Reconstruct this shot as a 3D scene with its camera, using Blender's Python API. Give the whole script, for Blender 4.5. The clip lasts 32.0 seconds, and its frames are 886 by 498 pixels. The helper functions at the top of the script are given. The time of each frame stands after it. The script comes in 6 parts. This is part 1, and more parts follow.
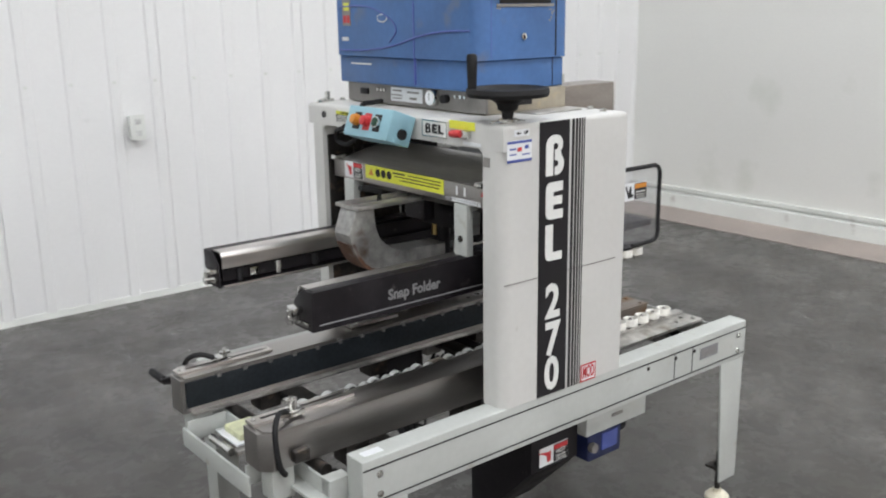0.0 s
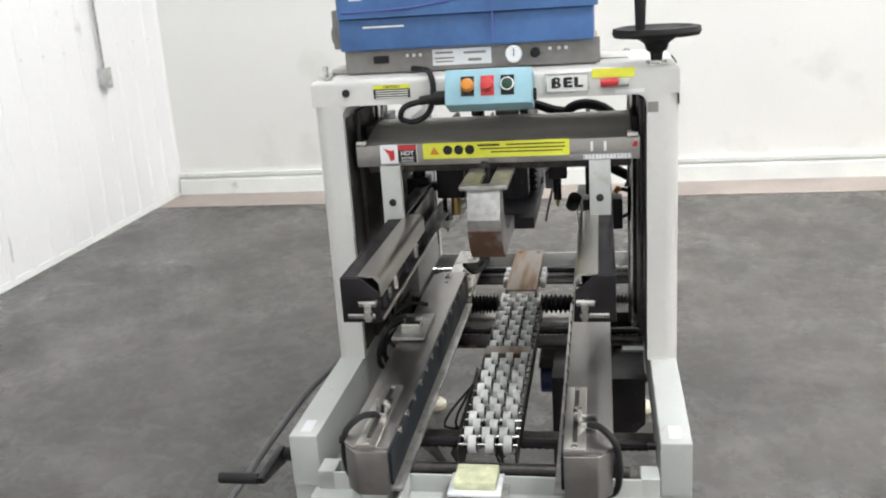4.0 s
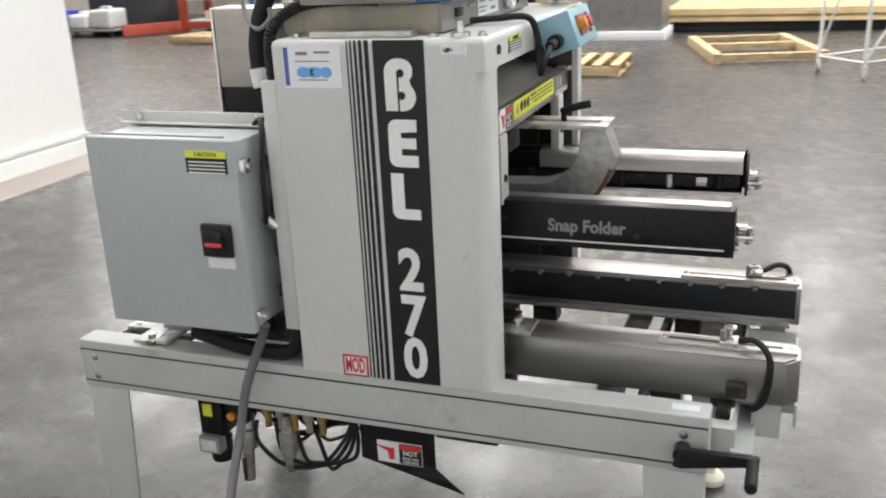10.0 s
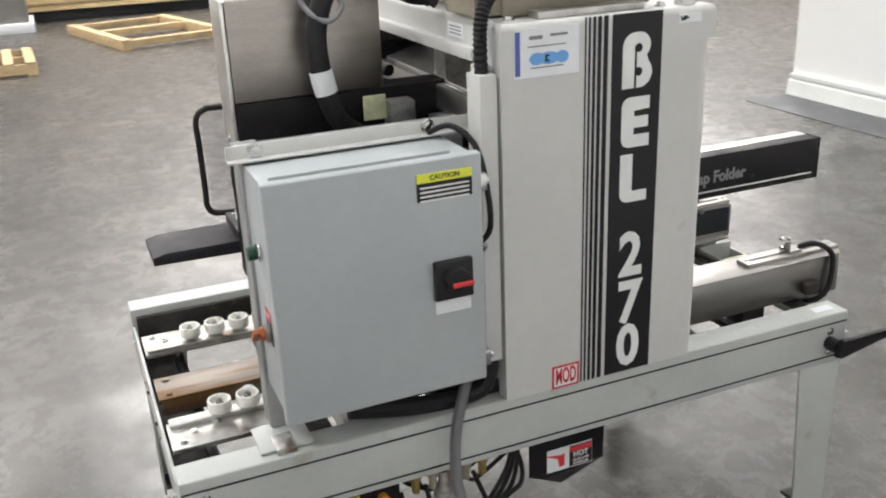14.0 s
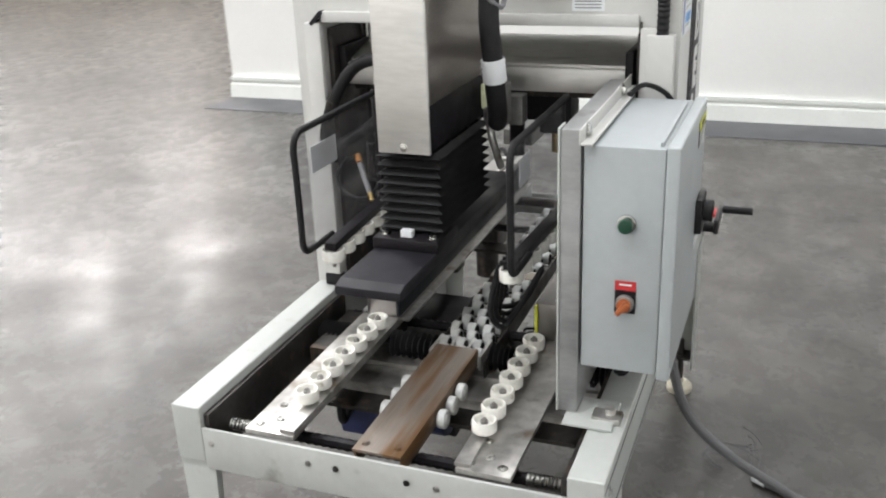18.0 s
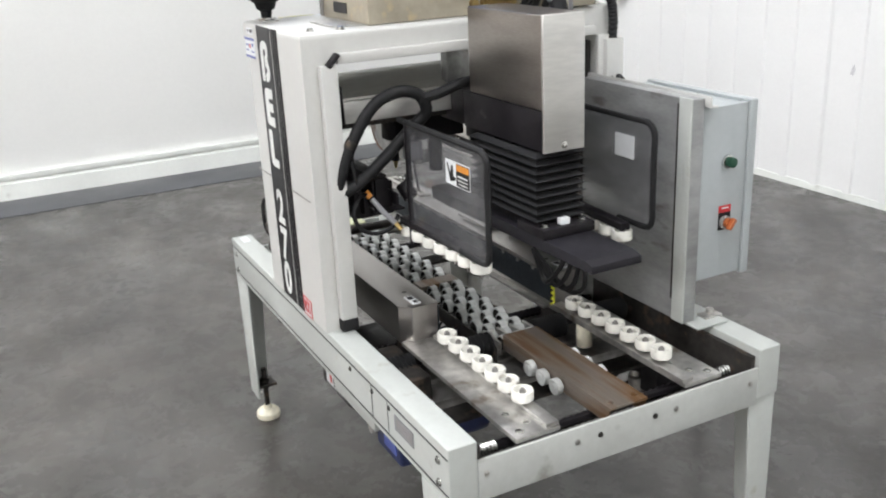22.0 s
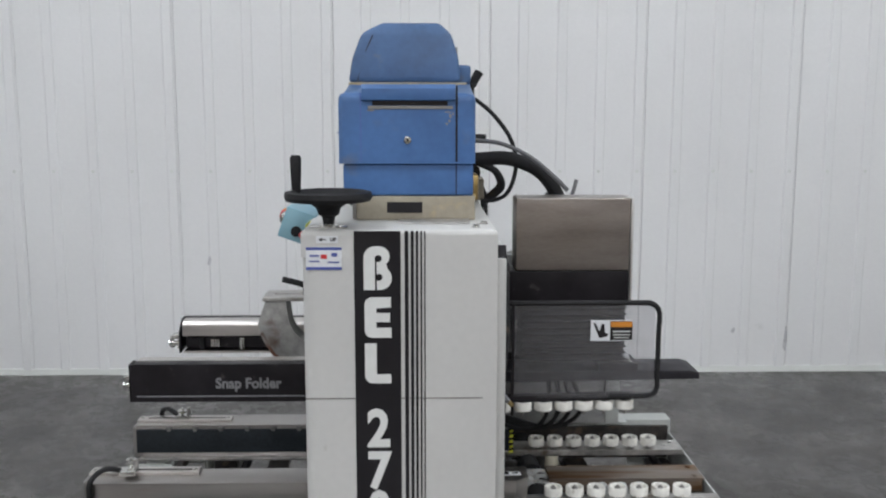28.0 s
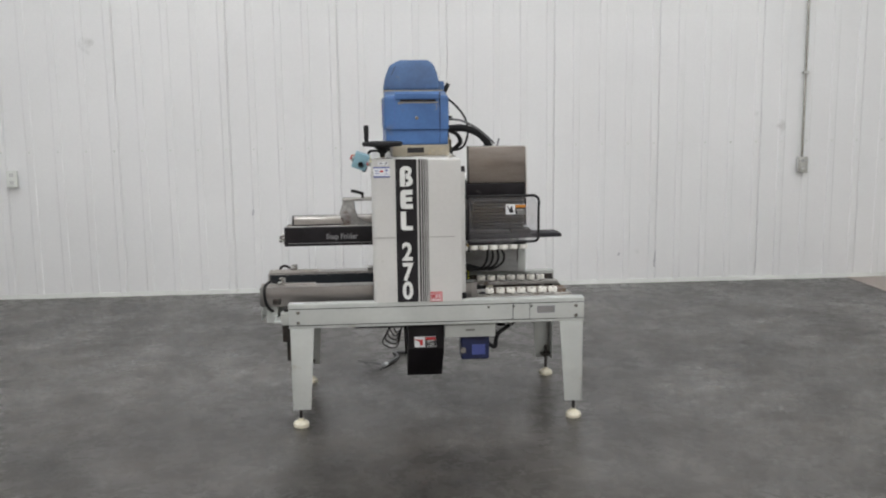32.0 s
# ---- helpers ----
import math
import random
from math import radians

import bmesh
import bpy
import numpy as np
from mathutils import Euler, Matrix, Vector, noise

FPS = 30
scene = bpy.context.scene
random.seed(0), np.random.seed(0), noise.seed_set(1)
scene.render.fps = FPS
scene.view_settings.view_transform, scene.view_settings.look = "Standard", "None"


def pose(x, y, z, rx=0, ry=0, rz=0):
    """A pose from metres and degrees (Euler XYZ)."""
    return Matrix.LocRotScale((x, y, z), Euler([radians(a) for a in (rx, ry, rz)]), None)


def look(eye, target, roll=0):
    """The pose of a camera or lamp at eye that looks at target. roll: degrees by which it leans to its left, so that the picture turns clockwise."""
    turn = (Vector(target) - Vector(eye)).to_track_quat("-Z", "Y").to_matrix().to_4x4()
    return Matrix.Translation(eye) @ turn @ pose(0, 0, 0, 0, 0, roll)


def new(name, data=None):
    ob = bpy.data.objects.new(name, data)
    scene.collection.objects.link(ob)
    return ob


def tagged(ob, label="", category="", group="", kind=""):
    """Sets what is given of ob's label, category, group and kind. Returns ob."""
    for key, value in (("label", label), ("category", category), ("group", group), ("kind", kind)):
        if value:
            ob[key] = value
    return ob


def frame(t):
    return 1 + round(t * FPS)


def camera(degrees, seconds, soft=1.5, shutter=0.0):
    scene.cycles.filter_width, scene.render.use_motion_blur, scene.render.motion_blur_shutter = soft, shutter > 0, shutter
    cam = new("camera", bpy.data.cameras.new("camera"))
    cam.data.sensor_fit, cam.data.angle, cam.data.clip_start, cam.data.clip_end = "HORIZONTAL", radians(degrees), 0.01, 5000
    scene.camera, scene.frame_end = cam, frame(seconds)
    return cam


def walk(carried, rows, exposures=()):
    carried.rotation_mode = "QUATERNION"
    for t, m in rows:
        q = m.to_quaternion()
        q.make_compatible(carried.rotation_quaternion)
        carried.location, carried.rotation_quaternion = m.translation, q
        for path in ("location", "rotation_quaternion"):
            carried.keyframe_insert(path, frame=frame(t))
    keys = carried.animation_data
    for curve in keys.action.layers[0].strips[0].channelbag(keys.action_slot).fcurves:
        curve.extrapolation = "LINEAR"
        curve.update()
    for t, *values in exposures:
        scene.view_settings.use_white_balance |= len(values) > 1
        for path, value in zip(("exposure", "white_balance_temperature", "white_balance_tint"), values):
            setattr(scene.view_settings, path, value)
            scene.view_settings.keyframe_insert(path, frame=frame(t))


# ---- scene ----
cam = camera(50.8, 32.0, soft=2.0, shutter=0.4)

PATH = [
    (0, (-1.6848, -1.8910, 1.5202), (-0.4638, -0.3873, 1.0221), -0.86),
    (0.5, (-1.8518, -1.6768, 1.5055), (-0.4477, -0.3389, 1.0172), -0.92),
    (1, (-2.0077, -1.4772, 1.5077), (-0.4974, -0.2737, 0.9874), -0.76),
    (1.5, (-2.1484, -1.2074, 1.5000), (-0.5059, -0.2059, 0.9532), -0.89),
    (2, (-2.2515, -0.9965, 1.4972), (-0.5368, -0.1241, 0.9508), -1.19),
    (2.5, (-2.3276, -0.7236, 1.4914), (-0.5276, -0.0613, 0.9246), -2.15),
    (3, (-2.3616, -0.5110, 1.4855), (-0.5035, -0.0280, 0.9250), -1.88),
    (3.5, (-2.3539, -0.4146, 1.4926), (-0.4921, 0.0453, 0.9252), -3.21),
    (5.5, (-2.2230, 0.5468, 1.4372), (-0.3461, 0.1301, 0.8861), -1.95),
    (6, (-2.1358, 0.7238, 1.4533), (-0.3132, 0.1340, 0.8785), -1.71),
    (6.5, (-2.0176, 0.9107, 1.4525), (-0.2561, 0.1617, 0.8727), -1.82),
    (7, (-1.9271, 1.0743, 1.4423), (-0.2615, 0.1259, 0.8712), -0.85),
    (7.5, (-1.7604, 1.2394, 1.4407), (-0.2056, 0.1258, 0.8554), -0.44),
    (8, (-1.6305, 1.3907, 1.4277), (-0.2143, 0.1169, 0.8177), -0.44),
    (8.5, (-1.4602, 1.5443, 1.4361), (-0.1803, 0.1497, 0.7905), -0.32),
    (9, (-1.2645, 1.6936, 1.4418), (-0.1679, 0.1669, 0.7587), -1.57),
    (9.5, (-1.0728, 1.8537, 1.4290), (-0.1651, 0.1907, 0.7883), -2.15),
    (10, (-0.7974, 1.9474, 1.4372), (-0.1183, 0.1759, 0.8042), -2.72),
    (10.5, (-0.5928, 2.0331, 1.4313), (-0.1370, 0.1942, 0.7903), -1.81),
    (11, (-0.3831, 2.0319, 1.4514), (-0.1034, 0.1583, 0.8101), -1.99),
    (11.5, (-0.1607, 2.0107, 1.4620), (-0.0666, 0.1279, 0.7939), -2.66),
    (12, (-0.0081, 1.9958, 1.4649), (-0.0453, 0.1101, 0.7995), -2.14),
    (12.5, (0.1936, 1.9384, 1.4733), (-0.0084, 0.0692, 0.7911), -1.95),
    (13, (0.3775, 1.8740, 1.4714), (-0.0133, 0.0384, 0.7801), -1.80),
    (13.5, (0.5648, 1.8190, 1.4797), (0.0343, 0.0308, 0.7580), -1.86),
    (14, (0.7691, 1.7354, 1.4779), (0.0640, 0.0103, 0.7521), -2.50),
    (14.5, (0.9212, 1.6659, 1.4619), (0.0557, 0.0106, 0.7469), -2.47),
    (15, (1.0407, 1.5148, 1.4637), (0.0425, -0.0482, 0.7147), -2.81),
    (15.5, (1.1866, 1.4157, 1.4616), (0.0846, -0.0738, 0.7086), -3.06),
    (17.5, (1.7556, 0.8297, 1.4651), (0.1481, -0.1014, 0.7241), -2.13),
    (18, (1.8969, 0.6281, 1.4812), (0.1713, -0.0579, 0.7385), -2.39),
    (18.5, (1.9830, 0.4124, 1.4741), (0.1779, -0.0482, 0.7463), -3.13),
    (19, (2.0739, 0.2078, 1.4671), (0.2188, -0.0194, 0.7551), -2.73),
    (19.5, (2.1290, -0.0168, 1.4790), (0.2451, -0.0589, 0.8088), -2.28),
    (20, (2.1591, -0.2397, 1.4719), (0.2756, -0.0762, 0.8194), -2.53),
    (20.5, (2.1759, -0.4459, 1.4831), (0.3194, -0.0699, 0.8411), -2.51),
    (21, (2.1198, -0.6600, 1.4779), (0.3194, -0.0753, 0.8325), -2.07),
    (21.5, (2.0847, -0.8574, 1.4938), (0.3493, -0.1276, 0.8189), -2.16),
    (22, (1.9798, -1.0311, 1.4883), (0.2963, -0.1854, 0.8169), -2.71),
    (22.5, (1.8585, -1.2083, 1.4850), (0.3002, -0.1394, 0.8300), -2.06),
    (23, (1.7362, -1.3606, 1.4887), (0.2705, -0.1393, 0.8885), -2.24),
    (23.5, (1.5513, -1.4738, 1.4756), (0.1799, -0.1238, 0.9308), -1.78),
    (24, (1.4326, -1.6015, 1.5018), (0.1549, -0.1396, 1.0218), -2.53),
    (24.5, (1.2341, -1.6942, 1.5152), (0.0591, -0.1224, 1.1290), -2.26),
    (25, (1.0385, -1.7753, 1.5192), (0.0626, -0.0593, 1.1981), -1.50),
    (25.5, (0.8231, -1.8528, 1.5107), (0.0543, -0.0234, 1.2607), -0.62),
    (27.5, (0.0764, -2.1990, 1.4601), (0.0383, -0.2109, 1.2449), -0.79),
    (28, (-0.0457, -2.3409, 1.5204), (-0.0009, -0.3632, 1.2261), 0.07),
    (28.5, (-0.0823, -2.5390, 1.5448), (0.0530, -0.5704, 1.2190), 0.95),
    (29, (-0.0984, -2.7875, 1.4907), (-0.0159, -0.8107, 1.1985), -0.33),
    (29.5, (-0.1451, -3.0674, 1.4965), (-0.0264, -1.0960, 1.1815), -0.61),
    (30, (-0.1724, -3.3719, 1.5003), (-0.0590, -1.4007, 1.1818), -0.49),
    (30.5, (-0.2464, -3.7042, 1.4988), (-0.1511, -1.7341, 1.1673), -0.16),
    (31, (-0.2899, -4.0258, 1.5105), (-0.1563, -2.0558, 1.1918), -0.19),
    (31.5, (-0.3289, -4.3688, 1.5144), (-0.1934, -2.3987, 1.1975), -0.27),
    (32, (-0.3040, -4.6917, 1.5155), (-0.1522, -2.7210, 1.2095), -0.67),
]
EXPOSURES = [(0, -0.86, 6350, 10), (1, -0.78, 6350, 10), (3, -0.42, 6400, 10), (6, -0.38, 6500, 10), (9, -0.42, 6500, 10), (12, -0.45, 6500, 10), (15, -0.42, 6550, 10), (18, -0.4, 6450, 10), (19, -0.16, 6450, 10), (20, -0.34, 6450, 10), (23, -0.5, 6300, 10), (25, -0.82, 6150, 10), (28, -1.3, 6150, 10), (30, -1.38, 6350, 10), (32, -1.2, 6450, 10)]
walk(cam, [(t, look(eye, target, roll)) for t, eye, target, roll in PATH], EXPOSURES)
# ---- world and lamps ----
world = bpy.data.worlds.new("world")
scene.world = world
world.use_nodes = True
world.node_tree.nodes["Background"].inputs["Color"].default_value = (0.9, 0.95, 1.0, 1)
world.node_tree.nodes["Background"].inputs["Strength"].default_value = 0.05

CEIL = 6.2


def ceiling_lamp(x, y, watts, tint=(1.0, 0.98, 0.95)):
    """A hanging fluorescent high-bay lamp: most of its light falls down, some shines up on the ceiling."""
    for share_of, z, rx in ((1.0, LAMP_Z - 0.006, 0), (0.40, LAMP_Z + 0.07, 180)):
        data = bpy.data.lights.new("high_bay_light", "AREA")
        data.shape, data.size, data.size_y, data.energy, data.color = "RECTANGLE", 1.3, 0.40, watts * share_of, tint
        new("high_bay_light", data).matrix_world = pose(x, y, z, rx)


LAMP_Z = CEIL - 0.75
LAMPS = [(lx, ly) for lx in (-2.2, 0.2, 2.5) for ly in (0.3, -2.8)]
for lx, ly in LAMPS:
    ceiling_lamp(lx, ly, (22 if abs(lx) < 1 else (142 if lx < 0 else 138)) * (0.74 if ly > 0 else 1.28), (0.985, 0.985, 0.995))
FAR_LAMPS = [(lx, -10.2) for lx in (-12.2, -9.3, -6.2, -3.0, 0.3, 3.2, 6.4, 9.8)] + [(lx, -14.6) for lx in (-11.8, -7.6, -1.5, 4.8, 9.0, 12.4)]
for lx, ly in FAR_LAMPS:
    ceiling_lamp(lx, ly, 310 if ly > -12 else 215, (1.0, 0.975, 0.955))
LAMPS += FAR_LAMPS

# ---- materials ----


def mat(name, color, rough=0.5, metal=0.0, grain=0.08, grain_scale=60.0, stain=0.1, stain_scale=4.0, bump=0.0, bump_scale=120.0,
        dirt=None, dirt_amount=0.0, dirt_scale=9.0, rough_var=0.12, stretch=(1, 1, 1), coat=0.0, spec=0.5, piece=0.0):
    m = bpy.data.materials.new(name)
    m.use_nodes = True
    t = m.node_tree
    b = t.nodes["Principled BSDF"]
    geo = t.nodes.new("ShaderNodeNewGeometry")
    mp = t.nodes.new("ShaderNodeMapping")
    mp.inputs["Scale"].default_value = stretch
    t.links.new(geo.outputs["Position"], mp.inputs["Vector"])

    def tex(scale, detail=4.0):
        n = t.nodes.new("ShaderNodeTexNoise")
        n.inputs["Scale"].default_value, n.inputs["Detail"].default_value = scale, detail
        t.links.new(mp.outputs["Vector"], n.inputs["Vector"])
        return n.outputs["Fac"]

    def ramp(src, lo, hi, a=0.35, c=0.65):
        n = t.nodes.new("ShaderNodeMapRange")
        for k, v in zip(("From Min", "From Max", "To Min", "To Max"), (a, c, lo, hi)):
            n.inputs[k].default_value = v
        t.links.new(src, n.inputs["Value"])
        return n.outputs["Result"]

    def mul(a, c):
        n = t.nodes.new("ShaderNodeMath")
        n.operation = "MULTIPLY"
        t.links.new(a, n.inputs[0])
        t.links.new(c, n.inputs[1])
        return n.outputs[0]

    fine, coarse = tex(grain_scale), tex(stain_scale, 6.0)
    value = mul(ramp(fine, 1 - grain, 1 + grain), ramp(coarse, 1 - stain, 1 + stain))
    if piece:
        info = t.nodes.new("ShaderNodeObjectInfo")
        value = mul(value, ramp(info.outputs["Random"], 1 - piece, 1 + piece, 0, 1))
    mix = t.nodes.new("ShaderNodeMix")
    mix.data_type, mix.blend_type = "RGBA", "MULTIPLY"
    mix.inputs["Factor"].default_value = 1.0
    mix.inputs["A"].default_value = (*color, 1)
    t.links.new(value, mix.inputs["B"])
    out = mix.outputs["Result"]
    if dirt:
        patch = tex(dirt_scale, 8.0)
        m2 = t.nodes.new("ShaderNodeMix")
        m2.data_type = "RGBA"
        t.links.new(ramp(patch, 0, 1, 0.62 - dirt_amount * 0.3, 0.72 - dirt_amount * 0.2), m2.inputs["Factor"])
        t.links.new(out, m2.inputs["A"])
        m2.inputs["B"].default_value = (*dirt, 1)
        out = m2.outputs["Result"]
    t.links.new(out, b.inputs["Base Color"])
    lo, hi = rough - rough_var, min(1, rough + rough_var)
    lo, hi = (max(lo, 0.29), hi) if rough >= 0.28 else (max(lo, 0.03), min(hi, 0.265))
    t.links.new(ramp(coarse, lo, hi), b.inputs["Roughness"])
    b.inputs["Metallic"].default_value = metal
    b.inputs["Coat Weight"].default_value, b.inputs["Specular IOR Level"].default_value = coat, spec
    if bump:
        bn = t.nodes.new("ShaderNodeBump")
        bn.inputs["Strength"].default_value, bn.inputs["Distance"].default_value = bump, 0.002
        t.links.new(tex(bump_scale, 6.0), bn.inputs["Height"])
        t.links.new(bn.outputs["Normal"], b.inputs["Normal"])
    return m


PAINT = mat("light_grey_paint", (0.575, 0.575, 0.555), 0.36, grain=0.015, stain=0.03, stain_scale=2.5, bump=0.04, bump_scale=300, dirt=(0.44, 0.43, 0.40), dirt_amount=-0.22, dirt_scale=11)
RAIL = mat("grey_rail_paint", (0.46, 0.48, 0.46), 0.40, grain=0.02, stain=0.06, stain_scale=5, bump=0.06, bump_scale=250, dirt=(0.36, 0.35, 0.31), dirt_amount=-0.12, dirt_scale=14)
RAILD = mat("scuffed_rail_paint", (0.49, 0.505, 0.485), 0.42, grain=0.03, stain=0.08, stain_scale=6, bump=0.08, bump_scale=250, dirt=(0.20, 0.185, 0.16), dirt_amount=0.0, dirt_scale=7)
ENCL = mat("enclosure_grey_paint", (0.40, 0.43, 0.44), 0.4, grain=0.02, stain=0.04, stain_scale=3, bump=0.06, bump_scale=350)
STEEL = mat("brushed_stainless", (0.60, 0.575, 0.55), 0.30, 1.0, grain=0.025, grain_scale=60, stain=0.06, stain_scale=7, stretch=(1, 1, 9), rough_var=0.07)
COVER = mat("brushed_warm_stainless", (0.36, 0.33, 0.305), 0.30, 1.0, grain=0.05, grain_scale=60, stain=0.08, stain_scale=6, stretch=(1, 1, 6), rough_var=0.06)
SHELF = mat("dull_stainless_shelf", (0.74, 0.73, 0.71), 0.40, 1.0, grain=0.04, grain_scale=50, stain=0.10, stain_scale=5, stretch=(3, 0.6, 3), rough_var=0.08, dirt=(0.45, 0.43, 0.41), dirt_amount=-0.1, dirt_scale=6)
STEELX = mat("worn_stainless_sheet", (0.38, 0.365, 0.352), 0.31, 1.0, grain=0.025, grain_scale=50, stain=0.05, stain_scale=6, stretch=(0.6, 4, 4), rough_var=0.08, dirt=(0.34, 0.30, 0.27), dirt_amount=-0.15, dirt_scale=8)
CHROME = mat("bright_zinc", (0.62, 0.62, 0.60), 0.25, 1.0, grain=0.1, stain=0.1, stain_scale=20)
DARK = mat("dark_steel", (0.045, 0.041, 0.038), 0.45, 0.6, grain=0.2, stain=0.3, stain_scale=12, dirt=(0.11, 0.08, 0.06), dirt_amount=0.12, dirt_scale=25)
BLACK = mat("black_painted_metal", (0.012, 0.0105, 0.0125), 0.42, spec=0.24, grain=0.1, stain=0.2, stain_scale=10, dirt=(0.045, 0.042, 0.042), dirt_amount=-0.12, dirt_scale=30)
RUBBER = mat("black_rubber", (0.014, 0.014, 0.015), 0.6, spec=0.25, grain=0.15, stain=0.2, stain_scale=15)
BELT = mat("blue_black_belt", (0.012, 0.016, 0.020), 0.55, spec=0.3, grain=0.2, grain_scale=120, stain=0.25, stain_scale=8, bump=0.2)
BLUE = mat("blue_moulded_plastic", (0.052, 0.130, 0.31), 0.42, grain=0.05, stain=0.14, stain_scale=7, bump=0.1, bump_scale=200, dirt=(0.10, 0.14, 0.22), dirt_amount=0.03, dirt_scale=9)
BLUELID = mat("faded_blue_plastic", (0.055, 0.115, 0.24), 0.45, grain=0.06, stain=0.18, stain_scale=6, bump=0.1, bump_scale=200, dirt=(0.12, 0.14, 0.17), dirt_amount=-0.12, dirt_scale=12)
BLUEMOTOR = mat("blue_motor_paint", (0.016, 0.024, 0.085), 0.4, stain=0.2, stain_scale=14)
TEAL = mat("pale_blue_box_paint", (0.27, 0.47, 0.55), 0.4, grain=0.02, stain=0.05, stain_scale=8)
OLIVE = mat("olive_grey_base", (0.30, 0.27, 0.21), 0.5, grain=0.06, stain=0.15, stain_scale=12, dirt=(0.42, 0.33, 0.2), dirt_amount=0.05, dirt_scale=18)
BASEGREY = mat("grey_base_panel", (0.22, 0.21, 0.20), 0.45, grain=0.05, stain=0.1, stain_scale=10)
WHITE = mat("white_nylon", (0.78, 0.77, 0.72), 0.45, grain=0.03, stain=0.08, stain_scale=30, dirt=(0.45, 0.42, 0.36), dirt_amount=0.05, dirt_scale=40, piece=0.06)
GREYWHEEL = mat("grey_wheel_plastic", (0.56, 0.57, 0.56), 0.42, grain=0.04, stain=0.12, stain_scale=30, piece=0.12)
FOOT = mat("cream_levelling_foot", (0.72, 0.68, 0.55), 0.5, stain=0.1, stain_scale=20)
RUST = mat("rusty_channel_steel", (0.23, 0.195, 0.165), 0.42, 0.5, grain=0.06, grain_scale=90, stain=0.15, stain_scale=9, stretch=(0.35, 3.2, 3), dirt=(0.16, 0.085, 0.035), dirt_amount=0.58, dirt_scale=9)
PANEL = mat("dull_grey_sheet", (0.34, 0.345, 0.345), 0.38, 0.45, grain=0.05, stain=0.16, stain_scale=7, stretch=(1, 1, 3), dirt=(0.20, 0.19, 0.18), dirt_amount=-0.02, dirt_scale=8)
SHOE = mat("glossy_black_slide", (0.015, 0.014, 0.018), 0.46, spec=0.3, grain=0.1, stain=0.15, stain_scale=10)
RUSTY = mat("brown_rust", (0.12, 0.058, 0.034), 0.7, 0.1, grain=0.15, stain=0.3, stain_scale=14, bump=0.3, bump_scale=80, dirt=(0.30, 0.29, 0.28), dirt_amount=0.0, dirt_scale=9)
CAST = mat("worn_cast_steel", (0.36, 0.36, 0.35), 0.45, 0.75, grain=0.15, stain=0.2, stain_scale=12, dirt=(0.13, 0.07, 0.045), dirt_amount=0.0, dirt_scale=9)
PLATE = mat("galvanised_plate", (0.50, 0.49, 0.47), 0.36, 0.85, grain=0.15, grain_scale=45, stain=0.22, stain_scale=9, dirt=(0.22, 0.18, 0.14), dirt_amount=0.1, dirt_scale=13)
# pale bare concrete; the pinkish light it reflects is mixed into the colour
STRIP = mat("concrete_with_pink_reflection", (0.36, 0.31, 0.28), 0.6, grain=0.08, stain=0.14, stain_scale=2)
STRIPW = mat("grey_painted_concrete", (0.075, 0.077, 0.085), 0.5, grain=0.08, stain=0.14, stain_scale=2)
PAD = mat("pale_yellow_pad", (0.62, 0.64, 0.42), 0.8, grain=0.1, stain=0.15, stain_scale=20)
LETTER = mat("white_lettering", (0.74, 0.75, 0.73), 0.45, grain=0.02, stain=0.03)
SCUFF = mat("grey_rub_mark", (0.52, 0.52, 0.54), 0.5, grain=0.05, stain=0.2, stain_scale=30)
ROLLER = mat("dull_roller_steel", (0.24, 0.235, 0.23), 0.45, 0.6, grain=0.1, stain=0.15)
GREYLET = mat("grey_lettering", (0.21, 0.21, 0.22), 0.5, grain=0.02, stain=0.04)
# darker copy of the grey lettering, for the arm that catches less light
DIMLET = mat("dim_side_lettering", (0.18, 0.18, 0.185), 0.5, grain=0.02, stain=0.1, stain_scale=20)
INK = mat("black_vinyl", (0.012, 0.011, 0.013), 0.42, spec=0.35, grain=0.05, stain=0.15, stain_scale=6)
YELLOW = mat("yellow_label", (0.72, 0.74, 0.06), 0.45, grain=0.02, stain=0.05)
RED = mat("red_plastic", (0.55, 0.035, 0.04), 0.4, grain=0.03, stain=0.08)
DULLRED = mat("faded_red_label", (0.22, 0.07, 0.05), 0.45, grain=0.05, stain=0.12)
GREEN = mat("green_plastic", (0.008, 0.055, 0.030), 0.35, grain=0.03, stain=0.08)
ORANGE = mat("orange_plastic", (0.62, 0.24, 0.03), 0.35, grain=0.03, stain=0.08)
KNOB = mat("worn_orange_knob", (0.36, 0.10, 0.03), 0.4, grain=0.05, stain=0.2, stain_scale=40)
LABEL = mat("white_label", (0.74, 0.76, 0.78), 0.4, grain=0.02, stain=0.04)
LBLUE = mat("label_blue", (0.08, 0.11, 0.36), 0.4, grain=0.02, stain=0.04)
SKY = mat("label_light_blue", (0.14, 0.36, 0.72), 0.4, grain=0.02, stain=0.04)
BRASS = mat("brass_fitting", (0.45, 0.33, 0.14), 0.35, 1.0, stain=0.15)
TUBEGREY = mat("grey_cable", (0.12, 0.12, 0.125), 0.55, grain=0.05, stain=0.1)
WOOD = mat("pallet_wood", (0.46, 0.34, 0.19), 0.7, grain=0.15, grain_scale=25, stain=0.2, stain_scale=3, stretch=(1, 8, 8), bump=0.3, piece=0.18)
TUBBLUE = mat("blue_tub_plastic", (0.04, 0.07, 0.46), 0.4, stain=0.1, stain_scale=6)
KRAFT = mat("pale_kraft_wrap", (0.58, 0.48, 0.33), 0.6, grain=0.06, stain=0.2, stain_scale=7, piece=0.25)
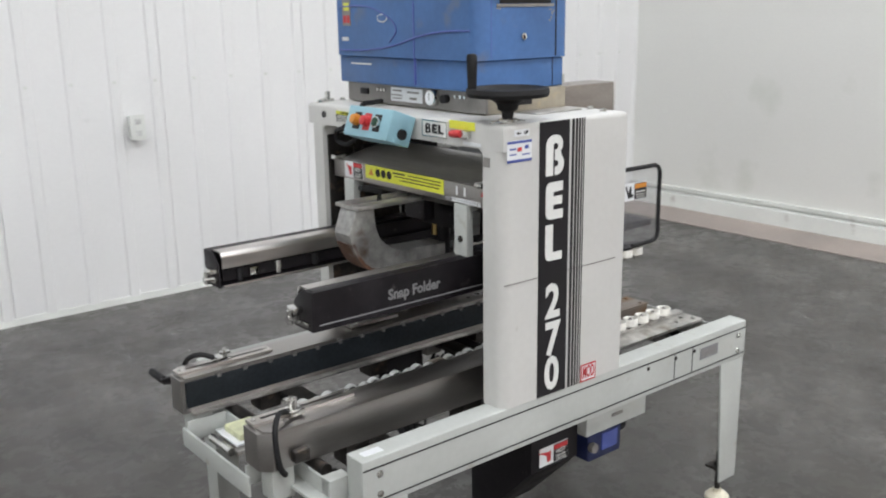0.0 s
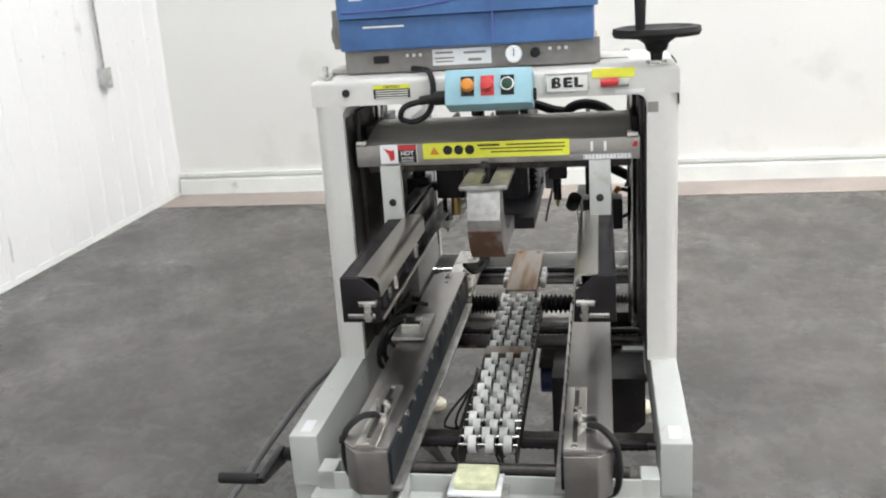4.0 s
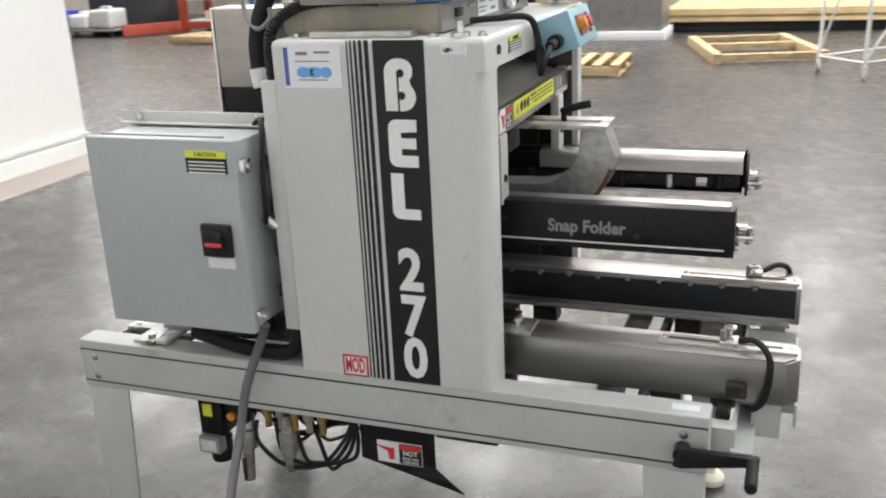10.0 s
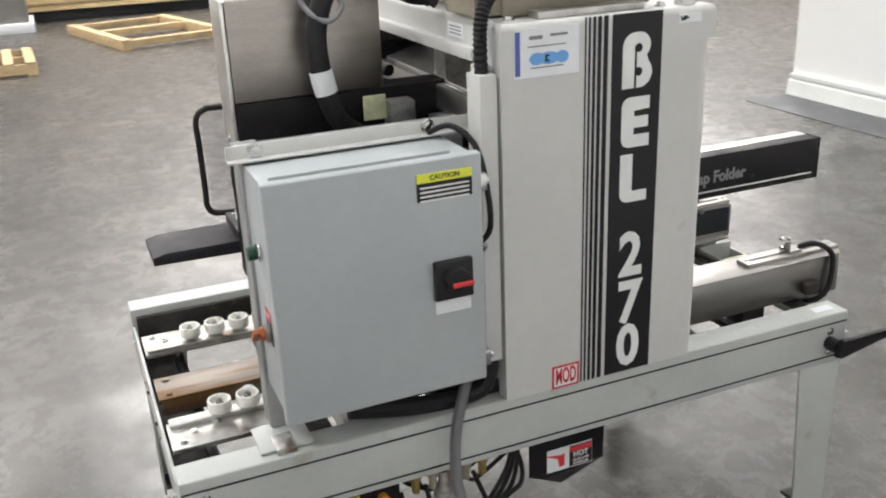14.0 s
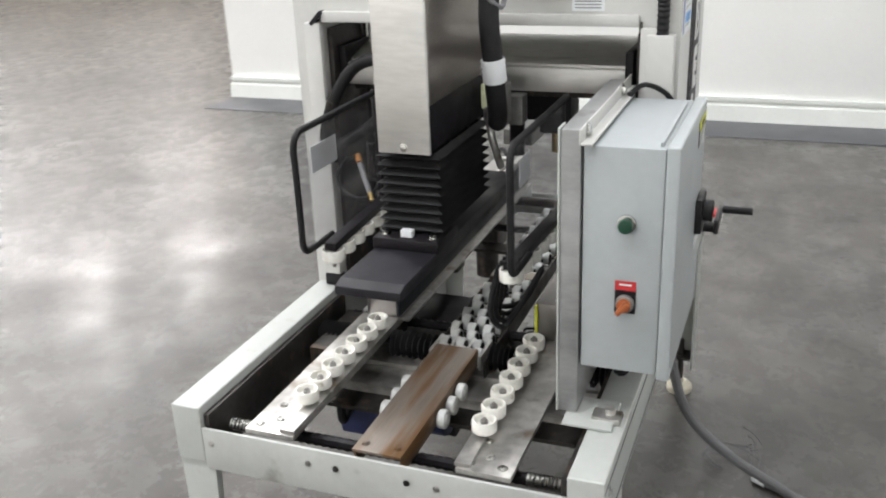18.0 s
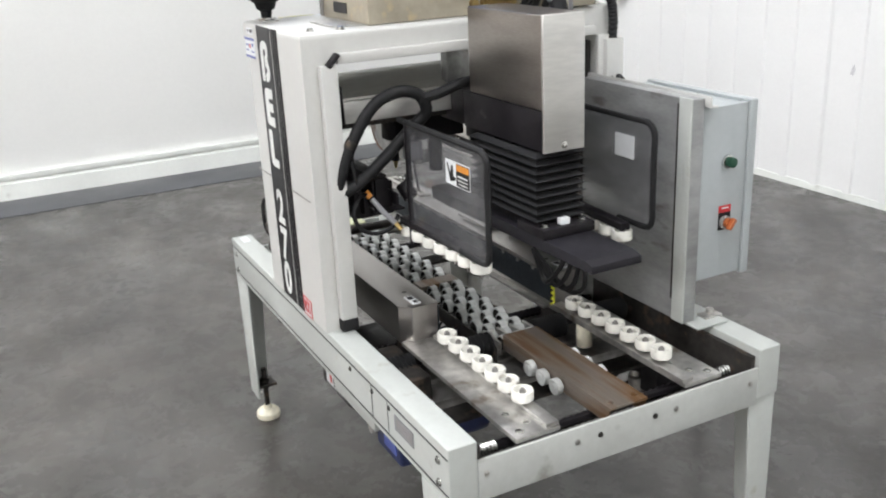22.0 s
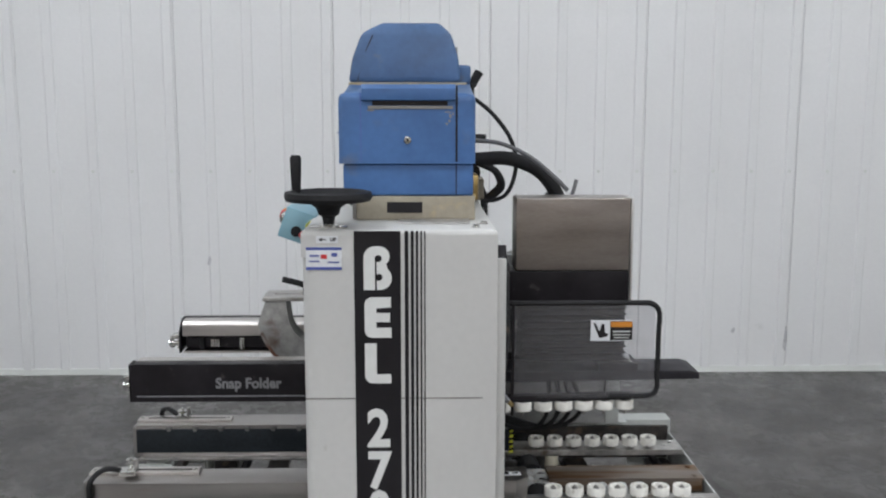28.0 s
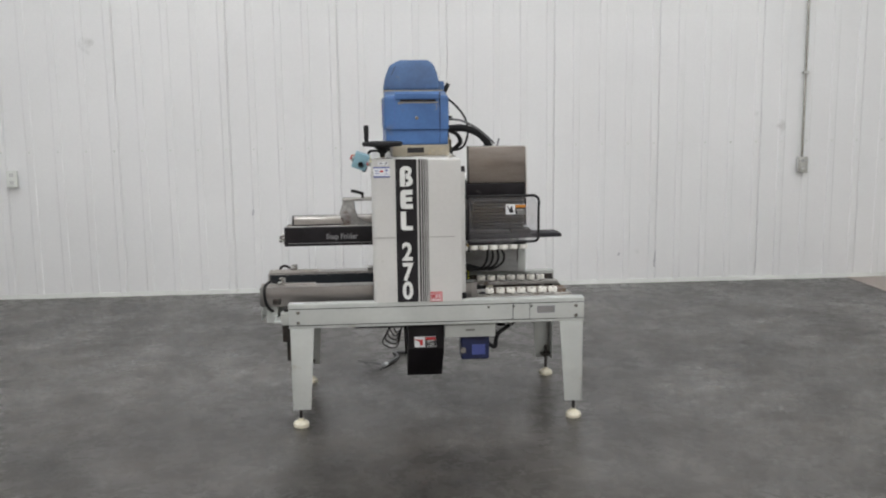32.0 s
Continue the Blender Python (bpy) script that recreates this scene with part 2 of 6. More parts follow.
PLY = mat("plywood_top", (0.52, 0.40, 0.22), 0.55, grain=0.1, stain=0.12, stain_scale=3)
WHITEPAINT = mat("white_painted_tube", (0.72, 0.74, 0.70), 0.45, stain=0.08)
RACKRED = mat("red_rack_paint", (0.34, 0.055, 0.028), 0.5, stain=0.15)
RACKBLUE = mat("blue_rack_paint", (0.05, 0.13, 0.30), 0.5, stain=0.15)
DARKBG = mat("dark_fabric", (0.03, 0.03, 0.035), 0.7, stain=0.2)
FARDARK = mat("dusky_cover_cloth", (0.11, 0.085, 0.09), 0.8, stain=0.25, stain_scale=3)
CARD = mat("brown_cardboard", (0.38, 0.26, 0.15), 0.8, stain=0.12, piece=0.2)
WALLP = mat("white_wall_panel", (0.815, 0.82, 0.82), 0.34, grain=0.01, stain=0.025, stain_scale=0.8, bump=0.03, bump_scale=25, dirt=(0.55, 0.55, 0.54), dirt_amount=-0.32, dirt_scale=2.6)
WALLW = mat("clean_white_insulated_wall", (0.86, 0.865, 0.845), 0.35, grain=0.01, stain=0.02, stain_scale=0.7, bump=0.03, bump_scale=20)
# brown stands in for dark racks, so the floor mirrors less brightness
FARW = mat("rack_brown_far_wall", (0.32, 0.29, 0.26), 0.7, stain=0.3, stain_scale=0.8)
WALLS = mat("white_insulated_wall", (0.86, 0.865, 0.835), 0.35, grain=0.01, stain=0.02, stain_scale=0.7, bump=0.03, bump_scale=20, dirt=(0.77, 0.785, 0.74), dirt_amount=0.05, dirt_scale=1.9)
CURB = mat("white_base_curb", (0.72, 0.74, 0.71), 0.45, grain=0.02, stain=0.05, stain_scale=3, dirt=(0.42, 0.41, 0.38), dirt_amount=-0.15, dirt_scale=5)
CEILM = mat("white_ceiling_sheet", (0.7, 0.71, 0.71), 0.6, stain=0.05, stain_scale=0.5)


def clear_plastic():
    m = bpy.data.materials.new("smoked_clear_plastic")
    m.use_nodes = True
    t = m.node_tree
    t.nodes.clear()
    out = t.nodes.new("ShaderNodeOutputMaterial")
    tr = t.nodes.new("ShaderNodeBsdfTransparent")
    tr.inputs["Color"].default_value = (0.93, 0.93, 0.94, 1)
    gl = t.nodes.new("ShaderNodeBsdfGlossy")
    gl.inputs["Roughness"].default_value = 0.06
    df = t.nodes.new("ShaderNodeBsdfDiffuse")
    df.inputs["Color"].default_value = (0.42, 0.42, 0.44, 1)
    n = t.nodes.new("ShaderNodeTexNoise")
    n.inputs["Scale"].default_value, n.inputs["Detail"].default_value = 9, 6
    r = t.nodes.new("ShaderNodeMapRange")
    for k, v in zip(("From Min", "From Max", "To Min", "To Max"), (0.40, 0.75, 0.06, 0.14)):
        r.inputs[k].default_value = v
    t.links.new(n.outputs["Fac"], r.inputs["Value"])
    m1, m2 = t.nodes.new("ShaderNodeMixShader"), t.nodes.new("ShaderNodeMixShader")
    m2.inputs["Fac"].default_value = 0.06
    t.links.new(r.outputs["Result"], m1.inputs["Fac"])
    t.links.new(tr.outputs[0], m1.inputs[1])
    t.links.new(df.outputs[0], m1.inputs[2])
    t.links.new(m1.outputs[0], m2.inputs[1])
    t.links.new(gl.outputs[0], m2.inputs[2])
    t.links.new(m2.outputs[0], out.inputs["Surface"])
    return m


CLEAR = clear_plastic()


def concrete():
    m = bpy.data.materials.new("polished_concrete")
    m.use_nodes = True
    t = m.node_tree
    b = t.nodes["Principled BSDF"]
    tc = t.nodes.new("ShaderNodeTexCoord")

    def tex(scale, detail, rough=0.55, dist=0.0):
        n = t.nodes.new("ShaderNodeTexNoise")
        n.inputs["Scale"].default_value, n.inputs["Detail"].default_value = scale, detail
        n.inputs["Roughness"].default_value, n.inputs["Distortion"].default_value = rough, dist
        t.links.new(tc.outputs["Object"], n.inputs["Vector"])
        return n.outputs["Fac"]

    def rng(src, a, c, lo, hi):
        n = t.nodes.new("ShaderNodeMapRange")
        for k, v in zip(("From Min", "From Max", "To Min", "To Max"), (a, c, lo, hi)):
            n.inputs[k].default_value = v
        t.links.new(src, n.inputs["Value"])
        return n.outputs["Result"]

    def mul(a, c):
        n = t.nodes.new("ShaderNodeMath")
        n.operation = "MULTIPLY"
        t.links.new(a, n.inputs[0])
        t.links.new(c, n.inputs[1])
        return n.outputs[0]

    big, mid, cloud, fine = tex(0.42, 5, 0.6, 0.8), tex(1.5, 7, 0.6, 1.4), tex(6.5, 8, 0.7, 0.6), tex(70, 5, 0.7)
    v = mul(mul(rng(big, 0.32, 0.68, 0.66, 1.36), rng(mid, 0.34, 0.66, 0.60, 1.46)), rng(cloud, 0.34, 0.66, 0.85, 1.16))
    v = mul(v, rng(fine, 0.3, 0.7, 0.84, 1.16))
    v = mul(v, rng(tex(3.1, 3, 0.6, 1.3), 0.68, 0.74, 1.0, 0.58))
    v = mul(v, rng(tex(9.0, 2, 0.5, 1.6), 0.765, 0.785, 1.0, 1.9))
    v = mul(v, rng(tex(17.0, 2, 0.5, 1.0), 0.76, 0.78, 1.0, 0.45))
    mix = t.nodes.new("ShaderNodeMix")
    mix.data_type, mix.blend_type = "RGBA", "MULTIPLY"
    mix.inputs["Factor"].default_value = 1.0
    mix.inputs["A"].default_value = (0.0400, 0.0362, 0.0318, 1)
    t.links.new(v, mix.inputs["B"])
    t.links.new(mix.outputs["Result"], b.inputs["Base Color"])
    t.links.new(rng(tex(3.2, 9, 0.72, 0.5), 0.3, 0.7, 0.30, 0.55), b.inputs["Roughness"])
    b.inputs["Specular IOR Level"].default_value = 0.5
    bn = t.nodes.new("ShaderNodeBump")
    bn.inputs["Strength"].default_value, bn.inputs["Distance"].default_value = 0.14, 0.002
    t.links.new(tex(26.0, 7, 0.7, 0.3), bn.inputs["Height"])
    t.links.new(bn.outputs["Normal"], b.inputs["Normal"])
    # worn sealer: glossy in patches, rubbed dull in others
    seal = mul(rng(tex(3.6, 9, 0.68, 1.0), 0.40, 0.60, 0.35, 1.0), rng(tex(1.1, 8, 0.65, 0.9), 0.38, 0.62, 0.40, 1.0))
    t.links.new(seal, b.inputs["Coat Weight"])
    t.links.new(rng(tex(9.0, 8, 0.75, 0.3), 0.34, 0.66, 0.19, 0.36), b.inputs["Coat Roughness"])
    cb = t.nodes.new("ShaderNodeBump")
    cb.inputs["Strength"].default_value, cb.inputs["Distance"].default_value = 0.30, 0.0034
    t.links.new(tex(3.4, 5, 0.6, 0.8), cb.inputs["Height"])
    t.links.new(cb.outputs["Normal"], b.inputs["Coat Normal"])
    return m


FLOOR = concrete()

# ---- mesh helpers ----


def finish(bm, name, material, angle=35):
    me = bpy.data.meshes.new(name)
    bmesh.ops.recalc_face_normals(bm, faces=bm.faces)
    bm.to_mesh(me)
    bm.free()
    me.materials.append(material)
    for p in me.polygons:
        p.use_smooth = True
    me.set_sharp_from_angle(angle=radians(angle))
    return me


def under(ob, parent):
    """Hang ob under parent so that its own pose is still told in the parent thing's root space."""
    if parent:
        if parent.parent and parent.parent.parent:
            parent = parent.parent
        ob.parent = parent
        if parent.parent:
            ob.matrix_parent_inverse = parent.matrix_basis.inverted()
    return ob


def part(name, bm, material, parent=None, label=""):
    ob = under(new(name, finish(bm, name, material)), parent)
    if label:
        ob["label"] = label
    return ob


def share(name, me, parent, m, label=""):
    ob = under(new(name, me), parent)
    ob.matrix_basis = m
    if label:
        ob["label"] = label
    return ob


def thing(name, label, category, group="", at=None):
    ob = new(name)
    if at:
        ob.matrix_basis = at
    return tagged(ob, label, category, group)


def bevel(bm, r, seg=2, edges=None):
    if r > 0:
        bmesh.ops.bevel(bm, geom=list(edges or bm.edges), offset=r, segments=seg, affect="EDGES", profile=0.6, clamp_overlap=True)
    return bm


def box(x0, x1, y0, y1, z0, z1, r=0.002, seg=2):
    bm = bmesh.new()
    bmesh.ops.create_cube(bm, size=1)
    bmesh.ops.transform(bm, matrix=Matrix.Translation(((x0 + x1) / 2, (y0 + y1) / 2, (z0 + z1) / 2)) @ Matrix.Diagonal((x1 - x0, y1 - y0, z1 - z0, 1)), verts=bm.verts)
    return bevel(bm, min(r, 0.45 * min(x1 - x0, y1 - y0, z1 - z0)), seg)


def prism(pts, axis, a, b, r=0.0, seg=2):
    """The polygon pts, drawn in the two other axes in order, swept along axis from a to b."""
    bm = bmesh.new()

    def place(p, v):
        return {"x": (v, p[0], p[1]), "y": (p[0], v, p[1]), "z": (p[0], p[1], v)}[axis]

    lo = [bm.verts.new(place(p, a)) for p in pts]
    hi = [bm.verts.new(place(p, b)) for p in pts]
    bm.faces.new(lo)
    bm.faces.new(hi)
    n = len(pts)
    for i in range(n):
        bm.faces.new((lo[i], lo[(i + 1) % n], hi[(i + 1) % n], hi[i]))
    return bevel(bm, r, seg)


def cyl(p0, p1, r, seg=20, r2=None, bev=0.0):
    bm = bmesh.new()
    p0, p1 = Vector(p0), Vector(p1)
    d = p1 - p0
    m = Matrix.Translation((p0 + p1) / 2) @ d.to_track_quat("Z", "Y").to_matrix().to_4x4()
    bmesh.ops.create_cone(bm, cap_ends=True, segments=seg, radius1=r, radius2=r if r2 is None else r2, depth=d.length)
    if bev:
        bevel(bm, bev, 2, [e for e in bm.edges if abs(e.verts[0].co.z - e.verts[1].co.z) < 1e-6])
    bmesh.ops.transform(bm, matrix=m, verts=bm.verts)
    return bm


def lathe(profile, seg=24):
    """A ring of (radius, height) points turned about z."""
    bm = bmesh.new()
    rings = []
    for r, z in profile:
        rings.append([bm.verts.new((r * math.cos(2 * math.pi * k / seg), r * math.sin(2 * math.pi * k / seg), z)) for k in range(seg)])
    for a, b in zip(rings, rings[1:]):
        for k in range(seg):
            bm.faces.new((a[k], a[(k + 1) % seg], b[(k + 1) % seg], b[k]))
    if profile[0][0] > 1e-5:
        bm.faces.new(rings[0])
    if profile[-1][0] > 1e-5:
        bm.faces.new(rings[-1])
    bmesh.ops.remove_doubles(bm, verts=bm.verts, dist=1e-6)
    return bm


def smooth_path(pts, n=6):
    pts = [Vector(p) for p in pts]
    out = []
    for i in range(len(pts) - 1):
        p0, p1, p2, p3 = pts[max(i - 1, 0)], pts[i], pts[i + 1], pts[min(i + 2, len(pts) - 1)]
        for k in range(n):
            t = k / n
            out.append(0.5 * (2 * p1 + (p2 - p0) * t + (2 * p0 - 5 * p1 + 4 * p2 - p3) * t * t + (3 * p1 - p0 - 3 * p2 + p3) * t ** 3))
    return out + [pts[-1]]


def tube(pts, r, seg=10, n=6, rib=0.0):
    """A hose or cable along a smooth line; rib: depth of corrugation."""
    path = smooth_path(pts, n) if n else [Vector(p) for p in pts]
    bm = bmesh.new()
    rings, up = [], None
    for i, p in enumerate(path):
        d = (path[min(i + 1, len(path) - 1)] - path[max(i - 1, 0)]).normalized()
        up = d.orthogonal().normalized() if up is None else (up - d * up.dot(d)).normalized()
        side = d.cross(up)
        rr = r - (rib if rib and i % 2 else 0)
        rings.append([bm.verts.new(p + rr * (math.cos(2 * math.pi * k / seg) * up + math.sin(2 * math.pi * k / seg) * side)) for k in range(seg)])
    for a, b in zip(rings, rings[1:]):
        for k in range(seg):
            bm.faces.new((a[k], a[(k + 1) % seg], b[(k + 1) % seg], b[k]))
    bm.faces.new(rings[0])
    bm.faces.new(rings[-1])
    return bm


def merged(*bms):
    out = bms[0]
    for other in bms[1:]:
        me = bpy.data.meshes.new("join")
        other.to_mesh(me)
        other.free()
        out.from_mesh(me)
        bpy.data.meshes.remove(me)
    return out


def moved(bm, m):
    bmesh.ops.transform(bm, matrix=m, verts=bm.verts)
    return bm


def writing(name, text, size, material, parent, m, bold=0.0, thick=0.0004, spacing=1.0, wide=1.0):
    cu = bpy.data.curves.new(name, "FONT")
    cu.body, cu.size, cu.align_x, cu.align_y = text, size, "CENTER", "CENTER"
    cu.offset, cu.extrude, cu.space_character, cu.resolution_u = bold, thick, spacing, 3
    tmp = new(name, cu)
    dg = bpy.context.evaluated_depsgraph_get()
    me = bpy.data.meshes.new_from_object(tmp.evaluated_get(dg))
    bpy.data.objects.remove(tmp)
    bpy.data.curves.remove(cu)
    me.materials.clear()
    me.materials.append(material)
    me.transform(Matrix.Diagonal((wide, 1, 1, 1)))
    return share(name, me, parent, m)


def facing(x, y, z, way):
    """A pose whose own x runs to the reader's right and own z out of the surface that faces way."""
    r = {"-y": (90, 0, 0), "+y": (90, 0, 180), "-x": (90, 0, -90), "+x": (90, 0, 90), "+z": (0, 0, 0)}[way]
    return pose(x, y, z, *r)


def sticker(name, w, h, material, parent, m, thick=0.0008, r=0.0, label=""):
    """A thin plate centred on the pose m, its face along own z."""
    ob = part(name, box(-w / 2, w / 2, -h / 2, h / 2, -0.0004, thick, r), material, parent, label)
    ob.matrix_basis = m
    return ob


def bars(name, material, parent, m, rows):
    """Unreadable writing: bars (x, y, width, height) on a label."""
    bm = merged(*[box(x - w / 2, x + w / 2, y - h / 2, y + h / 2, 0.0008, 0.0013, 0) for x, y, w, h in rows])
    ob = part(name, bm, material, parent)
    ob.matrix_basis = m
    return ob


# ---- floor, walls, ceiling ----
X0, X1, Y1 = -4.04, 4.235, 2.955
END0, END1 = -3.37, -3.70
FAR_Y, FAR_X0, FAR_X1 = -17.0, -14.0, 14.0

floor = tagged(part("floor", box(FAR_X0, FAR_X1, FAR_Y, Y1 + 0.3, -0.2, 0.0, 0), FLOOR), "polished grey concrete floor with stains and scuffs", "floor", kind="structure")
ceiling = tagged(part("ceiling", box(FAR_X0, FAR_X1, FAR_Y, Y1 + 0.3, CEIL, CEIL + 0.15, 0), CEILM), "white sheet ceiling", "ceiling", kind="structure")


def wall(name, bm, material, label):
    return tagged(part(name, bm, material), label, "wall", kind="structure")


# ribbed metal wall behind the machine
north = wall("wall_north", box(X0 - 0.2, X1 + 0.2, Y1 + 0.03, Y1 + 0.25, 0, CEIL, 0), WALLP, "white ribbed metal panel wall with scuffs")
PITCH, COVER_W = 0.219, 0.876


def rib_sheet(w, h):
    """A wall sheet with paired upright ribs, face towards -y."""
    pts, x = [(0, 0)], 0.0
    while x < w - 0.01:
        pts += [(x + 0.150, 0), (x + 0.157, -0.009), (x + 0.203, -0.009), (x + 0.210, 0)]
        x += PITCH
    pts.append((w - 0.003, 0))
    return prism(pts + [(w - 0.003, 0.02), (0, 0.02)], "z", 0.03, h)


sheet = finish(rib_sheet(COVER_W, CEIL), "wall_panel", WALLP, 20)
k = 0
while X0 + (k + 1) * COVER_W < X1 + 0.6:
    share("wall_panel", sheet, north, pose(X0 + k * COVER_W, Y1, 0))
    k += 1
screw = finish(merged(cyl((0, 0, 0), (0, -0.004, 0), 0.009, 10), cyl((0, -0.004, 0), (0, -0.008, 0), 0.005, 6)), "wall_screw", CURB)
for k in range(37):
    share("wall_screw", screw, north, pose(X0 + 0.178 + PITCH * k, Y1 - 0.009, 1.178))
tagged(part("baseboard_north", prism([(Y1 - 0.012, 0), (Y1 + 0.02, 0), (Y1 + 0.02, 0.035), (Y1 - 0.006, 0.035)], "x", X0, X1), CURB), "white sheet metal base trim", "trim", kind="structure")

east = wall("wall_east", box(X1, X1 + 0.16, END1, Y1 + 0.25, 0, CEIL, 0.004), WALLS, "smooth white insulated panel wall")
west = wall("wall_west", box(X0 - 0.16, X0, END0, Y1 + 0.25, 0, CEIL, 0.004), WALLW, "smooth white insulated panel wall")
tagged(part("baseboard_east", prism([(X1 - 0.055, 0), (X1 + 0.02, 0), (X1 + 0.02, 0.16), (X1 - 0.03, 0.16), (X1 - 0.03, 0.135), (X1 - 0.012, 0.13), (X1 - 0.012, 0.118), (X1 - 0.045, 0.108)], "y", END1, Y1 - 0.02), CURB), "white painted base curb along the wall", "trim", kind="structure")
tagged(part("baseboard_west", prism([(X0 - 0.02, 0), (X0 + 0.05, 0), (X0 + 0.04, 0.10), (X0 + 0.012, 0.11), (X0 + 0.012, 0.122), (X0 + 0.03, 0.127), (X0 + 0.03, 0.15), (X0 - 0.02, 0.15)], "y", END0, Y1 - 0.02), CURB), "white painted base curb along the wall", "trim", kind="structure")
tagged(part("floor_strip_east", box(3.78, X1 - 0.05, END1 + 0.02, Y1 - 0.02, -0.01, 0.004, 0.001), STRIP), "bare concrete strip along the wall, pink reflected light in its colour", "floor", kind="structure")
tagged(part("floor_strip_west", box(X0 + 0.05, -3.62, END0 + 0.02, Y1 - 0.02, -0.01, 0.004, 0.001), STRIPW), "grey painted concrete strip along the wall", "floor", kind="structure")
tagged(part("corner_trim", box(-3.84, -3.60, Y1 - 0.045, Y1 - 0.012, 0.0, CEIL, 0.008), CURB), "smooth white corner flashing between the walls", "trim", kind="structure")
# added walls that close the hall, darkened to dim the floor's reflections
wall("wall_far", box(FAR_X0, FAR_X1, FAR_Y - 0.2, FAR_Y, 0, CEIL, 0), FARW, "added far wall, darkened brown to stand in for dark racks")
wall("wall_far_west", box(FAR_X0 - 0.2, FAR_X0, FAR_Y, Y1, 0, CEIL, 0), FARW, "added far wall, darkened brown to stand in for dark racks")
wall("wall_far_east", box(FAR_X1, FAR_X1 + 0.2, FAR_Y, Y1, 0, CEIL, 0), FARW, "added far wall, darkened brown to stand in for dark racks")
wall("wall_far_north_west", box(FAR_X0, X0 - 0.2, Y1, Y1 + 0.2, 0, CEIL, 0), FARW, "added far wall, darkened brown to stand in for dark racks")
wall("wall_far_north_east", box(X1 + 0.2, FAR_X1, Y1, Y1 + 0.2, 0, CEIL, 0), FARW, "added far wall, darkened brown to stand in for dark racks")


def outlet(x, z, conduit):
    ob = thing("wall_outlet", "grey metal outlet box on the panel wall" + (" under a steel conduit" if conduit else ""), "outlet", "outlets on the wall")
    part("box", box(x - 0.035, x + 0.035, Y1 - 0.055, Y1 - 0.003, z - 0.06, z + 0.06, 0.005), GREYWHEEL if conduit else CURB, ob)
    part("cover_plate", box(x - 0.04, x + 0.04, Y1 - 0.060, Y1 - 0.055, z - 0.065, z + 0.065, 0.002), CHROME if conduit else CURB, ob)
    for d in (-0.03, 0.03):
        part("socket", box(x - 0.016, x + 0.016, Y1 - 0.0625, Y1 - 0.060, z + d - 0.014, z + d + 0.014, 0.003), GREYWHEEL, ob)
    if conduit:
        part("conduit", cyl((x, Y1 - 0.03, z + 0.06), (x, Y1 - 0.03, CEIL - 0.01), 0.012, 10), CHROME, ob)
        for zz in (z + 0.75, z + 1.9):
            part("clamp", box(x - 0.025, x + 0.025, Y1 - 0.045, Y1 - 0.005, zz, zz + 0.02, 0.002), CHROME, ob)
    return ob


outlet(0.165, 0.945, False)
outlet(-3.12, 0.975, False)
outlet(3.32, 0.985, True)


# rubbed marks low on the ribbed wall
rnd = random.Random(5)
for x, z, h in ((2.08, 0.15, 0.14), (-1.26, 0.65, 0.05), (1.77, 0.24, 0.03)):
    w = 0.006 + 0.008 * rnd.random()
    pts = [(x - w, z), (x - w * 0.4, z + h * 0.6), (x + w * 0.3, z + h), (x + w, z + h * 0.45), (x + w * 0.2, z - h * 0.2)]
    part("scuff", prism(pts, "y", Y1 - 0.0105, Y1 - 0.0095), SCUFF, north)
# ---- the case sealing machine ----
sealer = thing("case_sealer", "light grey case sealing machine with black striped columns on levelling feet", "machine")
AO, BO, RW, RT = -0.398, 0.404, 0.06, 0.602  # rail outer faces, rail width, rail top
CX0, CX1, CT = -0.300, 0.114, 1.272  # column ends and top


def bolt(x, y, z, way, r=0.008, h=0.006, material=CHROME, parent=sealer, name="bolt"):
    bm = merged(lathe([(r * 1.5, 0), (r * 1.5, h * 0.25), (r, h * 0.3), (r, h), (r * 0.6, h * 1.1), (0, h * 1.1)], 8))
    ob = part(name, bm, material, parent)
    ob.matrix_basis = facing(x, y, z, way)
    return ob


# rails: folded channel with two dark grooves along the outer face
for side, out in (("-y", AO), ("+y", BO)):
    s = -1 if side == "-y" else 1
    a, b = sorted((out, out - s * RW))
    rail = part("side_rail", box(-0.70, 0.70, a, b, 0.487, RT, 0.004, 3), RAIL, sealer)
    for z in (0.500, 0.578):
        part("groove", box(-0.698, 0.698, *sorted((out - s * 0.002, out + s * 0.0008)), z, z + 0.0035, 0), BLACK, rail)
    for x in (-0.655, 0.66):
        for z in (0.515, 0.562):
            bolt(x, out, z, side, 0.006, 0.004, CHROME, rail)
    if s < 0:
        for x in (0.24, 0.36, 0.445):
            bolt(x, out, 0.565, side, 0.004, 0.003, DARK, rail, "screw")
        sticker("rating_plate", 0.085, 0.034, GREYLET, rail, facing(0.515, out - 0.001, 0.548, side))
        bars("plate_text", BASEGREY, rail, facing(0.515, out - 0.001, 0.548, side), [(0, 0.009 - 0.006 * i, 0.07, 0.003) for i in range(4)])
        for x in (0.355, 0.436):
            part("panel_seam", box(x, x + 0.0025, out - 0.0008, out + 0.002, 0.504, 0.578, 0), BLACK, rail)
    sticker("sticker", 0.05, 0.022, LABEL, rail, facing(-0.655, out - s * 0.03, RT, "+z"))

